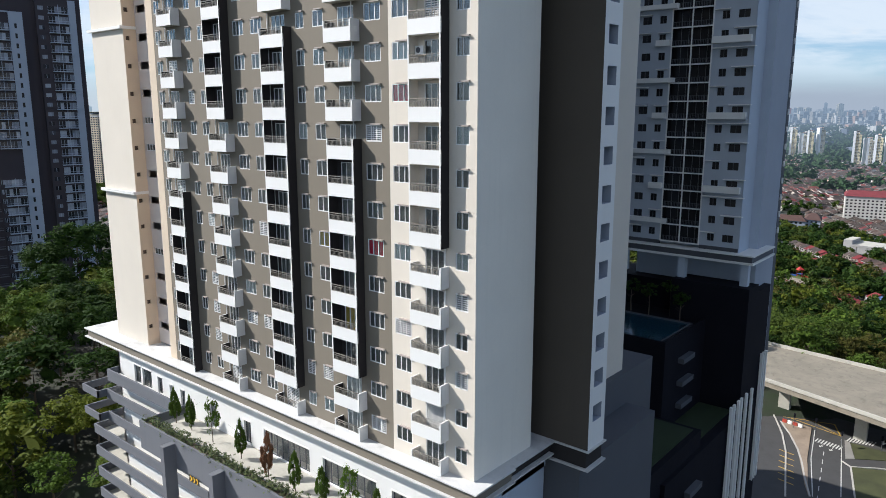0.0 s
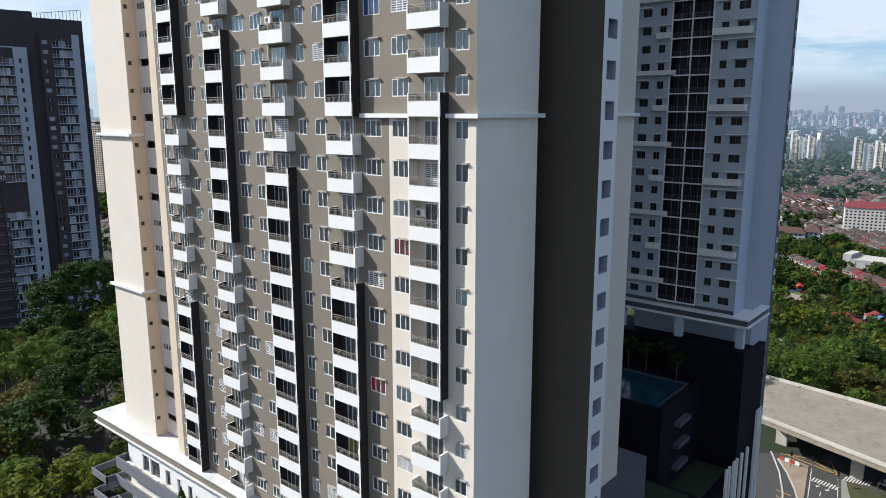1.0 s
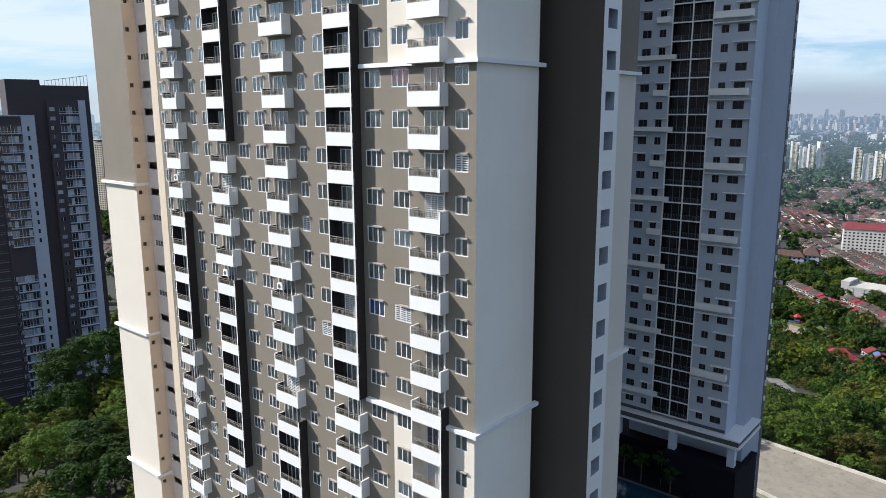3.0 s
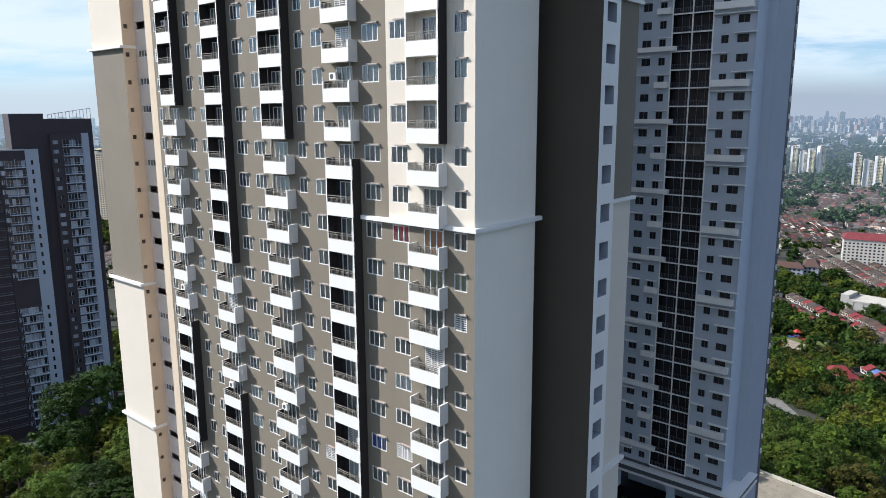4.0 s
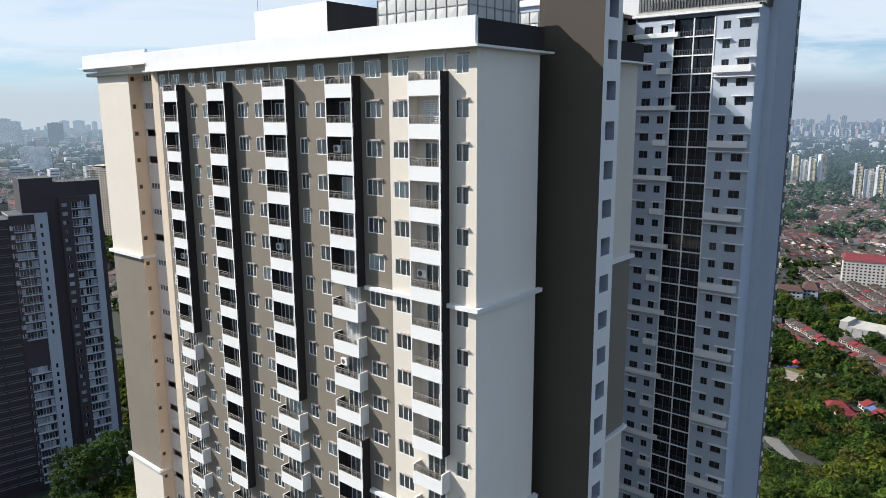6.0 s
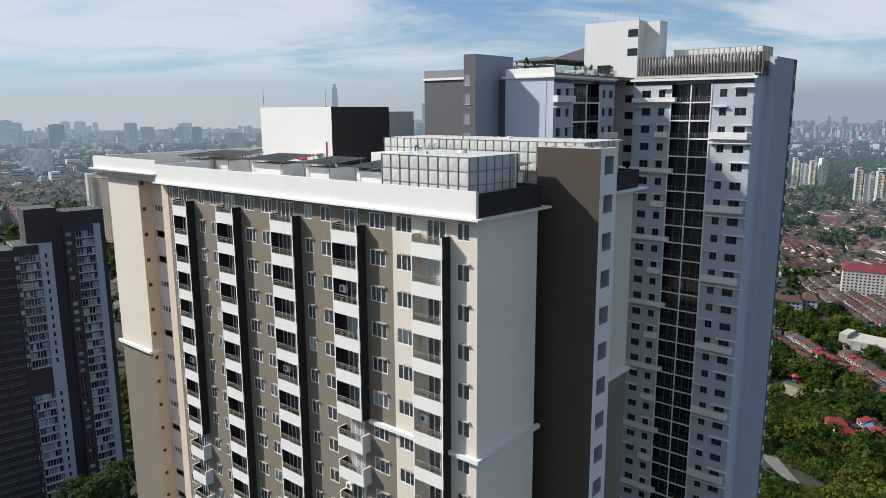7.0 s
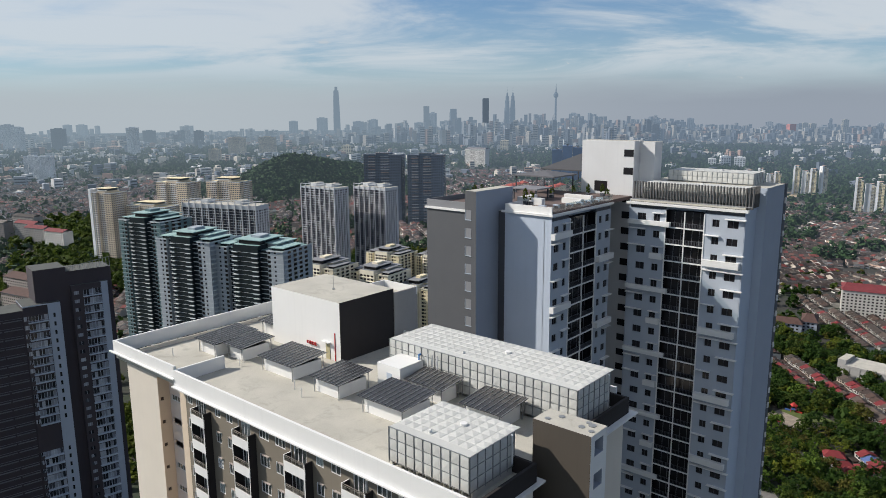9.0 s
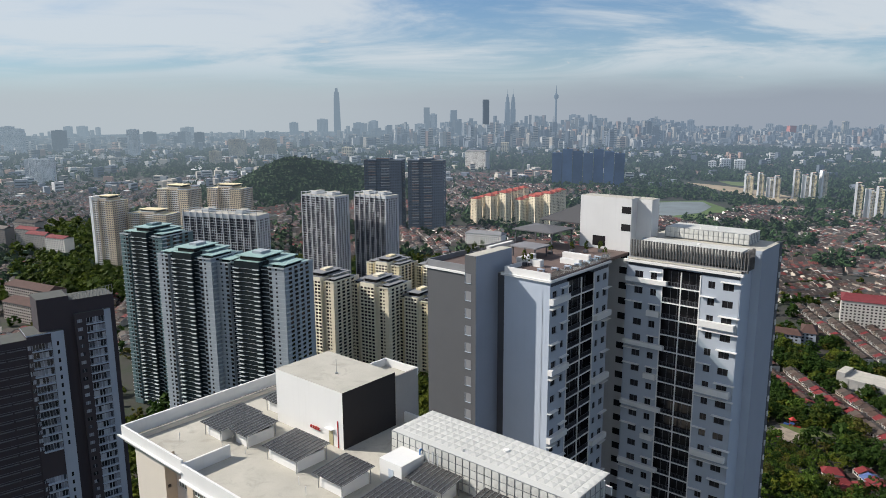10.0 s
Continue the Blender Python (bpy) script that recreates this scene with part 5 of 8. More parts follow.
for x, y, h in ((-75.0, 112.5, 3.2), (-74.0, 113.2, 2.6), (-88.5, 112.0, 2.2), (-89.2, 115.0, 2.6), (-89.5, 118.0, 2.4), (-77.0, 125.0, 2.0), (-72.0, 131.0, 2.6), (-74.5, 129.5, 2.2), (-70.0, 133.5, 2.4), (-66.8, 129.5, 1.8)):
    t = thing("potted_shrub", "dark green shrub in a planter on the roof garden", "plant", shift(x, y, TOP2 + 0.05), group="roof garden shrubs")
    put("planter", Shape().box(-0.4, 0.4, -0.4, 0.4, 0, 0.6).mesh("planter", SLATE), t)
    q = leaf_cloud(rr, 20, 12, 0.22, 0.35) * np.array((0.5, 0.5, h * 0.4)) + np.array((0, 0, 0.6 + h * 0.42))
    put("foliage", cloud_mesh("foliage", q, LEAF), t)
s = Shape()
for x, y, h in ((-71.0, 138.5, 2.6), (-69.5, 139.0, 2.0), (-66.0, 139.2, 2.4), (-75.0, 138.6, 1.6)):
    s.tube(x, y, 214.5, 214.5 + h, 0.03, 6)
under(grey_tower, "mast", s, [STEEL])

# transfer slab, columns and the dark podium below
s = Shape()
s.box(-64.5, -38.0, 132.0, 145, 85.9, 87.0, 0)
s.box(-64.8, -37.7, 131.7, 145, 87.0, 87.25, 1)
s.box(-64.8, -37.7, 131.7, 145, 85.5, 85.9, 1)
under(grey_tower, "transfer_slab", s, [SLATE, WHITE])
for x in (-63.0, -51.0, -39.3):
    under(grey_tower, "column", Shape().box(x - 0.7, x + 0.7, 132.3, 133.6, 81.3, 85.5), [PALE])
# podium, pool and lawn colours are darkened to carry the deep shade here
grey_podium = thing("grey_podium", "dark grey stepped podium in deep shade with a pool deck", "building", shift(-65, 120, 15))
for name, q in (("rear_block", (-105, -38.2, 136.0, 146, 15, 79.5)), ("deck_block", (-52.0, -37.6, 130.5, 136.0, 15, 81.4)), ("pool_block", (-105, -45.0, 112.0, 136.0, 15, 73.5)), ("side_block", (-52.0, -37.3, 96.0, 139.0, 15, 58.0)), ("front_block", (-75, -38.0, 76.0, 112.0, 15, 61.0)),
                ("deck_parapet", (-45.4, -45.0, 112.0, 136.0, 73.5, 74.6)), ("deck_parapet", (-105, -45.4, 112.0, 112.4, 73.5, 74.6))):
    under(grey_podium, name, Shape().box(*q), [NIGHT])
s = Shape()
s.box(-62.0, -47.0, 114.0, 128.0, 73.5, 73.6, 0)
under(grey_podium, "pool", s, [finish("pool_water", (0.008, 0.04, 0.06), 0.08, bump=0.2)], "dark blue swimming pool")
s = Shape()
s.box(-51.6, -39.0, 100, 130, 58.0, 58.15)
s.box(-74, -39, 77, 111, 61.0, 61.15)
under(grey_podium, "lawn", s, [finish("roof_lawn", (0.014, 0.028, 0.007), 0.95, 0.25)], "roof lawn")
strip = Shape().box(0, 0.7, -0.4, 0, 0, 28.6).mesh("white_fin", WHITE)
for y in (122.6, 124.2, 126.6, 128.2, 131.0, 134.2):
    put("white_fin", strip, grey_podium, grey_podium.matrix_basis.inverted() @ shift(-37.0, y, 33, 90))

high_fin = Shape().box(0, 0.45, -0.5, 0, 0, 27.0).mesh("white_fin", WHITE)
for y in (142.6, 143.9, 145.2):
    put("white_fin", high_fin, grey_podium, grey_podium.matrix_basis.inverted() @ shift(-38.05, y, 39.0, 90))
# slot windows and balconies in the dark walls, pool edge, deck furniture
slot_m = Shape().box(0, 0.12, 0, 0.9, 0, 2.1).mesh("slot_window", MID)
for k in range(5):
    for y in (79.5, 84.0, 90.5, 97.5):
        put("slot_window", slot_m, grey_podium, grey_podium.matrix_basis.inverted() @ shift(-38.04 if y < 96 else -37.34, y, 32.5 + 4.6 * k))
shelf_m = Shape().box(0, 1.1, 0, 5.2, 0, 0.9).mesh("podium_balcony", SLATE)
for k in range(5):
    put("podium_balcony", shelf_m, grey_podium, grey_podium.matrix_basis.inverted() @ shift(-37.35, 104.0, 35.0 + 4.4 * k))
    put("podium_balcony", shelf_m, grey_podium, grey_podium.matrix_basis.inverted() @ shift(-45.02, 118.0, 52.5 + 4.2 * k))
rim_m = Shape().box(-62.4, -46.6, 113.6, 114.0, 73.5, 73.9).box(-62.4, -46.6, 128.0, 128.4, 73.5, 73.9).box(-47.0, -46.6, 114.0, 128.0, 73.5, 73.9).mesh("pool_rim", SLATE)
put("pool_rim", rim_m, grey_podium, grey_podium.matrix_basis.inverted(), "dark grey pool rim")
rp = random.Random(17)
for x, y, h in ((-56.0, 129.8, 5.0), (-52.0, 130.6, 6.2), (-49.5, 129.4, 4.4), (-60.0, 130.4, 5.4), (-64.0, 116.0, 5.5), (-64.5, 122.0, 6.0)):
    t = thing("pool_tree", "dark palm like tree on the shaded pool deck", "tree", shift(x, y, 73.5), group="pool deck trees")
    put("trunk", trunk_mesh(rp, h * 0.8, 0.14), t)
    q = leaf_cloud(rp, 22, 14, 0.16, 0.34) * np.array((1.7, 1.7, 1.4)) + np.array((0, 0, h))
    put("crown", cloud_mesh("crown", q, LEAF_DARK), t)

# ---- ground: one sheet, a wooded rise round the towers, flat city beyond ----
PLAIN = -8.0


def rise(d):
    """The far plain climbs slowly towards the horizon."""
    return 96.0 * max(0.0, (d - 2700.0) / 2260.0) ** 1.3


def land(x, y):
    a = 62.0 * math.exp(-((x + 185) / 190) ** 2 - ((y - 80) / 115) ** 2)
    b = 30.0 * math.exp(-((x + 50) ** 2 + (y - 262) ** 2) / 130.0 ** 2)
    hill = 80.0 * math.exp(-((x + 1690) / 130) ** 2 - ((y - 1290) / 130) ** 2) + 50.0 * math.exp(-((x + 1545) / 150) ** 2 - ((y - 1440) / 130) ** 2)
    cut = 17.0 * math.exp(-((x + 12) / 70) ** 2 - ((y - 188) / 36) ** 2)
    return PLAIN + a + b + hill - cut + rise(math.hypot(x, y))


RINGS = [0, 20, 45, 70, 95, 120, 145, 170, 200, 230, 260, 300, 340, 390, 450, 520, 600, 700, 820, 950, 1080, 1200, 1320, 1440, 1560, 1680, 1800, 1920, 2040, 2160, 2300, 2500, 2800, 3000, 3200, 3450, 3700, 4000, 4300, 4600, 4960]
SPOKES = 180
v = [(0.0, 0.0, land(0, 0))]
for d in RINGS[1:]:
    for i in range(SPOKES):
        a = 2 * math.pi * i / SPOKES
        x, y = -d * math.sin(a), d * math.cos(a)
        v.append((x, y, land(x, y)))
f = [(0, 1 + i, 1 + (i + 1) % SPOKES) for i in range(SPOKES)]
for j in range(len(RINGS) - 2):
    a, b = 1 + j * SPOKES, 1 + (j + 1) * SPOKES
    f += [(a + i, b + i, b + (i + 1) % SPOKES, a + (i + 1) % SPOKES) for i in range(SPOKES)]
me = bpy.data.meshes.new("ground")
me.from_pydata(v, [], f)
me.materials.append(GROUND)
me.polygons.foreach_set("use_smooth", [True] * len(f))
put("ground", me, None, None, "green and earthy ground spreading to the hazy horizon", category="ground", kind="structure")


def blocked(x, y, m=6.0):
    for a, b, c, d in ((-96, -24, 24, 76), (-108, -34, 72, 168), (-322, -262, 76, 168), (-72, 90, 176, 256), (-36, 20, 160, 256)):
        if a - m < x < b + m and c - m < y < d + m:
            return True
    return False


def polar(d, a):
    """Distance and bearing in degrees from north towards west."""
    return -d * math.sin(radians(a)), d * math.cos(radians(a))


# ---- wooded slope close by: trees one by one ----
r = random.Random(21)
KINDS = []
for i in range(7):
    h = r.uniform(6.0, 11.0)
    KINDS.append((trunk_mesh(r, h, 0.28), cloud_mesh("crown", np.concatenate((leaf_cloud(r, 50, 36, 0.066, 0.27), leaf_cloud(r, 12, 4, 0.34, 0.2) * 0.72)) * np.array((1, 1, 0.85)), (LEAF, LEAF_FRESH, LEAF_DARK, LEAF_OLIVE, LEAF, LEAF_FRESH, LEAF)[i]), h))


def tree(x, y, R):
    tm, cm, h = r.choice(KINDS)
    t = thing("tree", "broad green tropical tree on the wooded slope", "tree", shift(x, y, land(x, y) - 0.3, r.uniform(0, 360)), group="trees on the slope")
    put("trunk", tm, t)
    o = put("crown", cm, t, Matrix.Translation((0, 0, h + r.uniform(-1.0, 2.5))) @ Matrix.Diagonal((R, R * r.uniform(0.8, 1.2), R * r.uniform(0.75, 1.2), 1)))


spots = []
for n in range(6000):
    x, y = polar(math.sqrt(r.uniform(88 ** 2, 300 ** 2)), r.uniform(42, 79))
    if len(spots) >= 295:
        break
    if blocked(x, y) or any((x - p) ** 2 + (y - q) ** 2 < 6.2 ** 2 for p, q in spots):
        continue
    spots.append((x, y))
spots.sort(key=lambda p: p[0] ** 2 + p[1] ** 2)
for x, y in spots[:150]:
    tree(x, y, r.choice((r.uniform(3.0, 4.5), r.uniform(4.5, 6.5), r.uniform(5.5, 8.5))))


for x, y, R, lift in ((-226, 93, 8.5, 22), (-238, 104, 7.5, 24), (-231, 84, 7.0, 17), (-246, 92, 8.0, 18), (-220, 101, 6.5, 15), (-214, 80, 6.5, 12)):
    tm, cm, h = KINDS[2]
    t = thing("tree", "tall dark green tree on the wooded slope", "tree", shift(x, y, land(x, y) - 0.3, x % 7 * 50), group="trees on the slope")
    put("trunk", tm, t, Matrix.Diagonal((1.4, 1.4, lift / h, 1)))
    put("crown", cm, t, Matrix.Translation((0, 0, lift)) @ Matrix.Diagonal((R, R * 0.9, R * 0.95, 1)))


# ---- woods farther off, joined ----
def wood(name, places, base, mat, label):
    parts = []
    for x, y, R in places:
        q = r.choice(base)
        a = r.uniform(0, 2 * math.pi)
        c, s_ = math.cos(a), math.sin(a)
        m = np.array(((c, -s_, 0), (s_, c, 0), (0, 0, r.uniform(0.75, 1.1)))) * R
        parts.append(q @ m.T + np.array((x, y, land(x, y) + R * 0.85)))
    put(name, cloud_mesh(name, np.concatenate(parts), mat), None, None, label, category="woods", kind="stuff")


MIDDLE = [leaf_cloud(r, 26, 18, 0.125, 0.32) for i in range(4)]
FINE = [np.concatenate((leaf_cloud(r, 32, 16, 0.098, 0.25), leaf_cloud(r, 12, 3, 0.40, 0.2) * 0.70)) for i in range(5)]
ROUGH = [leaf_cloud(r, 14, 5, 0.36, 0.32) for i in range(4)]
COARSE = [leaf_cloud(r, 9, 2, 0.62, 0.34) for i in range(4)]
# terrace rows of the near quarter: ends, and how many in ten of the roofs are red
TERRACES = [(-160, 676, -98, 602, 3), (-176, 664, -124, 602, 2), (-112, 650, -58, 586, 1), (-98, 610, -52, 555, 1), (-84, 592, -40, 540, 1), (-71, 509, -52, 486, 9)]
for i in range(5):
    TERRACES.append((-215 + 13.6 * i, 917 + 8.4 * i, -108 + 13.6 * i, 744 + 8.4 * i, 1))
TERRACES += [(-258, 890, -232, 848, 3), (-186, 690, -170, 671, 2)]
HALL = (-100, 688)


def near_row(x, y, m):
    """Whether a place lies within m metres of a terrace row, the hall or the path."""
    for xa, ya, xb, yb, q in TERRACES:
        L2 = (xb - xa) ** 2 + (yb - ya) ** 2
        f = min(1.0, max(0.0, ((x - xa) * (xb - xa) + (y - ya) * (yb - ya)) / L2))
        if math.hypot(x - xa - f * (xb - xa), y - ya - f * (yb - ya)) < m:
            return True
    if abs(x - HALL[0]) < 26 and abs(y - HALL[1]) < 26:
        return True
    if abs(x + 122) < 50 and abs(y - 900) < 30:
        return True
    if abs(x + 181) < 26 and abs(y - 776) < 22:
        return True
    if (x + 128) ** 2 + (y - 545) ** 2 < 19 ** 2 or (x + 108) ** 2 + (y - 556) ** 2 < 14 ** 2 or (x + 78) ** 2 + (y - 490) ** 2 < 15 ** 2:
        return True
    f = min(1.0, max(0.0, ((x + 104) * 25 - (y - 404) * 26) / 1301))
    return math.hypot(x + 104 - 25 * f, y - 404 + 26 * f) < 12


def grow(places, lo, hi, tries, most, gap):
    for n in range(tries):
        x, y = polar(math.sqrt(r.uniform(lo ** 2, hi ** 2)), r.uniform(5, 24))
        R = r.choice((r.uniform(2.5, 4.0), r.uniform(4.0, 6.0), r.uniform(6.0, 8.0), r.uniform(8.0, 11.0)))
        d, a = math.hypot(x, y), math.degrees(math.atan2(-x, y))
        if 10.0 < a < 17.0 and (345 < d < 432 or 476 < d < 536):
            R = min(R, 3.6)
        if blocked(x, y, 2) or near_row(x, y, 8 + R * 0.6) or any((x - p) ** 2 + (y - q) ** 2 < (gap * (R + Q)) ** 2 for p, q, Q in places):
            continue
        places.append((x, y, R))
        if len(places) >= most:
            break


# every second tree takes dark leaves, standing in for shade on the slope
for i, leaf_mat in enumerate((LEAF, LEAF_DARK)):
    wood("slope_woods", [(x, y, r.choice((r.uniform(3.0, 4.5), r.uniform(4.5, 6.5), r.uniform(5.5, 8.5)))) for x, y in spots[150 + i::2]], MIDDLE, leaf_mat, "dense green trees on the slope below the towers")
# the edge of the wood: trees one by one
edge_trees, woodland = [], []
grow(edge_trees, 236, 330, 5000, 150, 0.62)
MIX = (LEAF, LEAF_DARK, LEAF_OLIVE, LEAF_FRESH, LEAF_DARK, LEAF)
NAMES = {LEAF: "broad green", LEAF_DARK: "dense dark green", LEAF_OLIVE: "olive brown", LEAF_FRESH: "fresh light green"}
BIG = [(leaf_mat, cloud_mesh("crown", np.concatenate((leaf_cloud(r, 62, 30, 0.060, 0.23), leaf_cloud(r, 12, 4, 0.34, 0.2) * 0.72)), leaf_mat)) for leaf_mat in MIX for i in range(2)]
for x, y, R in edge_trees:
    leaf_mat, cm = r.choice(BIG)
    t = thing("tree", NAMES[leaf_mat] + " tree at the edge of the wood", "tree", shift(x, y, land(x, y) - 0.3, r.uniform(0, 360)), group="trees at the wood's edge")
    put("trunk", r.choice(KINDS)[0], t)
    put("crown", cm, t, Matrix.Translation((0, 0, 5.0 + R * r.uniform(0.4, 0.9))) @ Matrix.Diagonal((R, R * r.uniform(0.85, 1.15), R * r.uniform(0.7, 1.0), 1)))
grow(woodland, 326, 640, 20000, 800, 0.50)
for i, leaf_mat in enumerate(MIX):
    wood("woods", [(x, y, R) for x, y, R in woodland[i::6]], FINE, leaf_mat, NAMES[leaf_mat] + " trees in the woods before the houses")
places = []
for n in range(2600):
    x, y = polar(math.sqrt(r.uniform(310 ** 2, 640 ** 2)), r.uniform(26, 76))
    if blocked(x, y, 3) or (x + 60) ** 2 + (y - 120) ** 2 < 60 ** 2:
        continue
    if any(abs(x - q[0]) < q[2] / 2 + 12 and abs(y - q[1]) < q[3] / 2 + 12 for q in ((-547, 283, 46, 40), (-471, 276, 46, 40), (-421, 296, 56, 40))):
        continue
    if noise.noise((x * 0.008, y * 0.008, 3)) < -0.02 and math.hypot(x, y) > 320:
        continue
    places.append((x, y, r.uniform(3.5, 6.0)))
wood("woods", places, ROUGH, LEAF, "green trees between the housing towers")

# ---- elevated road and junction ----
road = thing("elevated_road", "weathered concrete elevated road deck on piers", "bridge", shift(0, 215, 20))
s = Shape()
s.prism([(-66, 252), (-57, 216), (70, 176), (70, 232)], 32.3, 33.9, 0)
under(road, "deck", s, [DECK], "stained pale concrete deck")
s = Shape()
for (xa, ya), (xb, yb) in (((-66, 252), (70, 232)), ((-57, 216), (70, 176))):
    d = Vector((xb - xa, yb - ya, 0)).normalized()
    n_ = Vector((-d.y, d.x, 0)) * 0.3
    s.prism([(xa - n_.x, ya - n_.y), (xb - n_.x, yb - n_.y), (xb + n_.x, yb + n_.y), (xa + n_.x, ya + n_.y)], 33.9, 34.9, 0)
under(road, "barrier", s, [CONCRETE], "concrete barrier")
for x, y in ((-52, 226), (-30, 219), (-8, 212), (14, 205)):
    under(road, "pier", Shape().box(x - 1.6, x + 1.6, y - 1.0, y + 1.0, 8, 32.3), [CONCRETE])
s = Shape()
s.prism([(-58, 232), (-60, 150), (40, 130), (70, 176), (20, 225)], 21.5, 22.0, 0)
put("road", s.mesh("road", ASPHALT), None, None, "dark asphalt road junction below the elevated deck", category="road", kind="structure")


def line(s, pts, w, z, m=0):
    """A flat painted or paved strip along a polyline."""
    for (xa, ya), (xb, yb) in zip(pts, pts[1:]):
        d = Vector((xb - xa, yb - ya, 0)).normalized()
        n_ = Vector((-d.y, d.x, 0)) * w / 2
        e = d * w * 0.2
        s.prism([(xa - n_.x - e.x, ya - n_.y - e.y), (xb - n_.x + e.x, yb - n_.y + e.y), (xb + n_.x + e.x, yb + n_.y + e.y), (xa + n_.x - e.x, ya + n_.y - e.y)], z, z + 0.012, m)


s = Shape()
line(s, [(-50.8, 228.2), (-50.7, 221.0), (-37.7, 224.9)], 0.35, 22.0)
line(s, [(-48.6, 221.3), (-34.6, 217.4), (-37.7, 224.9)], 0.35, 22.014)
line(s, [(-43.1, 223.1), (-34.6, 217.4)], 0.3, 22.028)
for i in range(9):
    x, y = -39.4 + 0.78 * i, 210.4 - 0.15 * i
    line(s, [(x, y - 1.2), (x + 0.3, y + 1.2)], 0.42, 22.0, 1)
    x, y = -32.6 + 0.75 * i, 216.6 + 0.15 * i
    line(s, [(x, y - 1.5), (x + 0.4, y + 1.5)], 0.4, 22.0, 1)
for i in range(6):
    line(s, [(-36.0 + 0.95 * i * 0.9, 204 - 5.2 * i), (-35.6 + 0.95 * i * 0.9, 201.6 - 5.2 * i)], 0.2, 22.0, 1)
for i in range(6):
    x, y = -43.4 + 0.85 * i, 197 - 3.4 * i
    line(s, [(x - 2.2, y + 0.6), (x + 1.6, y - 0.2)], 0.3, 22.0)
line(s, [(-41.2, 217.0), (-37.7, 197.5), (-32.6, 177)], 0.22, 22.0, 1)
line(s, [(-34.0, 215.5), (-27.3, 181)], 0.22, 22.0, 1)
for x, y in ((-37.2, 207.0), (-34.6, 206.4)):
    line(s, [(x, y + 1.4), (x - 0.25, y - 0.4)], 0.2, 22.0, 1)
    line(s, [(x - 0.6, y + 0.2), (x - 0.3, y - 0.7), (x + 0.3, y)], 0.25, 22.016, 1)
put("road_marking", s.mesh("road_marking", [finish("yellow_line", (0.42, 0.27, 0.04), 0.8, 0.2), finish("white_line", (0.5, 0.5, 0.47), 0.8, 0.2)]), None, None, "worn yellow and white lane markings on the asphalt", category="marking", kind="structure")
s = Shape()
s.prism([(-50.0, 216.5), (-48.2, 219.5), (-42.2, 217.7), (-38.6, 197.5), (-33.6, 177), (-35.6, 182), (-37.5, 188), (-41.9, 201.1)], 22.0, 22.15, 0)
s.prism([(-31.6, 214.3), (-23.1, 214.3), (-21, 209.5), (-28.6, 204.6)], 22.0, 22.15, 1)
s.prism([(-33.2, 215.3), (-31.7, 214.3), (-28.7, 204.5), (-30.6, 203.0)], 22.0, 22.15, 2)
s.prism([(-28.6, 199.0), (-19.0, 203.4), (-12, 190), (-24.5, 182)], 22.0, 22.15, 1)
put("pavement", s.mesh("pavement", [finish("sandy_paving", (0.27, 0.21, 0.155), 0.9, 0.25, stain=0.4), finish("verge", (0.05, 0.055, 0.02), 0.95, 0.4), finish("paving_grey", (0.24, 0.23, 0.21), 0.9, 0.15)]), None, None, "sandy paved traffic islands and dry verges with raised kerbs", category="pavement", kind="structure")
s = Shape()
for pts in ([(-57.7, 228.6), (-52.0, 217.5), (-47.8, 208.4), (-44.0, 197.5), (-41.1, 186.2), (-37.6, 172.7)], [(-50.5, 216.9), (-46.0, 209.4), (-41.9, 201.1), (-39.0, 193.5), (-36.6, 186.0), (-33.1, 176.5)], [(-31.0, 201.0), (-28.6, 199.0), (-24.5, 182), (-23.5, 176)], [(-28.6, 199.0), (-22, 203.2), (-12, 205)]):
    for (xa, ya), (xb, yb) in zip(pts, pts[1:]):
        d = Vector((xb - xa, yb - ya, 0)).normalized()
        n_ = Vector((-d.y, d.x, 0)) * 0.2
        s.prism([(xa - n_.x, ya - n_.y), (xb - n_.x, yb - n_.y), (xb + n_.x, yb + n_.y), (xa + n_.x, ya + n_.y)], 22.0, 22.2, 0)
put("kerb", s.mesh("kerb", finish("kerb_concrete", (0.42, 0.40, 0.36), 0.9, 0.15)), None, None, "pale concrete kerbs along the slip road", category="kerb", kind="structure")
# signal posts and a car on the junction
for x, y in ((-46.2, 214.0), (-40.6, 214.5), (-33.0, 209.6), (-24.0, 213.2)):
    t = thing("traffic_light", "dark traffic light on a thin post", "traffic light", shift(x, y, 22.1), group="traffic lights at the junction")
    put("post", Shape().tube(0, 0, 0, 4.6, 0.09, 6).mesh("post", SLATE), t)
    put("signal_head", Shape().box(-0.25, 0.25, -0.2, 0.2, 3.4, 4.7).mesh("signal_head", NIGHT), t)
for i in range(4):
    t = thing("road_barrier", "red and white plastic road barrier", "barrier", shift(-49.4 + 1.5 * i, 216.8 - 0.25 * i, 22.15, -10), group="road barriers")
    put("body", Shape().box(-0.6, 0.6, -0.25, 0.25, 0, 0.5).box(-0.6, 0.6, -0.15, 0.15, 0.5, 0.95).mesh("body", WHITE if i % 2 else finish("barrier_red", (0.35, 0.05, 0.03), 0.5)), t)
car = thing("car", "white saloon car waiting at the junction", "car", shift(-22.6, 219.4, 22.0, 8))
s = Shape()
s.box(-2.2, 2.2, -0.88, 0.88, 0.35, 0.85)
put("body", s.mesh("body", FRAME), car)
s = Shape()
n = len(s.v)
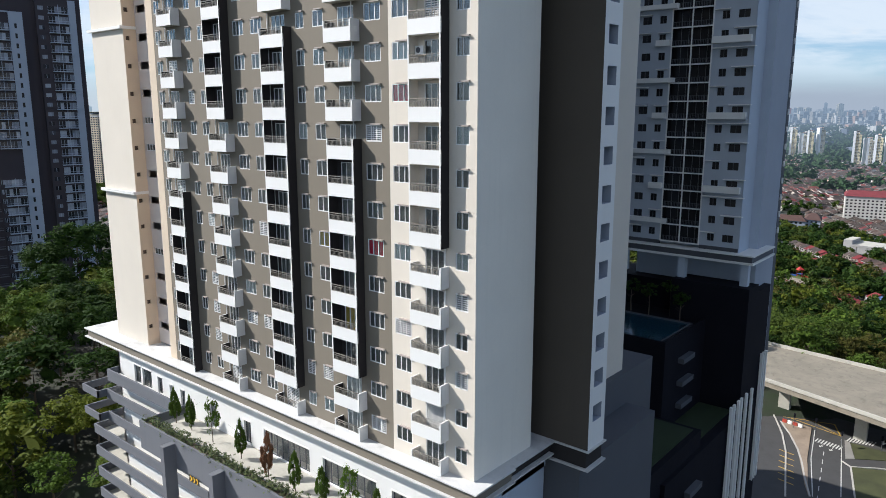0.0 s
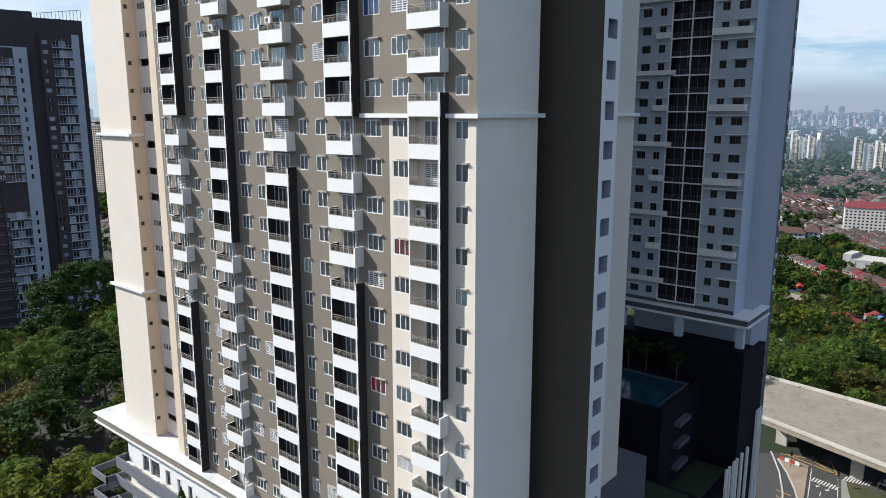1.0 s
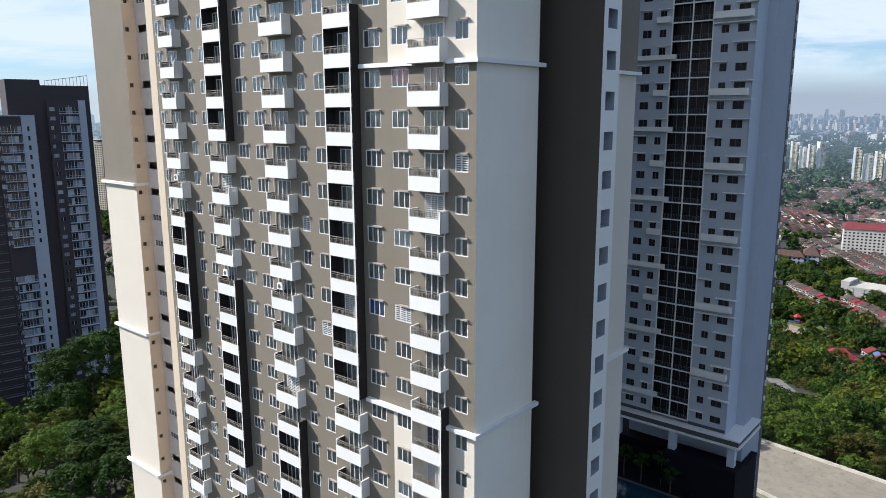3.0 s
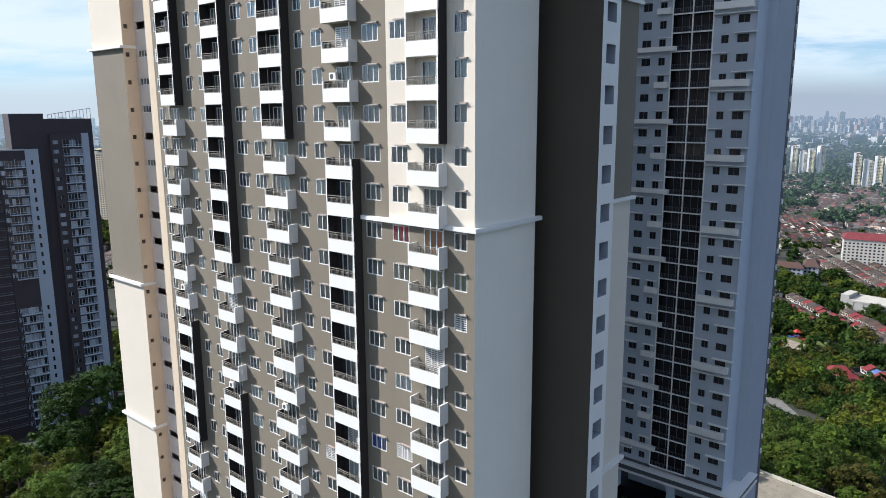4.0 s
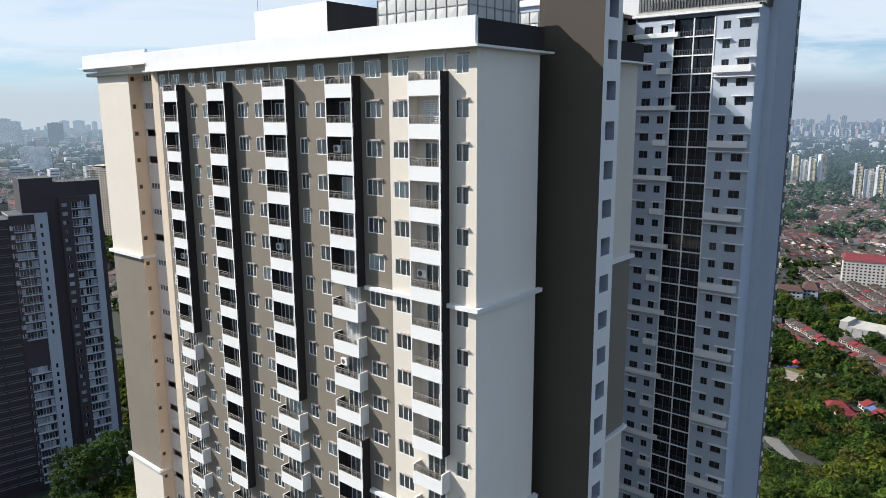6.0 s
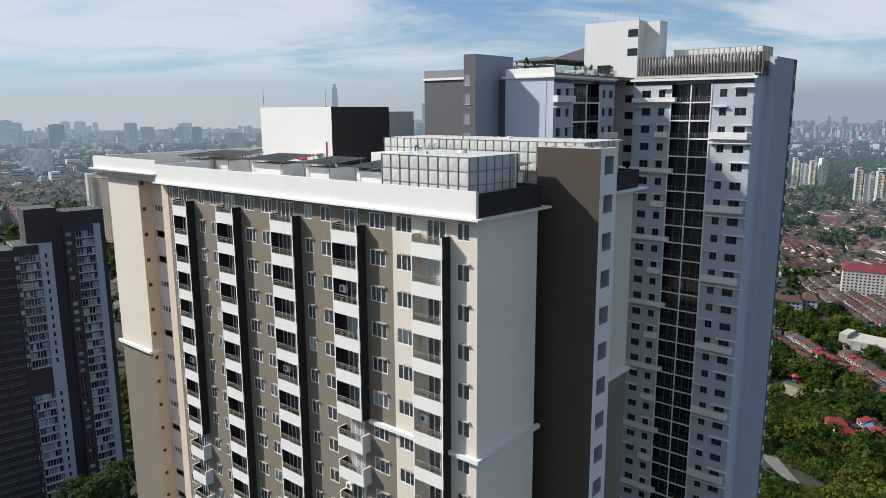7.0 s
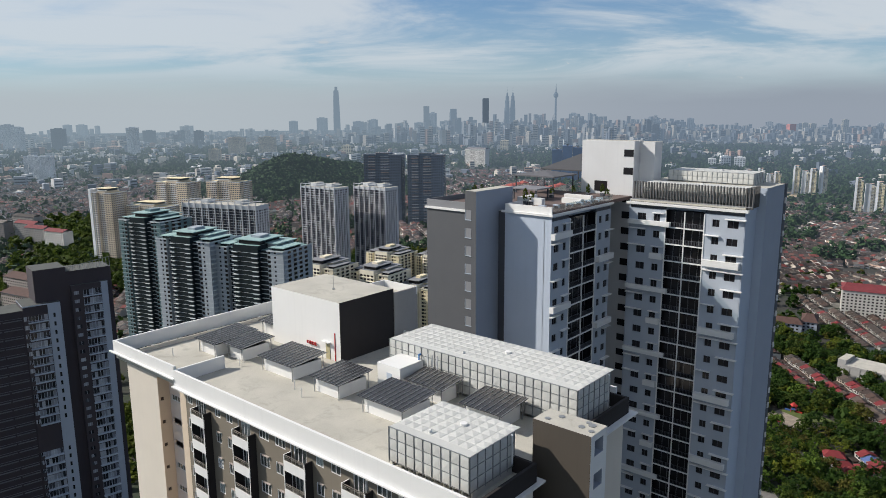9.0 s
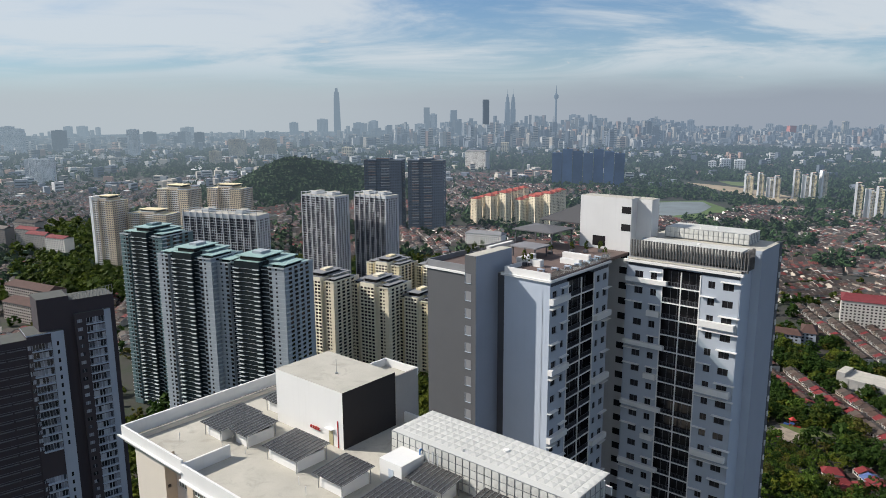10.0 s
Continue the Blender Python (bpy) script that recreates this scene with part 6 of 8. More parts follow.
s.v += [(-1.6, -0.8, 0.85), (1.0, -0.8, 0.85), (1.0, 0.8, 0.85), (-1.6, 0.8, 0.85), (-1.0, -0.68, 1.42), (0.35, -0.68, 1.42), (0.35, 0.68, 1.42), (-1.0, 0.68, 1.42)]
s.f += [(4, 5, 6, 7), (0, 1, 5, 4), (1, 2, 6, 5), (2, 3, 7, 6), (3, 0, 4, 7)]
s.m += [0, 1, 1, 1, 1]
put("cabin", s.mesh("cabin", [FRAME, DUSK]), car)
wheel = Shape().tube(0, 0, -0.1, 0.1, 0.32, 12).mesh("wheel", NIGHT)
for x in (-1.35, 1.35):
    for y in (-0.85, 0.85):
        put("wheel", wheel, car, pose(x, y, 0.32, 90, 0, 0))

# pale service path in the wood
s = Shape()
north_edge, south_edge = [(-103.6, 422.5), (-94.5, 406.8), (-85.3, 391.0), (-76.2, 375.3)], [(-111.5, 421.4), (-107.8, 411.0), (-89.3, 384.2), (-79.2, 363.8)]
for i in range(3):
    for j in range(6):
        f0, f1 = j / 6, (j + 1) / 6
        a, b = [(p[0] + (q[0] - p[0]) * f0, p[1] + (q[1] - p[1]) * f0) for p, q in ((north_edge[i], north_edge[i + 1]), (south_edge[i], south_edge[i + 1]))]
        c, d = [(p[0] + (q[0] - p[0]) * f1, p[1] + (q[1] - p[1]) * f1) for p, q in ((north_edge[i], north_edge[i + 1]), (south_edge[i], south_edge[i + 1]))]
        s.face([(x, y, land(x, y) + 0.7) for x, y in (b, d, c, a)])
put("path", s.mesh("path", finish("path_concrete", (0.165, 0.158, 0.145), 0.9, 0.2, stain=0.5)), None, None, "pale concrete service path in the wood", category="path", kind="structure")

# playground clearing
s = Shape()
s.prism([(-146, 538), (-137, 558), (-114, 549), (-122, 526)], PLAIN + 0.4, PLAIN + 0.7, 0)
s.prism([(-137, 558.2), (-124, 572), (-98, 562), (-113.8, 549.2)], PLAIN + 0.4, PLAIN + 0.66, 1)
put("park_paving", s.mesh("park_paving", [finish("park_paving", (0.26, 0.215, 0.17), 0.9, 0.4, stain=0.4), finish("park_lawn", (0.075, 0.10, 0.022), 0.95, 0.3)]), None, None, "paved playground and lawn in a park clearing", category="pavement", kind="structure")
PLAYRED = finish("play_red", (0.36, 0.03, 0.022), 0.5, 0.1)
PLAYBLUE = finish("play_blue", (0.03, 0.08, 0.25), 0.5, 0.1)
t = thing("play_frame", "red and blue climbing frame on the playground", "playground", shift(-127.6, 562, PLAIN + 0.66))
for x, y in ((-1.6, -1.6), (1.6, -1.6), (1.6, 1.6), (-1.6, 1.6)):
    put("post", Shape().tube(x, y, 0, 5.2, 0.14, 6).mesh("post", PLAYRED), t)
put("platform", Shape().box(-1.8, 1.8, -1.8, 1.8, 2.0, 2.2).mesh("platform", PLAYBLUE), t)
put("roof", Shape().tube(0, 0, 5.2, 7.6, 3.2, 4, 0, 0.1).mesh("roof", PLAYRED), t)
put("slide", Shape().prism([(1.8, -0.5), (6.2, -0.5), (6.2, 0.5), (1.8, 0.5)], 0.2, 1.0).mesh("slide", PLAYRED), t)
put("slide", Shape().prism([(-6.0, -0.6), (-1.8, -0.6), (-1.8, 0.6), (-6.0, 0.6)], 0.2, 1.2).mesh("slide", PLAYBLUE), t)
t = thing("park_shelter", "small red pyramid roofed park shelter", "shelter", shift(-131.5, 531, PLAIN + 0.7))
for x, y in ((-1.7, -1.7), (1.7, -1.7), (1.7, 1.7), (-1.7, 1.7)):
    put("post", Shape().tube(x, y, 0, 2.6, 0.12, 6).mesh("post", FRAME), t)
put("roof", Shape().tube(0, 0, 2.6, 4.4, 3.6, 4, 0, 0.1).mesh("roof", PLAYRED), t)

# ---- the dark towers close to the wood ----
INDIGO = finish("charcoal_render", (0.040, 0.032, 0.039), 0.8, 0.08, streak=0.08)
ROOFDARK = finish("dark_roof", (0.07, 0.075, 0.07), 0.9, 0.2)
ASH = finish("ash_grey_render", (0.335, 0.38, 0.455), 0.8, 0.05, streak=0.08)
CT = thing("charcoal_tower", "charcoal and ash grey apartment tower beside the wood", "building", shift(-288.5, 126.2, 0, -10))
for name, q, m in (("centre_block", (-13, -0.4, -26.0, -14.6, 20, 161.0), INDIGO), ("rear_block", (-13, -0.6, -14.6, 2.2, 20, 159.0), INDIGO), ("right_block", (-10, 1.0, -13.4, -2.4, 30, 153.3), INDIGO), ("right_strip", (-10, 1.2, -2.4, 0.1, 30, 153.5), ASH),
                   ("left_block", (-12, 1.8, -31.0, -22.5, 20, 147.6), INDIGO), ("left_strip", (-12, 2.0, -22.5, -18.0, 20, 148.0), ASH), ("ledge_block", (-12, 1.4, -48.0, -31.0, 20, 146.5), INDIGO), ("left_cap", (-12, 2.1, -31.0, -22.5, 147.6, 148.1), ASH)):
    put(name, Shape().box(*q, {"": 0, "t": 1}).mesh(name, [m, ROOFDARK]), CT)
DOORGLASS = tones("balcony_glazing", [(0.025, 0.025, 0.03), (0.20, 0.22, 0.26), (0.06, 0.065, 0.08), (0.34, 0.37, 0.42), (0.03, 0.033, 0.04), (0.24, 0.26, 0.30), (0.018, 0.018, 0.022)], 0.18, True, 0.15, 0.6)
deck_m = Shape().box(0, 1.3, -0.2, 6.7, 0, 0.26).mesh("balcony", PALE)
deck_rail = Shape().box(1.2, 1.26, -0.2, 6.7, 0.95, 1.02).box(1.2, 1.26, 3.1, 3.25, 0.22, 3.3).mesh("railing", PALE)
door_s = Shape()
for i in range(6):
    door_s.box(0, 0.06, 0.15 + 1.08 * i, 1.12 + 1.08 * i, 0.1, 2.5, 0)
for i in range(7):
    door_s.box(0, 0.1, 0.06 + 1.08 * i, 0.15 + 1.08 * i, 0.1, 2.5, 1)
door_m = door_s.mesh("glazing", [DOORGLASS, ASH])
pair_m = Shape().box(0, 0.05, 0, 0.85, 0, 1.4, 0).box(0, 0.05, 1.0, 1.85, 0, 1.4, 0).box(0, 0.08, 0.85, 1.0, 0, 1.4, 1).mesh("window", [DOORGLASS, ASH])
slit_m = Shape().box(0, 0.05, 0, 0.75, 0, 1.7).mesh("slit_window", DUSK)
ledge_m = Shape().box(0, 0.6, 0, 9.0, 0, 0.25).box(0, 0.6, 9.6, 16.0, 0, 0.25).box(0, 0.3, 0, 16.0, 0.9, 1.0).mesh("ledge", DECKGREY)
trio_m = Shape()
for i in range(3):
    trio_m.box(0, 0.05, 0.9 * i, 0.9 * i + 0.72, 0, 1.7, 0)
    trio_m.box(0, 0.08, 0.9 * i + 0.72, 0.9 * i + 0.9, 0, 1.7, 1)
trio_m = trio_m.mesh("window", [DOORGLASS, ASH])
for k in range(31):
    z = 148.3 - 3.5 * k
    o = put("balcony", deck_m, CT, shift(1.0, -9.2, z))
    put("railing", deck_rail, o)
    put("glazing", door_m, o, shift(0.02, 0, 0.2))
    put("window", pair_m, CT, shift(1.0, -12.6, z + 1.2))
    if z < 146:
        if not 92 < z < 100:
            o = put("balcony", deck_m, CT, shift(1.8, -29.4, z - 3.6))
            put("railing", deck_rail, o)
            put("glazing", door_m, o, shift(0.02, 0, 0.2))
            put("slit_window", slit_m, CT, shift(2.0, -20.8, z - 2.6))
            put("window", trio_m, CT, shift(1.8, -30.95, z - 2.6) @ Matrix.Diagonal((1, 0.55, 1, 1)))
        put("ledge", ledge_m, CT, shift(1.4, -47.5, z - 2.0))
crest = thing("roof_trellis", "thin steel trellis along the charcoal tower's roof", "trellis", shift(-288.5, 126.2, 159, -10))
s = Shape()
for i in range(13):
    y = -13 + 15 * i / 12
    s.box(-1, -0.8, y, y + 0.15, -0.1, 1.6 + 0.2 * i)
s.face([(-0.9, -13, 1.5), (-0.9, 2.2, 3.9), (-0.9, 2.2, 4.1), (-0.9, -13, 1.7)])
put("trellis", s.mesh("trellis", STEEL), crest)

# ---- housing towers in the middle distance ----
PLASTERWHITE = finish("plaster_white", (0.52, 0.50, 0.46), 0.85, 0.08, streak=0.15)
BROWNROOF = finish("rusty_brown_roof", (0.075, 0.040, 0.032), 0.9, 0.25)
TEALROOF = finish("teal_roof", (0.27, 0.40, 0.385), 0.6, 0.15, stain=0.3)
OCHRE = finish("ochre_render", (0.70, 0.60, 0.39), 0.85, 0.06, streak=0.1)
BUFF = finish("buff_render", (0.72, 0.65, 0.50), 0.85, 0.06, streak=0.1)
MAROON = finish("maroon_roof", (0.155, 0.024, 0.028), 0.85, 0.25, stain=0.3)
REDHIP = distant("red_hipped_roofs", [(0.34, 0.075, 0.055), (0.30, 0.065, 0.050)])
NETTING = distant("blue_netting", [(0.07, 0.13, 0.25), (0.06, 0.11, 0.21)])
TEALGLASS = finish("teal_glazing", (0.11, 0.175, 0.185), 0.25, 0.1)
DEEPGLASS = finish("deep_teal_glazing", (0.016, 0.024, 0.028), 0.15, 0.2)
SHELF = finish("balcony_slab_paint", (0.44, 0.48, 0.50), 0.7, 0.06, streak=0.15)


def housing(name, label, x, y, w, d, top, turn, wall, ledge, win_mat, roof_mat, notch=3, ledge_out=0.9, crown=True, foot=PLAIN, group="housing towers", blade=None):
    """A housing tower: stepped plan, ledges at every storey, window bays, roof pavilion."""
    t = thing(name, label, "building", shift(x, y, foot, turn), group)
    h = top - foot
    storey = 3.2
    n = int((h - 6) / storey)
    bodies = [(-w / 2, -w * 0.18, -d / 2, d / 2), (-w * 0.18, w * 0.18, -d / 2 + 2.5, d / 2 - 1), (w * 0.18, w / 2, -d / 2, d / 2)]
    b = Shape()
    for i, (x0, x1, y0, y1) in enumerate(bodies):
        b.box(x0, x1, y0, y1, 0, h - (0 if i == 1 else 3.2), {"": 0, "t": 1})
    put("body", b.mesh("body", [wall, roof_mat]), t)
    win, led = Shape(), Shape()
    for i, (x0, x1, y0, y1) in enumerate(bodies):
        c = max(2, int((x1 - x0) / 3.3))
        e = max(2, int((y1 - y0) / 3.3))
        for k in range(n):
            z = 5 + storey * k
            for j in range(c):
                a, q = x0 + (x1 - x0) * (j + 0.2) / c, x0 + (x1 - x0) * (j + 0.8) / c
                win.box(a, q, y0 - 0.05, y0 + 0.05, z, z + 1.75, 0, skip="kbt")
            if i != 1:
                side = x1 if i == 2 else x0
                for j in range(e):
                    a, q = y0 + (y1 - y0) * (j + 0.25) / e, y0 + (y1 - y0) * (j + 0.75) / e
                    win.box(side - 0.05, side + 0.05, a, q, z, z + 1.6, 0, skip="tb")
            la, lb = (x0 + 0.6, x1 - 0.6) if i != 1 else (x0, x1)
            if (i + k // 100) % notch != notch - 1 or notch > 3:
                led.box(la + (x1 - x0) * 0.35, lb, y0 - ledge_out, y0, z - 0.75, z - 0.1, 0, skip="k")
            if i == 2:
                led.box(x1, x1 + ledge_out * 0.8, y0 + (y1 - y0) * 0.3, y0 + (y1 - y0) * 0.75, z - 0.7, z - 0.1, 0, skip="l")
            if i == 0:
                led.box(x0 - ledge_out * 0.8, x0, y0 + 0.5, y0 + (y1 - y0) * 0.4, z - 0.7, z - 0.1, 0, skip="r")
    put("window_array", win.mesh("window_array", win_mat), t, None, "rows of dark windows", kind="stuff")
    put("ledge_array", led.mesh("ledge_array", ledge), t, None, "balcony ledges at every storey", kind="stuff")
    if crown:
        c = Shape()
        c.box(-w * 0.22, w * 0.22, -d * 0.3, d * 0.3, h, h + 3.0, 0)
        c.box(-w * 0.27, w * 0.27, -d * 0.36, d * 0.36, h + 3.0, h + 3.5, 1)
        put("roof_pavilion", c.mesh("roof_pavilion", [win_mat, roof_mat]), t)
    rim = Shape()
    for i, (x0, x1, y0, y1) in enumerate(bodies):
        z = h - (0 if i == 1 else 3.2)
        rim.box(x0 - 0.3, x1 + 0.3, y0 - 0.3, y0, z, z + 1.0)
        rim.box(x0 - 0.3, x0, y0, y1, z, z + 1.0)
        rim.box(x1, x1 + 0.3, y0, y1, z, z + 1.0)
    put("roof_rim", rim.mesh("roof_rim", ledge), t)
    if blade is not None:
        put("blade_wall", Shape().box(-w / 2 - 1.2, -w / 2 + 3.5, -d / 2 - 1.2, d / 2, 0, h + 2.5).mesh("blade_wall", blade), t)
    return t


def panelled(name, label, x, y, w, d, top, turn):
    """A white housing slab: piers with small square windows, black panels that step from bay to bay, a pergola on the roof."""
    t = thing(name, label, "building", shift(x, y, PLAIN, turn), "housing towers")
    h, storey = top - PLAIN, 3.2
    put("body", Shape().box(-w / 2, w / 2, -d / 2, d / 2, 0, h, {"": 0, "t": 1}).mesh("body", [BRIGHT, CONCRETE]), t)
    bays = max(4, round(w / 9.5))
    bw = w / bays
    win, panel, led = Shape(), Shape(), Shape()
    n = int((h - 5) / storey)
    for i in range(bays):
        x0 = -w / 2 + bw * i
        led.box(x0 - 0.5, x0 + 0.5, -d / 2 - 1.1, -d / 2, 0, h + 0.8, 0, skip="k")
        for k in range(n):
            z = 4 + storey * k
            if (k + 3 * i) % 11 < 7 if i % 3 != 1 else (k + 5 * (i // 3)) % 12 < 10:
                panel.box(x0 + 0.7, x0 + bw * 0.62, -d / 2 - 0.4, -d / 2, z - 0.35, z + 2.5, 0, skip="k")
                led.box(x0 + 0.7, x0 + bw * 0.62, -d / 2 - 0.9, -d / 2 - 0.4, z - 0.55, z - 0.30, 0, skip="k")
            else:
                for j in (0.10, 0.37):
                    win.box(x0 + bw * j, x0 + bw * j + 2.0, -d / 2 - 0.08, -d / 2, z - 0.1, z + 2.0, 0, skip="k")
            win.box(x0 + bw * 0.68, x0 + bw * 0.68 + 2.2, -d / 2 - 0.08, -d / 2, z - 0.1, z + 2.0, 0, skip="k")
    led.box(w / 2 - 0.6, w / 2 + 0.5, -d / 2 - 1.1, -d / 2, 0, h + 0.8, 0, skip="k")
    for k in range(n):
        z = 4 + storey * k
        for j in range(int(d / 5)):
            for side in (-w / 2, w / 2):
                win.box(side - 0.07, side + 0.07, -d / 2 + 1.5 + 5 * j, -d / 2 + (3.2 if (j + k // 6) % 2 else 4.6) + 5 * j, z, z + 1.8)
    put("window_array", win.mesh("window_array", DUSK), t, None, "rows of small dark windows", kind="stuff")
    put("panel_array", panel.mesh("panel_array", NAVY), t, None, "black glazed panels in steps", kind="stuff")
    put("pier_array", led.mesh("pier_array", BRIGHT), t, None, "white piers and slabs", kind="stuff")
    c = Shape()
    for i in range(bays + 1):
        xx = -w / 2 + bw * i
        c.box(xx - 0.3, xx + 0.3, -d / 2 - 0.6, -d / 2 + 0.2, h, h + 3.6)
    c.box(-w / 2, w / 2, -d / 2 - 0.8, -d / 2 + 0.4, h + 3.6, h + 4.2)
    c.box(-w / 2, w / 2, 0, 0.8, h + 3.6, h + 4.2)
    put("pergola", c.mesh("pergola", BRIGHT), t)
    for f in (-0.25, 0.22):
        put("roof_house", Shape().box(w * f - 5, w * f + 5, -d * 0.2, d * 0.35, h, h + 4.6, {"": 0, "t": 1}).mesh("roof_house", [BRIGHT, CONCRETE]), t)
    return t


def striped(name, label, x, y, w, d, top, turn, wall, dark_wall, ledge, roof_mat, cap, group="housing towers", paned=False):
    """A housing tower of blank strips, dark recesses and a glazed bay with a ledge at each storey."""
    t = thing(name, label, "building", shift(x, y, PLAIN, turn), group)
    h, storey = top - PLAIN, 3.2
    cuts = [(-0.5, -0.30, 0.0, "blank"), (-0.30, -0.20, 2.6, "recess"), (-0.20, 0.16, -0.8, "bay"), (0.16, 0.28, 2.4, "recess"), (0.28, 0.5, 0.4, "blank")]
    n = int((h - 5) / storey)
    led, slot = Shape(), Shape()
    for a, b, back_, kind_ in cuts:
        x0, x1, y0, y1 = a * w, b * w, -d / 2 + back_, d / 2
        hh = h if kind_ == "bay" else h - 3.2
        put("strip" if kind_ == "blank" else kind_, Shape().box(x0, x1, y0, y1, 0, hh, {"": 0, "t": 1}).mesh(kind_, [wall if kind_ == "blank" else dark_wall, roof_mat]), t)
        for k in range(n):
            z = 5 + storey * k
            if kind_ == "bay":
                m = (x0 + x1) / 2
                g_ = (x1 - x0) * (0.22 if paned else 0.29)
                led.box(x0 - 0.4, m - g_, y0 - 1.4, y0, z - 0.42, z, 0, skip="k")
                led.box(m + g_, x1 + 0.4, y0 - 1.4, y0, z - 0.42, z, 0, skip="k")
                led.box(m - g_, m + g_, y0 - 0.25, y0, z - 0.15, z, 0, skip="k")
                if paned:
                    for j in range(4):
                        xa = x0 + (x1 - x0) * (j + 0.15) / 4
                        slot.box(xa, xa + (x1 - x0) * 0.17, y0 - 0.06, y0, z + 0.35, z + 2.1, 0, skip="k")
            elif kind_ == "recess":
                led.box(x0, x1, y0 - 0.9, y0, z - 0.35, z, 0, skip="k")
            else:
                slot.box((x0 + x1) / 2 - 0.9, (x0 + x1) / 2 + 0.5, y0 - 0.05, y0 + 0.05, z + 0.4, z + 1.7, 0, skip="k")
                inner = x1 if a < 0 else x0
                slot.box(inner - (2.6 if a < 0 else -0.2), inner - (0.2 if a < 0 else -2.6), y0 - 0.06, y0 + 0.05, z + 0.1, z + 2.0, 0, skip="k")
                led.box(x0, x1, y0 - 0.12, y0, z - 0.25, z - 0.05, 0, skip="k")
                if a < 0:
                    led.box(x0 - 1.2, x0, y0 + 0.4, y0 + 4.0, z - 0.7, z, 0, skip="r")
                    for j in range(3):
                        slot.box(x0 - 0.05, x0 + 0.05, y0 + 6 + 7 * j, y0 + 9 + 7 * j, z, z + 1.8, 0, skip="r")
                else:
                    led.box(x1, x1 + 1.4, y0 + 0.4, y0 + 4.5, z - 0.7, z, 0, skip="l")
                    led.box(x1, x1 + 1.4, y0 + 12, y0 + 18, z - 0.7, z, 0, skip="l")
                    for j in range(4):
                        slot.box(x1 - 0.05, x1 + 0.05, y0 + 5 + 6.5 * j, y0 + 8.5 + 6.5 * j, z, z + 1.9, 0, skip="l")
    put("ledge_array", led.mesh("ledge_array", ledge), t, None, "balcony ledges at every storey", kind="stuff")
    put("window_array", slot.mesh("window_array", DUSK), t, None, "small dark windows", kind="stuff")
    tops = [("roof_pavilion", (-0.16, 0.14, -0.40, 0.25, h, h + 3.0), DUSK), ("pavilion_roof", (-0.20, 0.18, -0.46, 0.30, h + 3.0, h + 3.5), cap), ("plant_room", (-0.08, 0.06, -0.20, 0.10, h + 3.5, h + 5.2), wall),
            ("roof_storey", (-0.28, 0.28, -0.20, 0.40, h - 3.2, h + 0.4), wall), ("pavilion_roof", (-0.32, 0.32, -0.24, 0.44, h + 0.4, h + 0.9), cap)]
    for x0, x1 in ((-0.46, -0.31), (0.29, 0.46)):
        tops += [("roof_pavilion", (x0, x1, -0.36, 0.20, h - 3.2, h - 1.2), DUSK), ("pavilion_roof", (x0 - 0.02, x1 + 0.02, -0.42, 0.26, h - 1.2, h - 0.8), cap)]
    for part_name, (x0, x1, y0, y1, z0, z1), m in tops:
        put(part_name, Shape().box(w * x0, w * x1, d * y0, d * y1, z0, z1).mesh(part_name, m), t)
    rim = Shape()
    for x0, x1 in ((-0.5 * w, -0.3 * w), (0.28 * w, 0.5 * w)):
        rim.box(x0 - 0.3, x1 + 0.3, -d / 2 - 0.3, -d / 2, h - 3.2, h - 2.2)
        rim.box(x0 - 0.3, x0, -d / 2, d / 2, h - 3.2, h - 2.2)
        rim.box(x1, x1 + 0.3, -d / 2, d / 2, h - 3.2, h - 2.2)
    put("roof_rim", rim.mesh("roof_rim", ledge), t)
    return t


BRIGHT = finish("bright_white_render", (0.52, 0.54, 0.56), 0.8, 0.05, streak=0.12)
NAVY = finish("black_blue_glazing", (0.022, 0.026, 0.038), 0.25, 0.2)
CREAMSLAB = finish("cream_slab_paint", (0.74, 0.69, 0.56), 0.8, 0.06, streak=0.15)
STEELBLUE = finish("steel_blue_render", (0.335, 0.375, 0.41), 0.8, 0.06, streak=0.08)
for x, y, w, top in ((-547, 283, 44, 139), (-471, 276, 50, 133), (-421, 296, 60, 130)):
    striped("teal_roofed_tower", "grey blue housing tower with a teal flat roof and many ledges", x, y, w, 34, top, 16, STEELBLUE if w > 45 else TEALGLASS, DEEPGLASS, SHELF, TEALROOF, TEALROOF)
panelled("white_grid_tower", "white housing slab with staggered black window panels", -752, 478, 105, 26, 112, 20)
housing("buff_tower", "buff and white housing tower with a yellowish crown", -1050, 474, 40, 30, 108, 20, FARBUFF, FARWHITE, FARWIN, FAROCHRE, blade=FARWHITE)
housing("buff_tower", "buff and white housing tower with a yellowish crown", -1075, 600, 60, 34, 112, 20, FARBUFF, FARWHITE, FARWIN, FAROCHRE)
housing("buff_tower", "buff and white housing tower with a yellowish crown", -1035, 668, 66, 34, 110, 20, FARBUFF, FARWHITE, FARWIN, FAROCHRE)
housing("buff_tower", "buff and white housing tower with a yellowish crown", -1000, 515, 70, 30, 88, 20, FARBUFF, FARWHITE, FARWIN, FAROCHRE)
panelled("white_tower", "white housing tower with black stepped window panels", -755, 636, 62, 28, 119, 6)
panelled("white_tower", "white housing tower with black stepped window panels", -712, 692, 56, 28, 117, 6)
housing("dark_pair_tower", "dark blue grey housing tower with pale ends", -1045, 1041, 78, 34, 135, 30, FARMID, FARCITY, FARWIN, FARMID, ledge_out=0.6, crown=False)
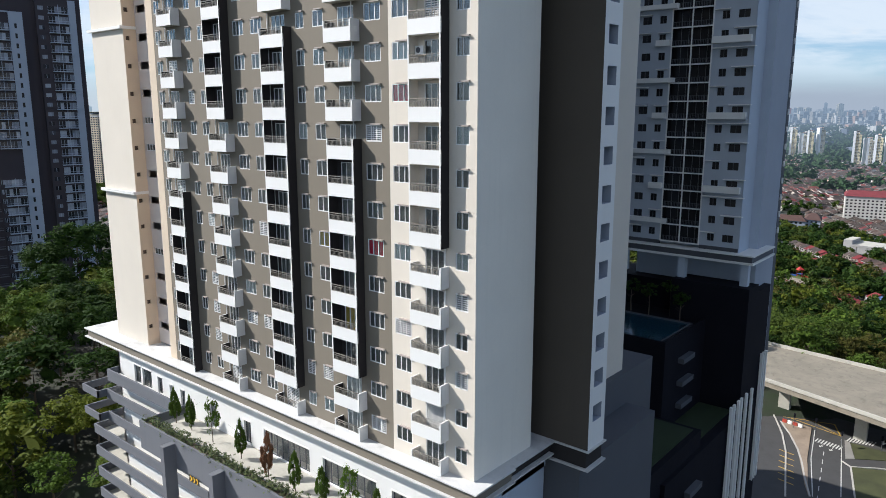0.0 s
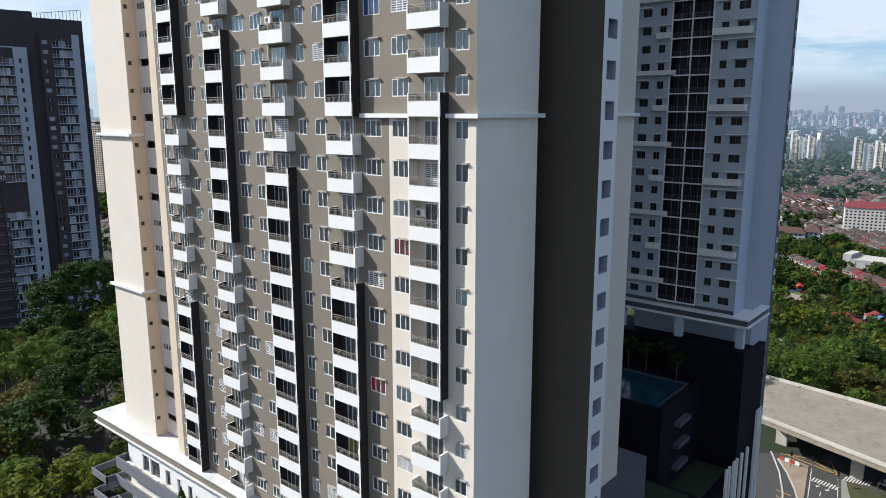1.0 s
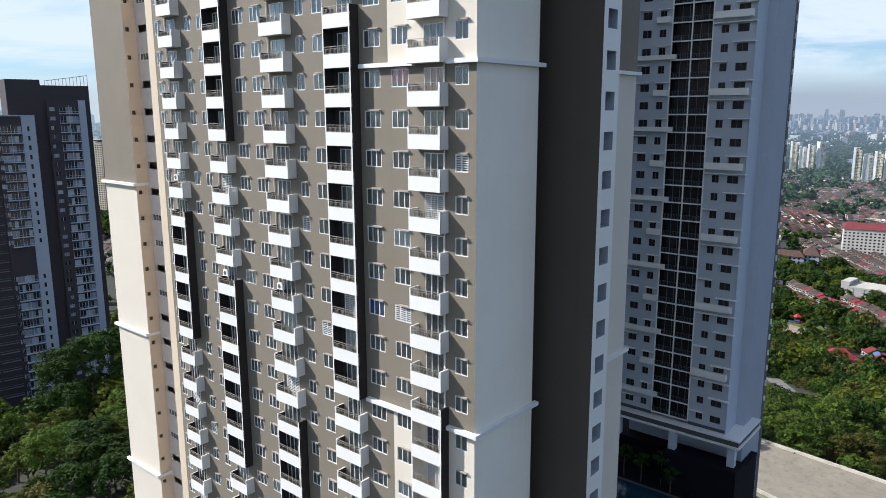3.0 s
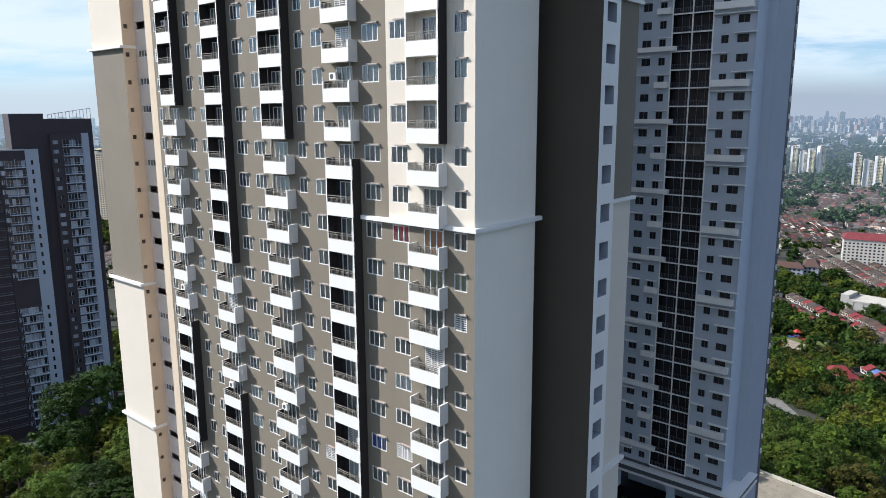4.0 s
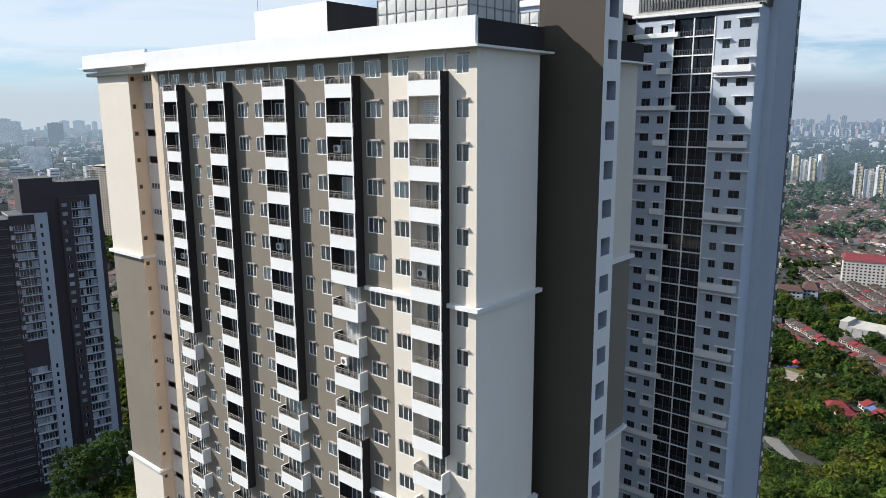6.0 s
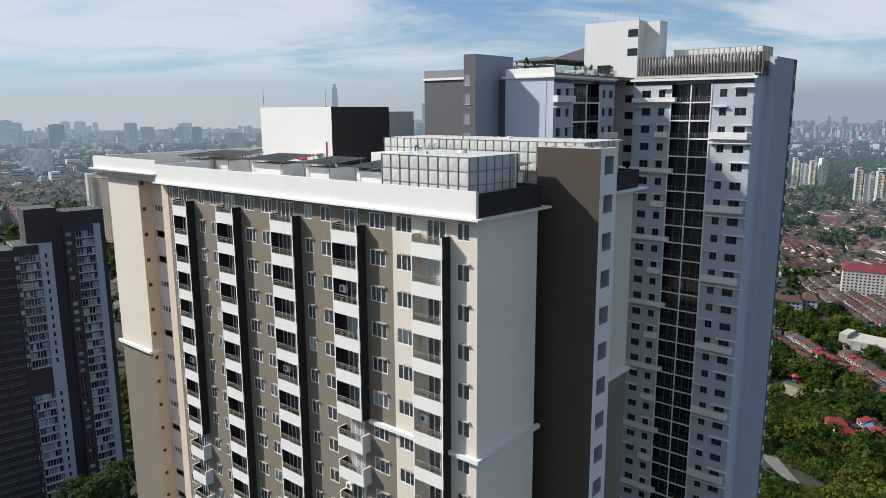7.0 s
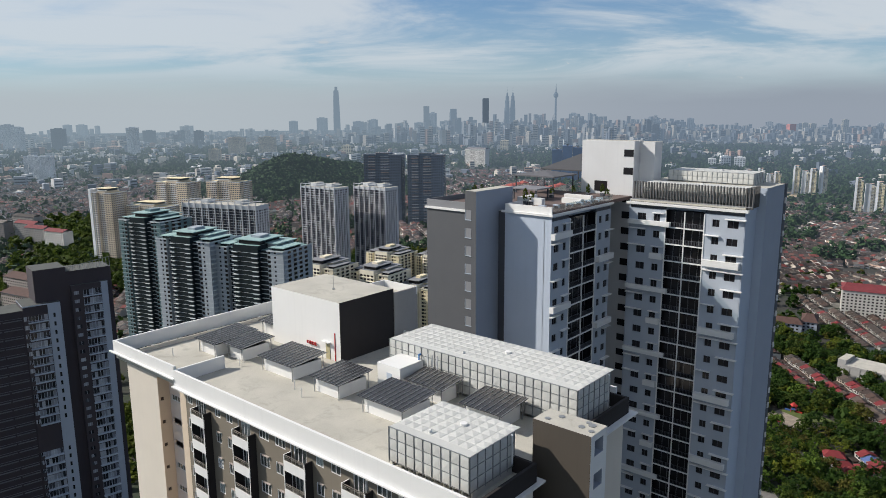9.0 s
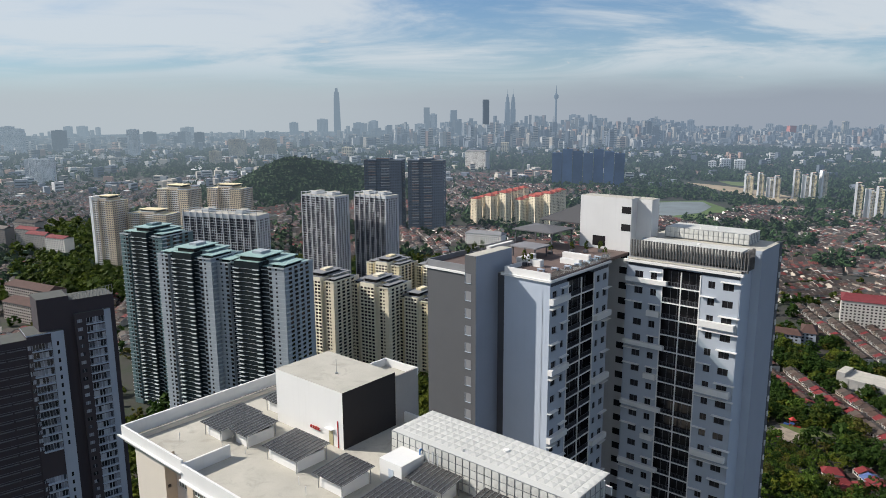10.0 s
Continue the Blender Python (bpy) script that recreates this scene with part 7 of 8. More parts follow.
housing("dark_pair_tower", "dark blue grey housing tower with pale ends", -968, 1085, 72, 34, 135, 30, FARMID, FARCITY, FARWIN, FARMID, ledge_out=0.6, crown=False)
for x, y, w, top in ((-494, 417, 42, 86), (-458, 448, 44, 80), (-425, 470, 36, 68), (-545, 552, 44, 70), (-505, 585, 40, 66)):
    striped("cream_tower", "cream housing tower with stacked ledges and a stepped grey top", x, y, w, 36, top, 8, OCHRE if x % 2 else BUFF, CREAMSLAB, CREAMSLAB, GREY, GREY, paned=True)
for i in range(22):
    a, b = i % 6, i // 6
    x, y = -925 + 27 * a - 8 * b, 1195 + 15 * a + 34 * b
    h = 54 + 7 * ((i * 7) % 3)
    t = thing("red_roofed_block", "cream housing block with a dark red hipped roof", "building", shift(x, y, PLAIN, -8), "red roofed blocks")
    put("body", Shape().box(-9, 9, -9, 9, 0, h).mesh("body", FARCREAM), t)
    q = Shape()
    e = [(-10, -10, h), (10, -10, h), (10, 10, h), (-10, 10, h)]
    for j in range(4):
        q.face([e[j], e[(j + 1) % 4], (0, 0, h + 5)])
    put("roof", q.mesh("roof", REDHIP), t)
    q = Shape()
    for k in range(int(h / 3.2)):
        for j in range(4):
            q.box(-8 + 4.4 * j, -6.6 + 4.4 * j, -9.1, -8.9, 2 + 3.2 * k, 3.4 + 3.2 * k, 0, skip="k")
            q.box(8.9, 9.1, -8 + 4.4 * j, -6.6 + 4.4 * j, 2 + 3.2 * k, 3.4 + 3.2 * k, 0, skip="l")
    put("window_array", q.mesh("window_array", DUSK), t, None, "", kind="stuff")
t = thing("netted_building", "long building shell wrapped in blue netting", "building", shift(-1110, 2007, PLAIN, 28))
for i in range(7):
    h = 104 + 6 * ((i * 5) % 3)
    put("bay", Shape().box(-112 + 32 * i, -82 + 32 * i, -14 - 4 * (i % 2), 14, 0, h).mesh("bay", NETTING), t)
    put("crane_core", Shape().box(-100 + 32 * i, -94 + 32 * i, -8, 4, h, h + 5).mesh("crane_core", GREY), t)
for x, y, w, top in ((-577, 2040, 60, 57), (-487, 2077, 80, 66), (-287, 1797, 80, 66), (-640, 2075, 30, 48)):
    n = max(1, round(w / 22))
    for j in range(n):
        u = w * ((j + 0.5) / n - 0.5)
        housing("yellow_block", "slim pale yellow housing tower in a cluster", x + u, y + 0.18 * u + 14 * (j % 2), w / n * 0.74, 20, top - 7 * ((j * 2) % 3), 10 + 22 * (j % 2), FARCREAM if j % 2 else FAROCHRE, FARWHITE, FARWIN, FARPINK, crown=True, blade=FARWHITE)
for x, y, w, d, h, m, rm, label in ((-122, 900, 86, 40, 30, PLASTERWHITE, MAROON, "cream institutional block with a red roof"), (-190, 762, 34, 14, 14, MID, BROWNROOF, "pale block with a brown pitched roof"),
                           (-172, 790, 14, 34, 14, MID, BROWNROOF, "pale block with a brown pitched roof"), (-766, 1018, 70, 26, 20, WHITE, GREY, "white low block with a grey roof"), (-895, 298, 60, 24, 22, HOOD, BROWNROOF, "brown low block with a rusty roof"), (-960, 330, 90, 24, 24, HOOD, BROWNROOF, "brown low block with a rusty roof"), (-1768, 2288, 90, 40, 74, WHITE, GREY, "white banded office block")):
    t = thing("low_block", label, "building", shift(x, y, PLAIN, 12))
    put("body", Shape().box(-w / 2, w / 2, -d / 2, d / 2, 0, h).mesh("body", m), t)
    q = Shape()
    z = h + 5
    q.face([(-w / 2 - 1, -d / 2 - 1, h), (w / 2 + 1, -d / 2 - 1, h), (w / 2 - 4, 0, z), (-w / 2 + 4, 0, z)])
    q.face([(w / 2 + 1, d / 2 + 1, h), (-w / 2 - 1, d / 2 + 1, h), (-w / 2 + 4, 0, z), (w / 2 - 4, 0, z)])
    q.face([(w / 2 + 1, -d / 2 - 1, h), (w / 2 + 1, d / 2 + 1, h), (w / 2 - 4, 0, z)])
    q.face([(-w / 2 - 1, d / 2 + 1, h), (-w / 2 - 1, -d / 2 - 1, h), (-w / 2 + 4, 0, z)])
    put("roof", q.mesh("roof", rm), t)
    q = Shape()
    for k in range(int(h / 3.4)):
        for j in range(int(w / 4)):
            xx = -w / 2 + 1 + 4 * j
            q.box(xx, xx + 2, -d / 2 - 0.08, -d / 2 + 0.05, 1.2 + 3.4 * k, 2.8 + 3.4 * k)
    put("window_array", q.mesh("window_array", DUSK), t, None, "", kind="stuff")

# ---- terrace rows of the near quarter, house by house ----
r = random.Random(44)
BROWNTILE = [finish("brown_tiles_" + n, q, 0.85, 0.25, 0.8) for n, q in (("dark", (0.036, 0.023, 0.018)), ("warm", (0.058, 0.034, 0.025)), ("grey", (0.044, 0.034, 0.028)), ("faded", (0.078, 0.058, 0.046)))]
REDTILE = finish("red_tiles", (0.15, 0.016, 0.018), 0.8, 0.2, 0.8)
BLUETILE = finish("blue_tiles", (0.07, 0.11, 0.25), 0.8, 0.2, 0.8)
PLASTER = [finish("house_plaster_" + n, q, 0.9, 0.1, streak=0.15) for n, q in (("white", (0.46, 0.45, 0.42)), ("cream", (0.34, 0.30, 0.25)), ("grey", (0.23, 0.22, 0.20)))]


def gable(L, D, h, rise, e=0.5):
    s = Shape()
    for y, w in ((-D / 2 - e, 1), (D / 2 + e, -1)):
        a, b = [(0.1, y, h - 0.2), (L - 0.1, y, h - 0.2), (L - 0.1, 0, h + rise), (0.1, 0, h + rise)], [(0.1, y, h - 0.45), (L - 0.1, y, h - 0.45), (L - 0.1, 0, h + rise - 0.25), (0.1, 0, h + rise - 0.25)]
        s.face(a if w > 0 else a[::-1])
        s.face(b[::-1] if w > 0 else b)
        s.face([b[0], b[1], a[1], a[0]])
    return s


UNITL, UNITD = 6.6, 11.0
ROOFS = [gable(UNITL, UNITD, 6.4, 2.3).mesh("roof", m) for m in BROWNTILE + [REDTILE, BLUETILE]]
BODIES, PORCHES = [], []
for m in PLASTER:
    s = Shape()
    s.box(0.0, UNITL, -UNITD / 2, UNITD / 2, 0, 6.2)
    s.face([(0, -UNITD / 2, 6.2), (0, UNITD / 2, 6.2), (0, 0, 8.75)])
    s.box(-0.12, 0.12, -UNITD / 2 - 0.6, UNITD / 2 + 0.6, 0, 6.9)
    for i in range(2):
        s.box(0.9 + 2.9 * i, 2.9 + 2.9 * i, -UNITD / 2 - 0.06, -UNITD / 2 + 0.05, 3.9, 5.3, 1)
    BODIES.append(s.mesh("house", [m, DUSK]))
    s = Shape()
    s.box(0.1, UNITL - 0.1, -UNITD / 2 - 5.0, -UNITD / 2, 2.9, 3.15)
    s.box(0.1, 0.4, -UNITD / 2 - 5.0, -UNITD / 2 - 4.7, 0, 2.9)
    s.box(0.1, UNITL - 0.1, -UNITD / 2 - 6.6, -UNITD / 2 - 6.4, 0, 1.4)
    PORCHES.append(s.mesh("porch", BROWNTILE[len(PORCHES)]))
s = Shape()
s.face([(0.1, UNITD / 2, 3.4), (0.1, UNITD / 2 + 4.2, 2.5), (UNITL - 0.1, UNITD / 2 + 4.2, 2.5), (UNITL - 0.1, UNITD / 2, 3.4)])
s.box(0.2, UNITL - 0.2, UNITD / 2, UNITD / 2 + 4.0, 0, 2.4)
LEANTO = [s.mesh("lean_to", m) for m in (BROWNTILE[1], BROWNTILE[2], BROWNTILE[3], BROWNTILE[0])]
for xa, ya, xb, yb, red in TERRACES:
    length = math.hypot(xb - xa, yb - ya)
    turn = math.degrees(math.atan2(yb - ya, xb - xa))
    t = thing("terrace_row", "row of two storey terrace houses with red tiled roofs" if red > 5 else "row of two storey terrace houses with mostly brown tiled roofs", "houses", shift(xa, ya, PLAIN, turn), group="terrace rows")
    for i in range(int(length / UNITL)):
        px, py = xa + (xb - xa) * UNITL * (i + 0.5) / length, ya + (yb - ya) * UNITL * (i + 0.5) / length
        if abs(px + 122) < 50 and abs(py - 900) < 30 or abs(px - HALL[0]) < 24 and abs(py - HALL[1]) < 24:
            continue
        k = r.choice((0, 0, 0, 1, 2))
        u = put("house", BODIES[k], t, shift(UNITL * i, r.choice((0, 0, 0.4, 0.9)), r.choice((0, 0, -0.5, -0.9))))
        put("roof", ROOFS[5] if red > 5 and i == 1 else (ROOFS[4] if r.random() < red / 10 else r.choice(ROOFS[:4])), u)
        put("porch", PORCHES[r.choice((0, 1, 2))], u)
        if r.random() < 0.8:
            put("lean_to", r.choice(LEANTO), u)
for x, y, w, turn in ((-86, 497, 12, 20), (-78, 484, 11, 35), (-70, 478, 13, 10), (-66, 488, 10, 30), (-64, 474, 12, -15), (-190, 668, 13, 30), (-196, 742, 12, 10)):
    t = thing("bungalow", "small house with a red hipped roof among trees", "house", shift(x, y, land(x, y), turn), group="red roofed bungalows")
    put("wall", Shape().box(-w / 2, w / 2, -4.5, 4.5, 0, 3.6).mesh("wall", PLASTER[0]), t)
    q = Shape()
    a, b, h = w / 2 + 0.8, 5.3, 3.5
    q.face([(-a, -b, h), (a, -b, h), (a - 4, 0, h + 3), (-a + 4, 0, h + 3)])
    q.face([(a, b, h), (-a, b, h), (-a + 4, 0, h + 3), (a - 4, 0, h + 3)])
    q.face([(a, -b, h), (a, b, h), (a - 4, 0, h + 3)])
    q.face([(-a, b, h), (-a, -b, h), (-a + 4, 0, h + 3)])
    put("roof", q.mesh("roof", REDTILE), t)
HALLGREY = finish("hall_grey_render", (0.30, 0.295, 0.285), 0.85, 0.10, streak=0.25)
t = thing("hall", "large pale grey windowless hall with a flat roof", "building", shift(HALL[0], HALL[1], PLAIN, -8))
put("wall", Shape().box(-12, 30, -22, 8, 0, 10.5, {"": 0, "t": 1}).mesh("wall", [HALLGREY, CONCRETE]), t)
put("parapet", Shape().box(-12.3, 30, -22.3, -22, 9.8, 11.2).box(-12.3, -12, -22, 8, 9.8, 11.2).mesh("parapet", HALLGREY), t)
put("stair_tower", Shape().box(-19, -12.3, -18, 2, 0, 14, {"": 0, "t": 1}).mesh("stair_tower", [HALLGREY, CONCRETE]), t)
for x in (-8, 0, 8, 16, 24):
    put("pilaster", Shape().box(x - 0.4, x + 0.4, -22.5, -22, 0, 9.8).mesh("pilaster", HALLGREY), t)

# ---- towers that stand out in the far haze ----
for x, y, w, top, wall, label in ((-3960, 1290, 60, 165, FARWHITE, "pale"), (-3880, 1297, 60, 172, FARWHITE, "pale"), (-3780, 1305, 60, 160, FARWHITE, "pale"), (-2590, 930, 60, 84, FARWHITE, "white"), (-2535, 948, 60, 84, FARWHITE, "white"),
                                (-3720, 1466, 80, 150, FARMID, "dark grey"), (-3250, 1605, 60, 158, FARWHITE, "unfinished white"), (-3808, 1975, 80, 126, FARMID, "grey"), (-3646, 2090, 75, 126, FARCITY, "grey"), (-3443, 2058, 55, 128, FARMID, "dark"),
                                (-2845, 1890, 95, 110, FARBUFF, "buff"), (-2780, 2010, 95, 110, FARBUFF, "buff"), (-2676, 1668, 56, 72, FARBUFF, "buff")):
    housing("far_tower", label + " high housing block in the haze", x, y, w * 0.8, 28, top * 0.95, 35, wall, wall, FARMID if wall is not FARMID else FARWIN, FARCITY, crown=False, group="far housing blocks")
s = Shape()
line(s, [(-3260, 1800), (-3190, 1782), (-2990, 1735), (-2880, 1677), (-2793, 1690), (-2700, 1620), (-2525, 1481)], 34, PLAIN + 16)
put("highway", s.mesh("highway", FARWHITE), None, None, "pale winding highway in the distance", category="road", kind="structure")
for x, y, w in ((-1420, 440, 60), (-1360, 470, 54), (-1290, 460, 50), (-1225, 466, 46), (-1450, 500, 60)):
    t = thing("red_roofed_slab", "cream housing slab with a red tiled roof", "building", shift(x, y, PLAIN, 15), "red roofed slabs")
    put("body", Shape().box(-w / 2, w / 2, -9, 9, 0, 38).mesh("body", FARWALL), t)
    put("roof", gable(w, 18, 38, 4).mesh("roof", FARROOF if w > 55 else MAROON), t, shift(-w / 2, 0, 0))
    q = Shape()
    for k in range(11):
        for j in range(int(w / 4)):
            q.box(-w / 2 + 1 + 4 * j, -w / 2 + 3 + 4 * j, -9.1, -8.9, 2 + 3.3 * k, 3.6 + 3.3 * k, 0, skip="k")
    put("window_array", q.mesh("window_array", FARWIN), t, None, "", kind="stuff")

# ---- rows of terrace houses, joined ----
r = random.Random(33)
ROWS_NEAR, ROWS_FAR, WALLS_NEAR, WALLS_FAR = Shape(), Shape(), Shape(), Shape()
TOWERS = [(o.matrix_basis.translation.x, o.matrix_basis.translation.y) for o in scene.objects if o.parent is None and o.name.split(".")[0].endswith(("tower", "block", "building"))]


def house(cx, cy, c, s_, L, D, h, rise, roof, wall, street):
    """One unit: walls, a gable roof, a car porch and a garden wall on its street side, long along (c, s_)."""
    def P(u, v_, z):
        return (cx + u * c - v_ * s_, cy + u * s_ + v_ * c, PLAIN + z)
    a, b = L / 2, D / 2
    wall.face([P(-a, -b, 0), P(a, -b, 0), P(a, -b, h), P(-a, -b, h)])
    wall.face([P(a, b, 0), P(-a, b, 0), P(-a, b, h), P(a, b, h)])
    wall.face([P(a, -b, 0), P(a, b, 0), P(a, b, h), P(a, 0, h + rise), P(a, -b, h)])
    wall.face([P(-a, b, 0), P(-a, -b, 0), P(-a, -b, h), P(-a, 0, h + rise), P(-a, b, h)])
    e = 0.8
    n = len(roof.v)
    roof.v += [P(-a, -b - e, h - 0.3), P(a, -b - e, h - 0.3), P(a, 0, h + rise), P(-a, 0, h + rise), P(a, b + e, h - 0.3), P(-a, b + e, h - 0.3)]
    roof.f += [(n, n + 1, n + 2, n + 3), (n + 2, n + 4, n + 5, n + 3)]
    roof.m += [0, 0]
    y0, y1 = street * b, street * (b + r.uniform(3.6, 5.4))
    z1, z2 = r.uniform(2.8, 3.6), r.uniform(0.2, 0.9)
    top = [P(-a + 0.2, y0, z1 + z2), P(a - 0.2, y0, z1 + z2), P(a - 0.2, y1, z1), P(-a + 0.2, y1, z1)]
    (roof if r.random() < 0.8 else wall).face(top if street > 0 else top[::-1])
    wall.face([P(-a + 0.2, y1, z1 - 0.5), P(a - 0.2, y1, z1 - 0.5), P(a - 0.2, y1, z1), P(-a + 0.2, y1, z1)])
    y2 = street * (b + 6.0)
    if r.random() < 0.5:
        wall.face([P(-a, y2, 0), P(a, y2, 0), P(a, y2, 1.4), P(-a, y2, 1.4)])


def clearing(x, y):
    """Pond, meadow, bare field."""
    return ((x + 690) / 135) ** 2 + ((y - 1680) / 185) ** 2 < 1 or abs((x + 700) * 0.55 + (y - 2150) * 0.83) < 80 and -920 < x < -480 or (x + 750) ** 2 + (y - 2350) ** 2 < 95 ** 2


def green(x, y):
    return noise.noise((x * 0.0035, y * 0.0035, 7.0)) + 0.5 * noise.noise((x * 0.011, y * 0.011, 2.0))


def in_view(x, y):
    d = math.hypot(x, y)
    a = math.degrees(math.atan2(-x, y))
    return d, 4.0 < a < 76.0


cell = 190
for gx in range(-15, 3):
    for gy in range(0, 16):
        ang = radians(r.choice((-38, -38, -38, 52, -20, 20)))
        c, s_ = math.cos(ang), math.sin(ang)
        ox, oy = gx * cell + cell / 2, gy * cell + cell / 2
        roof_h = r.uniform(1.6, 2.6)
        for row in range(-6, 6):
            L = 6.8
            off = (row // 2) * 36.0 + (14.2 if row % 2 else 0.0) + 9.0
            for u in range(-13, 14):
                if u % 13 == 6:
                    continue
                cx, cy = ox + u * L * c - off * s_, oy + u * L * s_ + off * c
                if abs(cx - ox) > cell / 2 or abs(cy - oy) > cell / 2:
                    continue
                d, ok = in_view(cx, cy)
                a = math.degrees(math.atan2(-cx, cy))
                near = (965 if a < 17.5 else 615) if a < 26 else 760
                if not ok or d < near or d > (1900 if a < 27 else 2700) or clearing(cx, cy) or green(cx, cy) > 0.22 or land(cx, cy) > PLAIN + 4:
                    continue
                if any(abs(cx - p) < 45 and abs(cy - q) < 45 for p, q in TOWERS):
                    continue
                far = d > 1150
                house(cx, cy, c, s_, L, r.uniform(9.5, 12.5), r.uniform(6.0, 7.5), roof_h * r.uniform(0.85, 1.15), ROWS_FAR if far else ROWS_NEAR, WALLS_FAR if far else WALLS_NEAR, 1 if row % 2 else -1)
put("terrace_roofs", ROWS_NEAR.mesh("terrace_roofs", TILE), None, None, "rows of brown and red tiled terrace house roofs", category="houses", kind="stuff")
put("terrace_walls", WALLS_NEAR.mesh("terrace_walls", HOUSE), None, None, "pale walls of terrace houses", category="houses", kind="stuff")
put("far_terrace_roofs", ROWS_FAR.mesh("far_terrace_roofs", FARROOF), None, None, "hazy rows of tiled roofs in the distance", category="houses", kind="stuff")
put("far_terrace_walls", WALLS_FAR.mesh("far_terrace_walls", FARWALL), None, None, "hazy pale walls of distant houses", category="houses", kind="stuff")

# trees between the houses and over the wooded hill
near_t, far_t = [], []
for n in range(40000):
    d = math.sqrt(r.uniform(560 ** 2, 3900 ** 2))
    x, y = polar(d, r.uniform(5, 75))
    hill = (x > -340 and d < 1000 and r.random() < 0.6) or land(x, y) > PLAIN + 3 and d > 900 or (690 < d < 765 and x > -200) or (abs(x + 205) < 60 and 730 < y < 880) or (1080 < d < 1400 and x < -1000) or (d > 1880 and x > -0.62 * y and d < 3300)
    if not hill and green(x, y) < 0.14 and r.random() > 0.15:
        continue
    if clearing(x, y):
        continue
    if near_row(x, y, 9.0):
        continue
    (far_t if d > 1150 else near_t).append((x, y, r.uniform(4, 7.5) * (1.0 if d < 1150 else 1.35)))
for i, (leaf_mat, tone) in enumerate(((LEAF_DARK, "dark green"), (LEAF, "green"), (LEAF_DARK, "deep green"), (LEAF_OLIVE, "olive"))):
    wood("suburb_trees", near_t[i::4], ROUGH, leaf_mat, tone + " trees between the terrace houses")
belt = []
for n in range(3000):
    x, y = polar(r.uniform(585, 800), r.uniform(7, 19))
    if not near_row(x, y, 10.0) and len(belt) < 330:
        belt.append((x, y, r.uniform(4.5, 8.5)))
for i, leaf_mat in enumerate((LEAF_DARK, LEAF, LEAF_DARK)):
    wood("street_trees", belt[i::3], MIDDLE, leaf_mat, NAMES[leaf_mat] + " street trees between the terrace rows")
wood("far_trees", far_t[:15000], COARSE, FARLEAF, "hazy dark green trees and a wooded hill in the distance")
hill_t = []
for n in range(6000):
    x, y = r.gauss(-1650, 140), r.gauss(1330, 130)
    if land(x, y) > PLAIN + 6:
        hill_t.append((x, y, r.uniform(7, 12)))
park_t = []
for n in range(700):
    f = r.random()
    x, y = -960 - 560 * f + r.gauss(0, 45), 400 + 230 * f + r.gauss(0, 45)
    park_t.append((x, y, r.uniform(7, 13)))
wood("park_woods", park_t, ROUGH, LEAF, "tall green trees in a park between the housing towers")
wood("hill_woods", hill_t, COARSE, FARLEAF, "dark green wooded hill")
s = Shape()
s.prism([(-775, 1740), (-735, 1800), (-680, 1839), (-628, 1760), (-610, 1640), (-640, 1560), (-672, 1540), (-715, 1610)], PLAIN + 0.5, PLAIN + 0.8)
put("lake", s.mesh("lake", distant("lake_water", [(0.16, 0.19, 0.20), (0.17, 0.20, 0.21)])), None, None, "pale grey pond among trees", category="water", kind="structure")
s = Shape()
s.prism([(-800, 1750), (-690, 1868), (-560, 1720), (-520, 1600), (-640, 1480), (-735, 1590)], PLAIN + 0.2, PLAIN + 0.45)
put("pond_bank", s.mesh("pond_bank", distant("pond_bank_grass", [(0.085, 0.14, 0.030), (0.08, 0.13, 0.030)])), None, None, "bright grass bank round the pond", category="grass", kind="structure")
s = Shape()
s.prism([(-905, 2300), (-760, 2262), (-640, 2195), (-490, 2060), (-505, 1930), (-680, 2070), (-800, 2190)], PLAIN + 0.2, PLAIN + 0.45)
put("bare_field", s.mesh("bare_field", distant("bare_earth", [(0.36, 0.29, 0.20), (0.34, 0.27, 0.18)])), None, None, "pale bare earth clearing beyond the pond", category="field", kind="structure")
s = Shape()
s.prism([(-860, 2420), (-700, 2400), (-640, 2290), (-760, 2300)], PLAIN + 0.2, PLAIN + 0.5)
put("meadow", s.mesh("meadow", distant("meadow_grass", [(0.11, 0.15, 0.045), (0.10, 0.14, 0.045)])), None, None, "yellow green meadow in the distance", category="field", kind="structure")

# ---- the far city ----
far, farwin = Shape(), Shape()


def far_block(d, a, w, dep, h, turn):
    x, y = polar(d, a)
    c, s_ = math.cos(turn), math.sin(turn)
    def P(u, v_):
        return (x + u * c - v_ * s_, y + u * s_ + v_ * c)
    foot = PLAIN + rise(d)
    far.prism([P(-w / 2, -dep / 2), P(w / 2, -dep / 2), P(w / 2, dep / 2), P(-w / 2, dep / 2)], foot - 2.0, foot + h)
    if h > 26:
        n = int(h / 9)
        for k in range(n):
            z = foot + 4 + 9 * k
            e = 0.4
            pts = [P(-w / 2 - e, -dep / 2 - e), P(w / 2 + e, -dep / 2 - e), P(w / 2 + e, dep / 2 + e), P(-w / 2 - e, dep / 2 + e)]
            for i in (0, 1):
                p, q = pts[i], pts[i + 1]
                m = ((q[0] - p[0]) * 0.08, (q[1] - p[1]) * 0.08)
                farwin.face([(p[0] + m[0], p[1] + m[1], z), (q[0] - m[0], q[1] - m[1], z), (q[0] - m[0], q[1] - m[1], z + 4), (p[0] + m[0], p[1] + m[1], z + 4)])


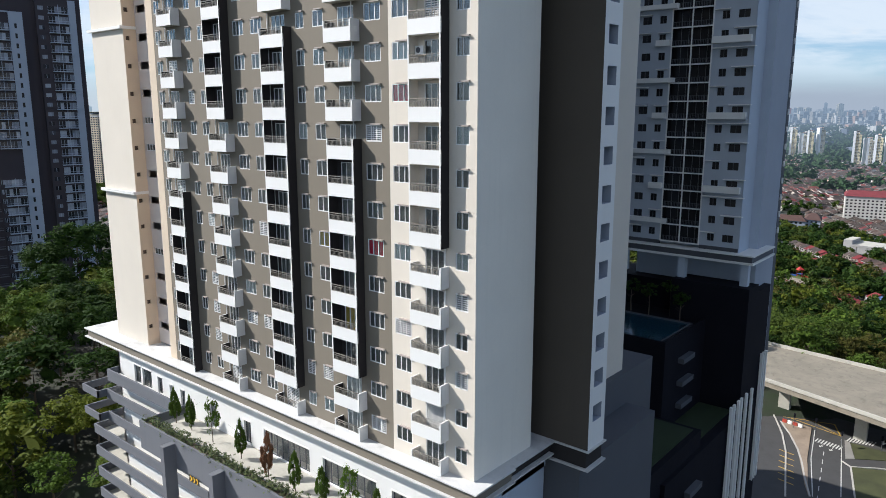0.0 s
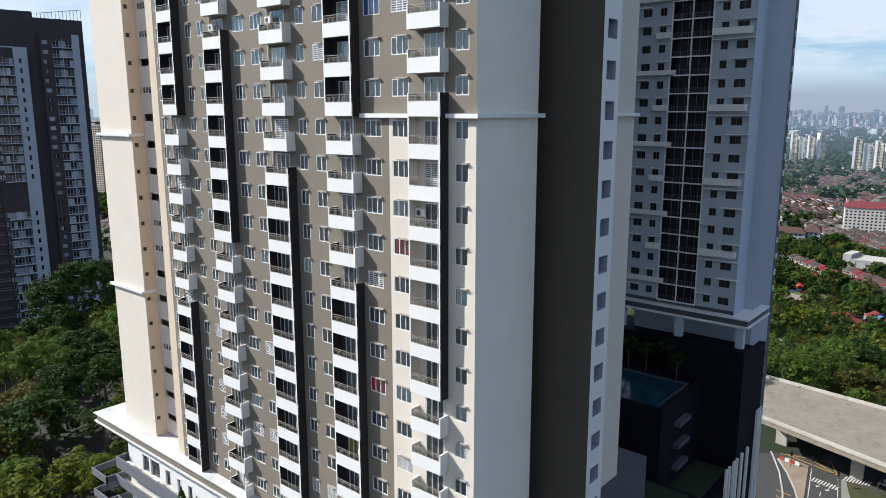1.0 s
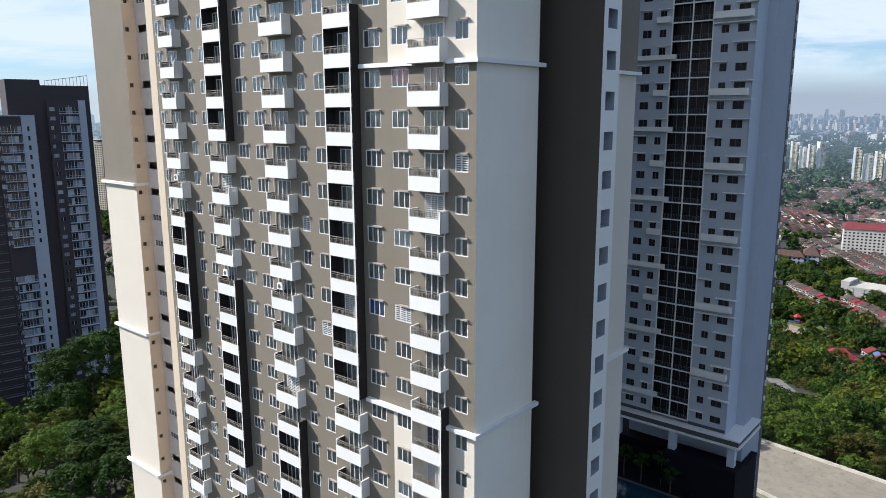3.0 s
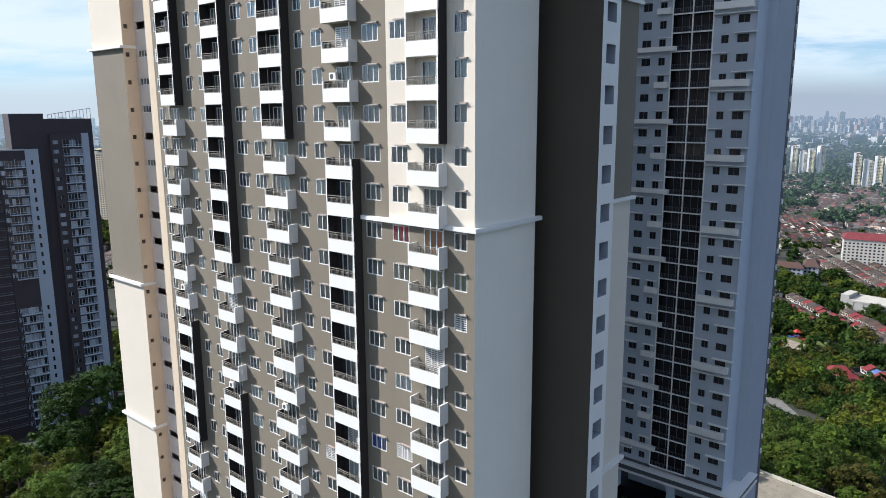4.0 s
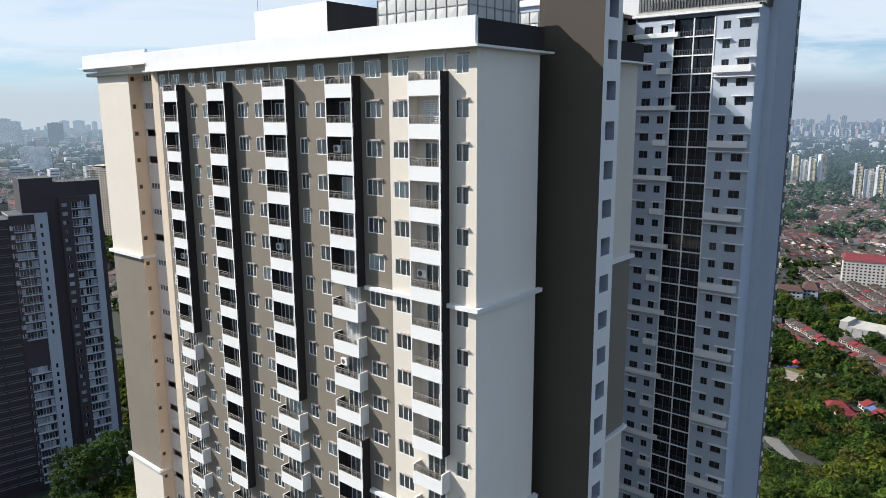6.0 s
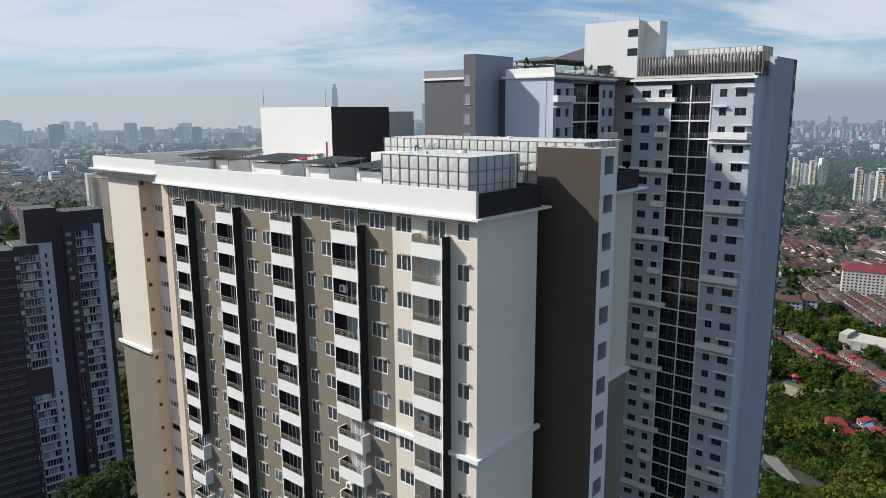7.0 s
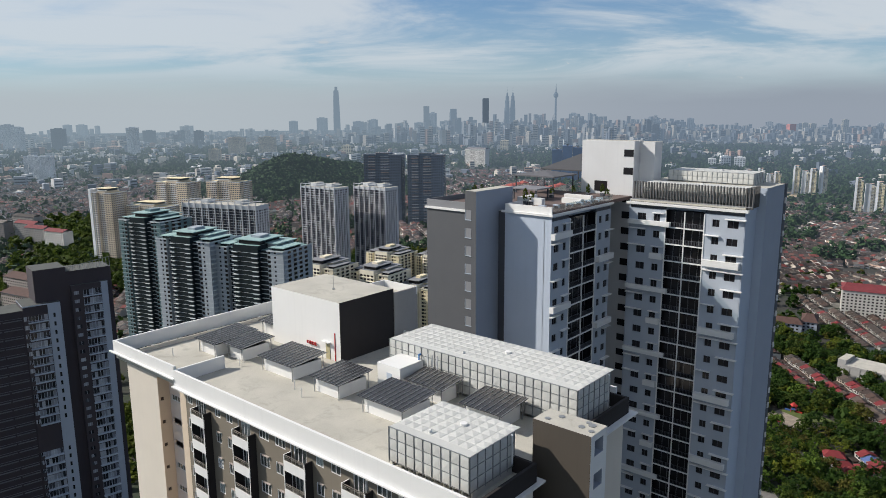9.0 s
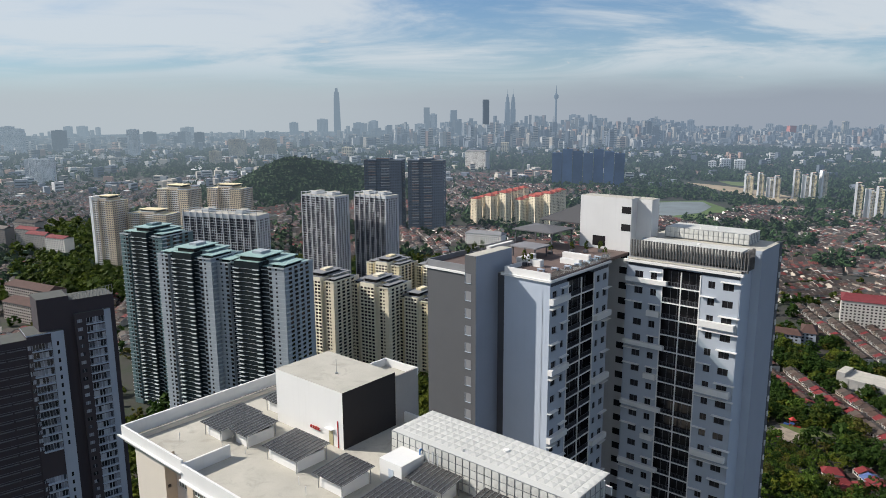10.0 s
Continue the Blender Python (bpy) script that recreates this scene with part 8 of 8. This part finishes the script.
for n in range(4600):                                  # low and middling blocks
    d = math.sqrt(r.uniform(2300 ** 2, 4880 ** 2))
    a = r.uniform(4, 75)
    x, y = polar(d, a)
    if green(x * 0.6, y * 0.6) > 0.20 or clearing(x, y) or (a < 33 and d < 3300 and r.random() < 0.72):
        continue
    far_block(d, a, r.uniform(9, 42), r.uniform(9, 24), r.choice((6, 7, 9, 9, 12, 14, 18, 24, 30)) * r.uniform(0.8, 1.2) * (1.0 if d < 3600 else 0.7), r.uniform(0, 3.1))
for n in range(820):                                   # towers, dense towards the centre
    a = r.choice((r.gauss(34, 6), r.gauss(29, 6), r.gauss(24, 6), r.uniform(6, 74), r.gauss(15, 6)))
    if not 5 < a < 75:
        continue
    d = r.uniform(3700, 4900) if a > 24 else r.uniform(4200, 4900)
    h = r.uniform(26, 78) * (1.5 if 24 < a < 44 and r.random() < 0.4 else 1.0) * (1.0 if 22 < a < 46 else 0.62)
    for m in range(r.choice((1, 1, 2, 3))):
        far_block(d, a + m * 0.32, r.uniform(12, 27), r.uniform(12, 22), h * r.uniform(0.85, 1.12), r.uniform(0, 3.1))
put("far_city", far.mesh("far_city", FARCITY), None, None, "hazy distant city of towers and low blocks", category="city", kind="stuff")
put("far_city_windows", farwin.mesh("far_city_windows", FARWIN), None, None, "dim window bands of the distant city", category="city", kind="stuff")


def skyline(label, mat, rows, turn=25, dark=None):
    """High towers that can be told apart in the haze: distance, bearing, width, height; window bands on the two near sides, a plant room on top."""
    for d, a, w, h in rows:
        x, y = polar(d, a)
        h -= rise(d)
        t = thing("skyline_tower", label, "building", shift(x, y, PLAIN + rise(d), turn + 3 * r.uniform(-4, 4)), "towers of the skyline")
        u, v_ = w * 0.40, min(w * 0.40, 15.0)
        put("shaft", Shape().box(-u, u, -v_, v_, 0, h * 0.95).box(-u * 0.5, u * 0.45, -v_ * 0.6, v_ * 0.6, h * 0.95, h).mesh("shaft", mat), t)
        q = Shape()
        n = max(2, int(u / 4.5))
        for k in range(int(h * 0.93 / 6.5)):
            z = 3 + 6.5 * k
            for j in range(n):
                x0 = -u + 2 * u * (j + 0.22) / n
                q.face([(x0, -v_ - 0.3, z), (x0 + 1.15 * u / n, -v_ - 0.3, z), (x0 + 1.15 * u / n, -v_ - 0.3, z + 3.4), (x0, -v_ - 0.3, z + 3.4)])
            for side in (-u - 0.3, u + 0.3):
                q.face([(side, -v_ * 0.7, z), (side, v_ * 0.7, z), (side, v_ * 0.7, z + 3.2), (side, -v_ * 0.7, z + 3.2)])
        put("window_band", q.mesh("window_band", dark or FARWIN), t, None, "", kind="stuff")


skyline("white housing tower on the hazy skyline", FARWHITE, [(4750, 16.1, 53, 150), (4700, 15.5, 45, 140), (4750, 12.6, 51, 123), (4750, 10.4, 27, 109), (4750, 9.2, 37, 145), (4750, 29.3, 42, 159), (4750, 28.1, 40, 145), (2986, 19.8, 35, 38), (3000, 18.9, 45, 48), (2914, 17.9, 48, 50), (4750, 21.2, 57, 81), (4363, 41.8, 58, 114), (4611, 25.3, 50, 105)])
skyline("cream housing tower on the hazy skyline", FARCREAM, [(4750, 13.8, 36, 143), (4750, 13.3, 40, 140), (4600, 13.1, 43, 96), (4750, 11.3, 37, 163), (4700, 11.8, 42, 98), (4700, 9.7, 47, 108), (4695, 24.9, 60, 108), (4750, 20.4, 70, 116), (3505, 35.5, 46, 83), (4750, 43.5, 60, 150), (3323, 48.0, 56, 74), (4423, 22.5, 77, 40)])
skyline("blue grey office tower on the hazy skyline", FARPALE, [(4750, 22.1, 50, 150), (4700, 21.5, 50, 172), (4683, 26.2, 70, 130), (4750, 23.4, 46, 150), (4750, 12.2, 21, 168), (4750, 19.3, 66, 92), (4750, 41.2, 50, 214), (4750, 42.3, 70, 150), (4750, 47.1, 80, 160), (4750, 45.9, 60, 172), (4750, 49.9, 80, 185), (4750, 52.1, 62, 165), (4750, 28.5, 70, 182), (4750, 30.2, 66, 205), (4750, 65.5, 60, 100)])
skyline("pale slab tower on the hazy skyline", FARWHITE, [(4750, 67.9, 50, 156), (4750, 67.0, 70, 156), (4750, 66.0, 26, 148), (4297, 63.1, 31, 67)], dark=FARPALE)
skyline("dark glass tower on the hazy skyline", FARDARK, [(4197, 24.5, 31, 170), (4125, 24.0, 40, 148), (4750, 39.6, 56, 218)])
skyline("pinkish housing block on the hazy skyline", FARPINK, [(3789, 66.1, 57, 62), (3838, 65.0, 75, 64), (4750, 19.5, 90, 60)])


def landmark(name, label, x, y, rings, sides, mat=FARCITY):
    s = Shape()
    for (z0, r0), (z1, r1) in zip(rings, rings[1:]):
        s.tube(x, y, z0, z1, r0, sides, 0, r1)
    put(name, s.mesh(name, mat), None, None, label, category="tower", kind="")


HAZEGLASS = distant("hazy_glass_tower", [(0.16, 0.22, 0.28), (0.18, 0.24, 0.30)])
HAZEDARK = distant("hazy_dark_tower", [(0.05, 0.07, 0.10), (0.06, 0.08, 0.11)], 7500.0)
landmark("needle_skyscraper", "very tall tapering blue glass skyscraper in haze", -3534, 3099, [(PLAIN, 30), (150, 29), (300, 24), (345, 20), (346, 12), (368, 11)], 4, HAZEGLASS)
for x, y in ((-2720, 3834), (-2690, 3854)):
    landmark("twin_skyscraper", "stepped twin skyscraper with a spire in haze", x, y, [(PLAIN, 17), (230, 17), (231, 14.5), (275, 14), (276, 11), (305, 10), (306, 6), (325, 4), (326, 1.2), (360, 0.3)], 12, HAZEGLASS)
landmark("telecom_tower", "slim telecommunication tower with a pod in haze", -2461, 4004, [(PLAIN, 9), (250, 6), (290, 6), (300, 15), (315, 15), (322, 8), (330, 4), (378, 0.6)], 12, HAZEGLASS)
landmark("dark_skyscraper", "dark glass skyscraper in haze", -2831, 3751, [(PLAIN, 27), (285, 27), (292, 24)], 4, HAZEDARK)
landmark("office_skyscraper", "pale office skyscraper in haze", -3128, 3508, [(PLAIN, 26), (244, 26)], 4)
landmark("office_skyscraper", "pale office skyscraper in haze", -2995, 3622, [(PLAIN, 28), (226, 28)], 4, HAZEGLASS)
landmark("salmon_tower", "salmon pink tower block in haze", -1180, 4513, [(PLAIN, 27), (128, 27)], 4, distant("hazy_salmon", [(0.55, 0.20, 0.17), (0.56, 0.21, 0.18)], 6200.0))
